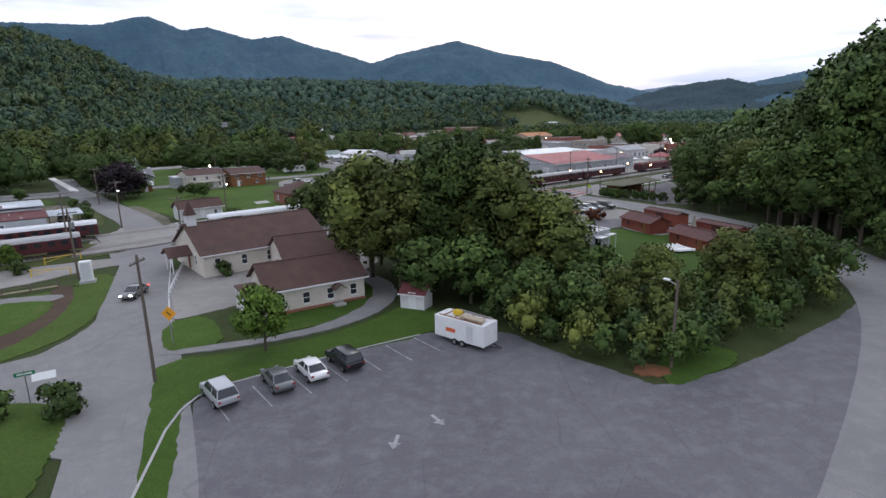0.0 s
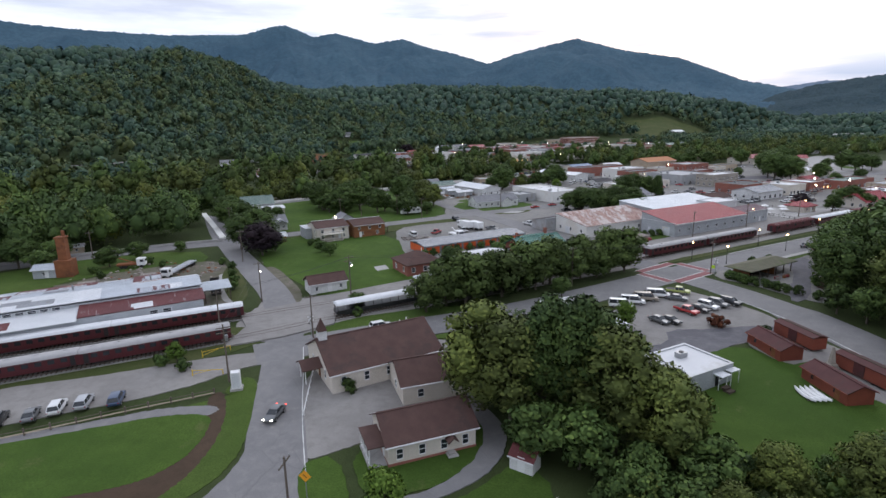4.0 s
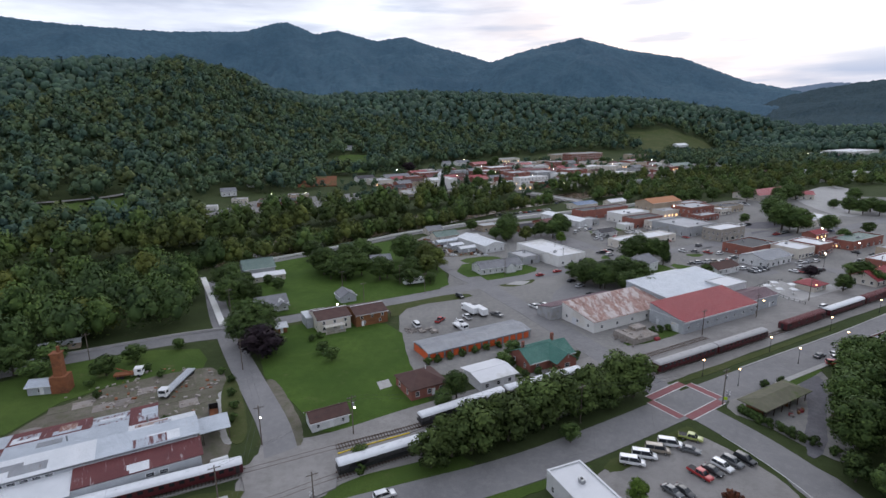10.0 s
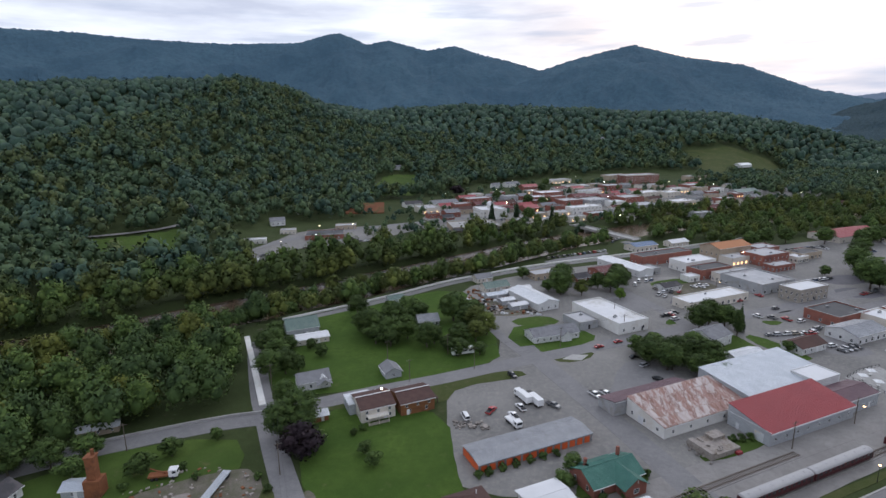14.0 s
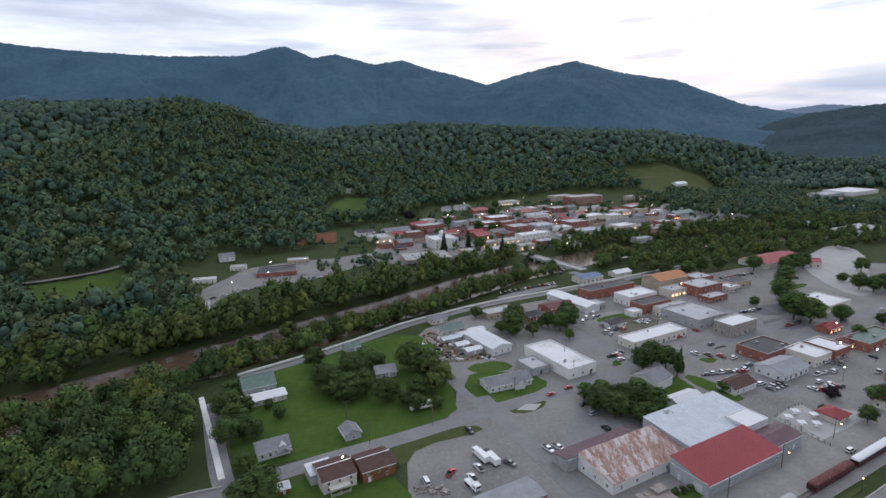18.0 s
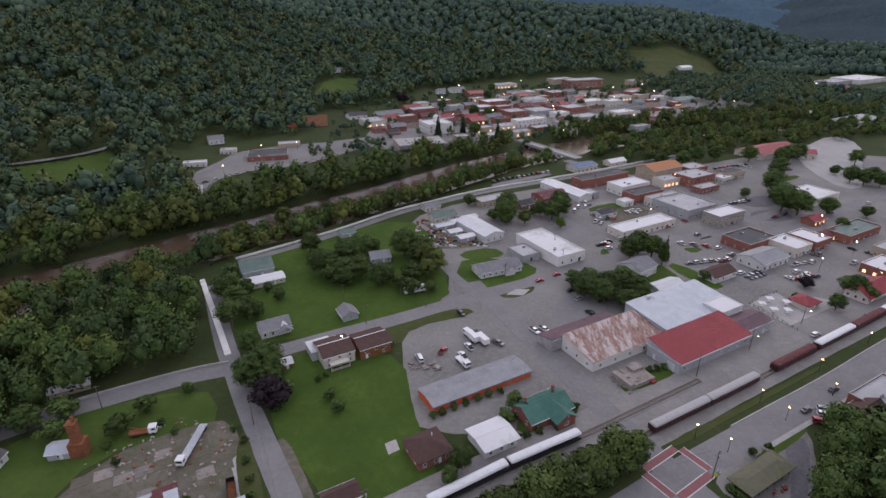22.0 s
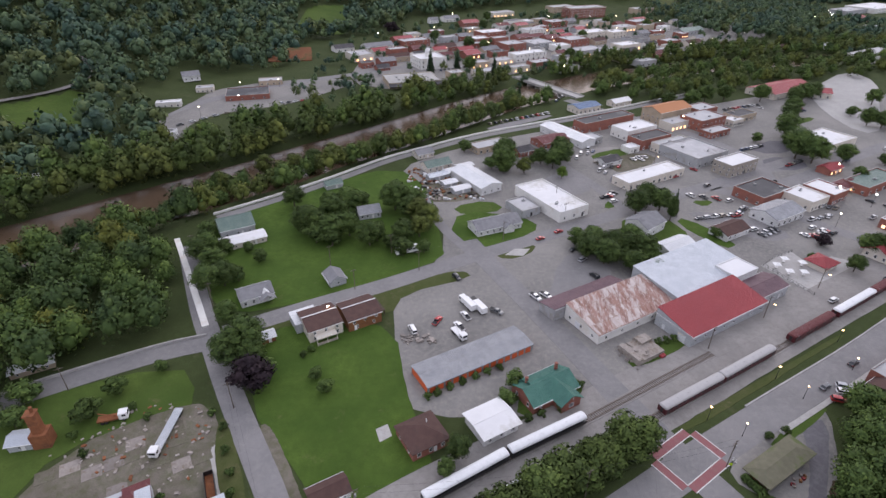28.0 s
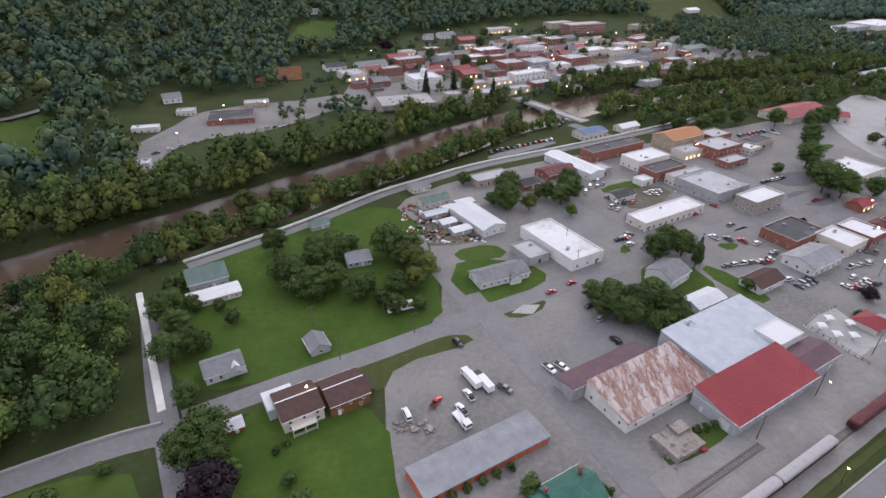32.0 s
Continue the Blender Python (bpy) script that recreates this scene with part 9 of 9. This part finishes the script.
# ---- trees ----
spots = [
    # the clump beside the parking lot
    ("broad_olive", 6, 74, 18), ("broad_olive", 9.5, 68, 17.5), ("tall", 13.5, 67, 20.5), ("tall", 18.5, 66, 22), ("tall", 16, 72, 20), ("broad_olive", 22.5, 63, 17.5), ("broad_olive", 27, 59, 14), ("small", 12, 61, 9), ("broad", 21, 70, 18), ("broad", 12, 77, 14), ("broad_olive", 8, 81, 12), ("broad", 25, 68, 13), ("small", 31, 54, 8), ("small", 17, 59.5, 9), ("broad_olive", 31, 64, 10), ("small", 31, 50, 4.2), ("small", 27.5, 51, 7), ("small", 23, 54, 7), ("broad_olive", 29, 46, 7.5), ("small", 25, 47, 6.5), ("broad_olive", 34, 44.5, 7), ("small", 21, 50.5, 6.5), ("broad_olive", 46, 50, 9.5), ("broad", 52, 52, 9), ("broad_olive", 57, 54, 8.5), ("small", 62, 56, 7.5), ("broad_olive", 37, 52, 8),
    ("round", -6.7, 50.6, 6.6), ("round", -49.6, 93.2, 4.0), ("small", 17, 87, 8), ("small", 22, 90, 7), ("small", 27, 76, 9), ("small", 34, 73, 7), ("broad", 18, 80, 11),
    # the hedge of trees beside the train
    *[("hedge", -3.5 + i * 4.6, 117.0 + i * 2.42 + (i % 2) * 1.5, 9.2 + (i * 37 % 5) * 0.9) for i in range(13)],
    *[("hedge", 6 + i * 5.2, 125.0 + i * 2.65, 9.0 + (i * 53 % 5) * 0.9) for i in range(9)],
    ("small", 29.5, 125.4, 5.5), ("small", -19.5, 119, 4.5), ("round", 37.6, 103.5, 6.0),
    # along the road to the bridge
    ("broad", -65, 189.5, 14), ("broad", -69.5, 184, 12), ("broad", -62, 184, 10), ("plum", -58.8, 173.5, 10.5), ("small", -56.5, 180, 6), ("broad", -84.5, 229, 11), ("broad", -92, 240, 11), ("small", -80, 232, 7), ("broad", -98, 252, 11), ("small", -103, 268, 8), ("small", -75, 247, 6), ("small", -82, 254, 5), ("small", -91, 254, 5),
    ("broad", -58, 271, 14), ("small", -54, 262, 10), ("small", -46.5, 259, 9), ("broad", -48, 282, 13), ("broad", -20, 296, 14), ("broad", -12, 284, 12), ("small", -27, 263, 9), ("broad_olive", -8, 266, 11), ("small", -6, 252, 6), ("small", -20, 256, 7), ("broad_olive", -3, 275, 12), ("small", -37, 298, 8), ("small", -63, 280, 9),
    ("small", -36, 171, 4.5), ("small", -40, 177, 4), ("broad", 3, 146, 8.5), ("small", -1, 141, 6), ("small", 22, 172, 5.5), ("small", 18, 165, 5),
    ("broad", 66, 250, 11), ("broad", 72, 241, 11), ("broad", 80, 235, 10), ("small", 88, 230, 8), ("broad", 76, 250, 11), ("small", 62, 258, 8), ("broad", 106, 293, 13), ("conifer", 117, 284, 14), ("broad", 112, 289, 12), ("small", 88, 240, 8),
    ("broad", 43, 355, 15), ("broad", 78, 364, 13), ("round", 72, 330, 7), ("small", 60, 352, 6), ("broad", 237, 394, 17), ("small", 230, 360, 9), ("broad", 229, 375, 12), ("broad", 303, 480, 15), ("broad", 290, 472, 14), ("broad", 316, 488, 14), ("broad", 330, 420, 12), ("broad", 325, 405, 12), ("small", 316, 440, 8), ("plum", 172, 253, 5.5), ("small", 188, 247, 9), ("small", 192, 240, 7), ("shrub", 160, 242, 3), ("small", 34, 345, 8), ("small", 40, 338, 7),
    ("conifer", 2, 580, 24), ("conifer", 28, 596, 20), ("conifer", 60, 560, 22), ("broad", 40, 590, 14), ("broad", 47, 700, 14), ("plum", -45, 800, 14), ("broad", 64, 690, 12), ("broad", 10, 745, 13), ("broad", 250, 850, 14), ("broad", 300, 830, 14), ("broad", 190, 745, 13), ("broad", 75, 820, 14), ("broad", 90, 900, 14), ("broad", 150, 640, 12),
    # near bank of the river
    ("broad_olive", -117, 327, 12), ("broad_olive", -99, 352, 13), ("broad", -72, 362, 12), ("broad_olive", -50, 372, 10), ("broad", -58, 368, 9), ("broad", -22, 388, 12), ("broad_olive", -12, 396, 9), ("broad", 2, 412, 11), ("broad_olive", 14, 420, 10), ("broad", 28, 430, 12), ("broad", 36, 436, 11), ("conifer", 73, 492, 18), ("broad", 66, 486, 15), ("broad", -112, 310, 9), ("broad", -128, 296, 12),
    # wood right of the road
    ("broad", 92, 118, 15), ("broad", 97, 128, 15), ("broad", 104, 133, 16), ("broad", 110, 142, 15), ("broad", 117, 146, 16), ("broad", 120, 155, 13), ("broad_olive", 96, 105, 17), ("broad", 104, 116, 18), ("broad", 112, 128, 18), ("broad", 100, 92, 20), ("broad", 94, 80, 18), ("broad", 108, 102, 20), ("broad", 116, 114, 20), ("broad", 126, 130, 20), ("broad", 128, 146, 18), ("tall", 104, 74, 24), ("tall", 112, 86, 24), ("tall", 96, 64, 22), ("tall", 122, 98, 24), ("broad", 132, 112, 22), ("tall", 88, 70, 17), ("broad", 90, 92, 14), ("tall", 110, 62, 24), ("tall", 120, 76, 26), ("small", 88, 104, 8), ("small", 86, 110, 7), ("tall", 130, 90, 26), ("tall", 100, 54, 22), ("tall", 92, 50, 20), ("small", 84, 62, 8), ("small", 88, 58, 9),
    # the tallest trees at the bend of the road
    ("tall", 90, 76, 33), ("tall", 95, 82, 33), ("tall", 99, 78, 36), ("tall", 103, 84, 36), ("tall", 93, 70, 33), ("tall", 89, 84, 27), ("tall", 97, 90, 30), ("tall", 106, 92, 33), ("tall", 111, 80, 38), ("broad", 88, 79, 20), ("broad", 90, 89, 19), ("tall", 104, 76, 38), ("tall", 112, 96, 32),
    # beside the wall and the river
    ("broad_olive", -81, 350, 14), ("broad_olive", -50, 369, 13), ("broad", -116, 325, 13), ("broad_olive", -62, 372, 12), ("broad", -36, 384, 11), ("broad", 45, 447, 12), ("broad", 60, 462, 13), ("broad_olive", 52, 455, 11), ("broad", -5, 405, 12), ("broad_olive", -88, 346, 11),
    ("broad", -40, 268, 12), ("broad", -15, 262, 11), ("broad", -52, 292, 11), ("broad", -10, 292, 12),
    ("broad", -59, 270, 14), ("broad", -47, 264, 13), ("broad", -43, 291, 14), ("broad", -30, 259, 12), ("broad", -20, 293, 15), ("broad_olive", -8, 278, 14), ("small", -15, 250, 8), ("broad", -100, 248, 11), ("broad", -89, 225, 12), ("small", -92, 256, 6), ("broad", -71, 298, 12), ("broad", -76, 206, 9),
    ("broad", 80, 246, 12), ("broad", 88, 244, 12), ("broad", 84, 253, 12), ("broad", 68, 254, 11), ("tall", 113, 278, 14), ("broad", 99, 286, 13), ("small", 128, 262, 5), ("small", 118, 300, 7), ("broad", 64, 352, 10), ("small", 20, 372, 8), ("small", 86, 372, 6), ("broad_olive", 52, 338, 10), ("small", 214, 386, 7), ("broad", 248, 350, 12), ("broad", 262, 430, 13), ("broad", 274, 446, 13), ("small", 150, 410, 6), ("broad", 206, 470, 13), ("broad", 222, 480, 14), ("broad", 240, 484, 13), ("broad", 186, 466, 12), ("broad", 268, 480, 14),
    # big trees between the shops
    ("broad", 75, 349, 15), ("broad", 70, 345, 12), ("broad", 40, 340, 15), ("broad", 222, 356, 19), ("broad", 228, 349, 17), ("broad", 190, 245, 10), ("broad", 172, 232, 8), ("broad", 353, 469, 13), ("broad", 312, 418, 13), ("broad", 318, 412, 12), ("broad", 239, 324, 8), ("small", 270, 344, 8), ("broad", 70, 241, 12), ("broad", 64, 245, 11),
    # yard by the river road
    ("small", -103, 163, 7), ("small", -99, 172, 6), ("small", -122, 160, 7), ("small", -90, 182, 4), ("small", -124, 170, 8), ("broad", -132, 164, 10), ("broad", -142, 160, 11), ("broad", -150, 150, 12),
]
for kind, x, y, h in spots:
    tree(kind, x, y, h, z=float(height(x, y)))
for x, y, k in ((-15.5, 81, "shrub"), (-17, 84, "shrub"), (56.5, 104.8, "shrub_red"), (58, 104, "shrub_red"), (62.6, 98.2, "shrub"), (63.6, 98.8, "shrub"), (86, 123, "shrub"), (83, 127, "shrub"), (80, 131, "shrub"), (78, 134, "shrub"), (76.6, 137, "shrub"), (77.3, 135.4, "shrub"), (79, 132.4, "shrub"), (81.6, 129, "shrub"), (82.4, 126.4, "shrub"), (84, 124.6, "shrub"), (95, 130, "shrub"), (100, 132, "shrub_red"), (102, 135, "shrub"),  (88, 119, "shrub"), (90, 150, "shrub"), (96, 152, "shrub"), (38, 165, "shrub"), (40, 168, "shrub"), (34, 162, "shrub"), (42, 171, "shrub"), (28, 160, "shrub"), (24, 158, "shrub"), (21, 166, "shrub"), (74, 190, "shrub"), (77, 191, "shrub"), (80, 192, "shrub"), (-46, 187, "shrub"), (-44, 190, "shrub"), (-19, 116, "shrub"), (-22, 43, "shrub"), (-20.5, 41, "shrub"), (-26, 42, "shrub"), (-47, 90, "shrub"), (-52, 92, "shrub"), (-63, 158, "shrub"), (-60, 150, "shrub"), (-57, 143, "shrub"), (-68, 163, "shrub"), (-98, 150, "shrub"), (-104, 156, "shrub"), (-86, 162, "shrub"), (-92, 166, "shrub"), (-55, 137, "shrub"), (-72, 136, "shrub"), (-5, 167.5, "shrub"), (-2, 169, "shrub"), (2, 171.5, "shrub"), (6, 173.5, "shrub"), (10, 175.5, "shrub"), (14, 177.5, "shrub"), (18, 179.5, "shrub"), (-84, 130, "shrub")):
    tree(k, x, y, None, z=float(height(x, y)))

# ---- woods ----
def fill(poly, step, h0, h1, seed, r0=0.3, gap=None):
    rs = random.Random(seed)
    xs, ys = [p[0] for p in poly], [p[1] for p in poly]
    out = []
    y = min(ys)
    while y < max(ys):
        x = min(xs)
        while x < max(xs):
            px, py = x + rs.uniform(-0.45, 0.45) * step, y + rs.uniform(-0.45, 0.45) * step
            if in_poly(px, py, poly) and not (gap and gap(px, py)):
                h = rs.uniform(h0, h1)
                out.append((px, py, float(height(px, py)) - 0.5, h, h * rs.uniform(r0, r0 + 0.1)))
            x += step
        y += step
    return out


near_wood = fill([(-92, 203), (-105, 229), (-123, 266), (-116, 296), (-124, 306), (-140, 292), (-160, 268), (-190, 240), (-260, 190), (-330, 150), (-330, 90), (-180, 100), (-150, 160), (-128, 180)], 10.0, 11, 19, 1, 0.38)
for k, (mt, lb) in enumerate((("leaf_green", "dense green riverside woodland beside the road"), ("leaf_deep", "darker trees of the riverside woodland"), ("leaf_gold", "yellowish green trees of the riverside woodland"))):
    pick = [p for i, p in enumerate(near_wood) if (i * 7919 % 10 < 4, 4 <= i * 7919 % 10 < 8, i * 7919 % 10 >= 8)[k]]
    woods("woods", lb, pick, mt, 900, 0.36, 1 + k, 11, 0.56)
right_wood = fill([(93, 40), (94, 70), (98, 100), (108, 125), (122, 150), (150, 165), (210, 160), (230, 60), (190, -20), (110, 0)], 9.0, 15, 24, 14, 0.34)
woods("slope_woods", "tall dark trees on the slope beside the road", right_wood, "leaf_deep", 380, 0.46, 14, 8, 0.58)
thicket = fill([(17.0, 50.5), (21.4, 44.2), (25.4, 38.6), (28, 35.8), (37.7, 38.6), (47.4, 42.6), (57, 46.6), (68, 53.5), (66, 60), (58, 60), (46, 57), (38, 58), (30, 61), (20, 60)], 2.9, 3.0, 6.2, 15, 0.36)
for k, (mt, lb) in enumerate((("leaf_green", "dense green thicket between the parking lot and the lawn"), ("leaf_olive", "olive bushes of the thicket beside the parking lot"), ("leaf_deep", "dark bushes of the thicket beside the parking lot"))):
    woods("thicket", lb, [p for i, p in enumerate(thicket) if i * 7919 % 3 == k], mt, 340, 0.44, 15 + k, 6, 0.5)
far_bank = []
rb = random.Random(4)
SHOPS = ((-16, 545, 34), (-178, 404, 20), (-225, 330, 13), (-203, 476, 22), (-150, 505, 30), (0, 612, 20))
for x, y, a in along(RIVER, 10):
    nx, ny = -math.sin(a), math.cos(a)
    for off in (25, 33, 43) if x < -40 else (25, 34) if x < 82 else (25, 34, 44) if x > 125 else ():
        if rb.random() < (0.94 if off < 30 else 0.75):
            px, py = x + nx * (off + rb.uniform(-2, 3)), y + ny * (off + rb.uniform(-2, 3))
            if any(math.hypot(px - a, py - b) < q for a, b, q in SHOPS) or (-215 < px < -165 and py > 385):
                continue
            h = rb.uniform(17, 28) if x < 20 else rb.uniform(12, 20)
            far_bank.append((px, py, float(height(px, py)) - 1, h, h * rb.uniform(0.3, 0.4)))
    if rb.random() < 0.85 and x > -175 and not 75 < x < 130:
        px, py = x - nx * rb.uniform(30, 34), y - ny * rb.uniform(30, 34)
        h = rb.uniform(11, 19)
        far_bank.append((px, py, -2.5, h, h * rb.uniform(0.34, 0.45)))
for cx, cy in ((-120, 312), (-108, 322), (-92, 330), (-68, 350), (-46, 361), (-32, 374), (-15, 388), (10, 406), (24, 420), (38, 432)):
    for _ in range(5):
        h = rb.uniform(10, 16)
        px, py = cx + rb.uniform(-8, 8), cy + rb.uniform(-5, 7)
        far_bank.append((px, py, float(height(px, py)) - 0.5, h, h * rb.uniform(0.32, 0.42)))
far_bank += fill([(110, 520), (180, 470), (300, 530), (420, 560), (560, 620), (640, 720), (420, 700), (270, 620), (160, 560)], 14, 9, 15, 6, 0.44, lambda x, y: math.hypot((x - 305) / 42, (y - 505) / 22) < 1 or math.hypot((x - 478) / 46, (y - 640) / 30) < 1 or float(river_gap(np.array(x), np.array(y))[0]) < 27)
for k, (mt, lb) in enumerate((("leaf_olive", "broadleaf trees along both banks of the river"), ("leaf_green", "green trees along both banks of the river"), ("leaf_hedge", "dark trees along both banks of the river"))):
    woods("riverside_trees", lb, [p for i, p in enumerate(far_bank) if i * 7919 % 3 == k], mt, 460, 0.44, 20 + k, 9, 0.56)
clear = [(-100, 455), (-170, 395), (-230, 470), (-200, 560), (-120, 600), (-150, 720), (-60, 780), (0, 930), (130, 1010), (240, 1060), (390, 1060), (430, 990), (430, 860), (560, 870), (640, 1080), (860, 1120), (860, 960), (600, 800), (440, 690), (300, 640), (170, 555), (60, 500), (-30, 455)]
hill_near = fill([(-520, 260), (-430, 250), (-330, 255), (-230, 310), (-205, 350), (-150, 375), (-190, 430), (-235, 480), (-215, 570), (-130, 610), (-160, 720), (-70, 790), (-10, 940), (120, 1020), (250, 1070), (400, 1075), (640, 1100), (640, 1250), (-520, 1250)], 15.5, 13, 25, 8, 0.46, lambda x, y: in_poly(x, y, clear) or in_poly(x, y, MEADOW) or in_poly(x, y, SLOPE) or math.hypot(x + 288, y - 520) < 12 or (388 < x < 580 and 1000 < y < 1212) or (-215 < x < -150 and 360 < y < 410 and random.Random(int(x)).random() < 0.3))
hill_near += fill([(330, 960), (440, 905), (555, 885), (640, 1095), (640, 1250), (400, 1080)], 12, 10, 15, 90, 0.38, lambda x, y: 388 < x < 580 and 1000 < y < 1212)
hill_near += [t for t in fill([(440, 690), (600, 795), (860, 950), (1000, 900), (720, 690), (560, 640)], 13, 10, 16, 91, 0.38) if all(math.hypot(t[0] - a, t[1] - b) > q + 5 for a, b, q in boxes_used)]
hill_near += fill([(545, 880), (640, 1090), (700, 1120), (640, 960)], 13, 10, 16, 92, 0.38)
hill_near += [t for t in fill([(335, 800), (447, 745), (565, 740), (650, 840), (590, 900), (610, 1045), (440, 1050), (375, 950)], 12.5, 12, 19, 93, 0.42) if all(math.hypot(t[0] - a, t[1] - b) > q + 5 for a, b, q in boxes_used)]
rc = random.Random(77)
hill_near += [t for t in fill([(-80, 500), (60, 515), (200, 580), (330, 660), (440, 760), (440, 900), (330, 960), (120, 960), (0, 900), (-110, 760), (-110, 620)], 13, 6, 11, 78, 0.42) if rc.random() < 0.33 and all(math.hypot(t[0] - a, t[1] - b) > q + 4 for a, b, q in boxes_used)]
hill_near += [t for t in fill([(-215, 575), (-150, 590), (-110, 575), (-70, 600), (-95, 640), (-130, 650)], 14, 8, 12, 79, 0.38) if rc.random() < 0.35]
hill_near += [t for t in fill([(-125, 500), (-60, 475), (-35, 505), (-60, 550), (-110, 545)], 13, 9, 14, 80, 0.36) if rc.random() < 0.5]
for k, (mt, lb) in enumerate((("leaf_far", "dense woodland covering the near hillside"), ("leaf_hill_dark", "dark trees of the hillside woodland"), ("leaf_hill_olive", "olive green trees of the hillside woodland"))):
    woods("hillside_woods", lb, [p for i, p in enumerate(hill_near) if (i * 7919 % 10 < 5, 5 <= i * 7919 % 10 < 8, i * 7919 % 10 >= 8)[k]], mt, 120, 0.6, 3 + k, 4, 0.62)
hill_far = []
rh = random.Random(9)
r = 420.0
while r < 1850:
    step = 9 + r * 0.0068
    n = int(math.radians(118) * r / step)
    for i in range(n):
        a = math.radians(-62 + 118 * (i + rh.random()) / n)
        q = r + rh.uniform(-0.5, 0.5) * step
        x, y = q * math.sin(a), q * math.cos(a)
        if -520 < x < 640 and y < 1250:
            continue
        if q < 780 and x > -150:
            continue
        if 388 < x < 580 and 1000 < y < 1212:
            continue
        if in_poly(x, y, clear):
            continue
        h = rh.uniform(0.85, 1.25) * (11 + r * 0.0035)
        hill_far.append((x, y, float(height(x, y)) - 2, h, h * rh.uniform(0.55, 0.8)))
    r += step * 0.95
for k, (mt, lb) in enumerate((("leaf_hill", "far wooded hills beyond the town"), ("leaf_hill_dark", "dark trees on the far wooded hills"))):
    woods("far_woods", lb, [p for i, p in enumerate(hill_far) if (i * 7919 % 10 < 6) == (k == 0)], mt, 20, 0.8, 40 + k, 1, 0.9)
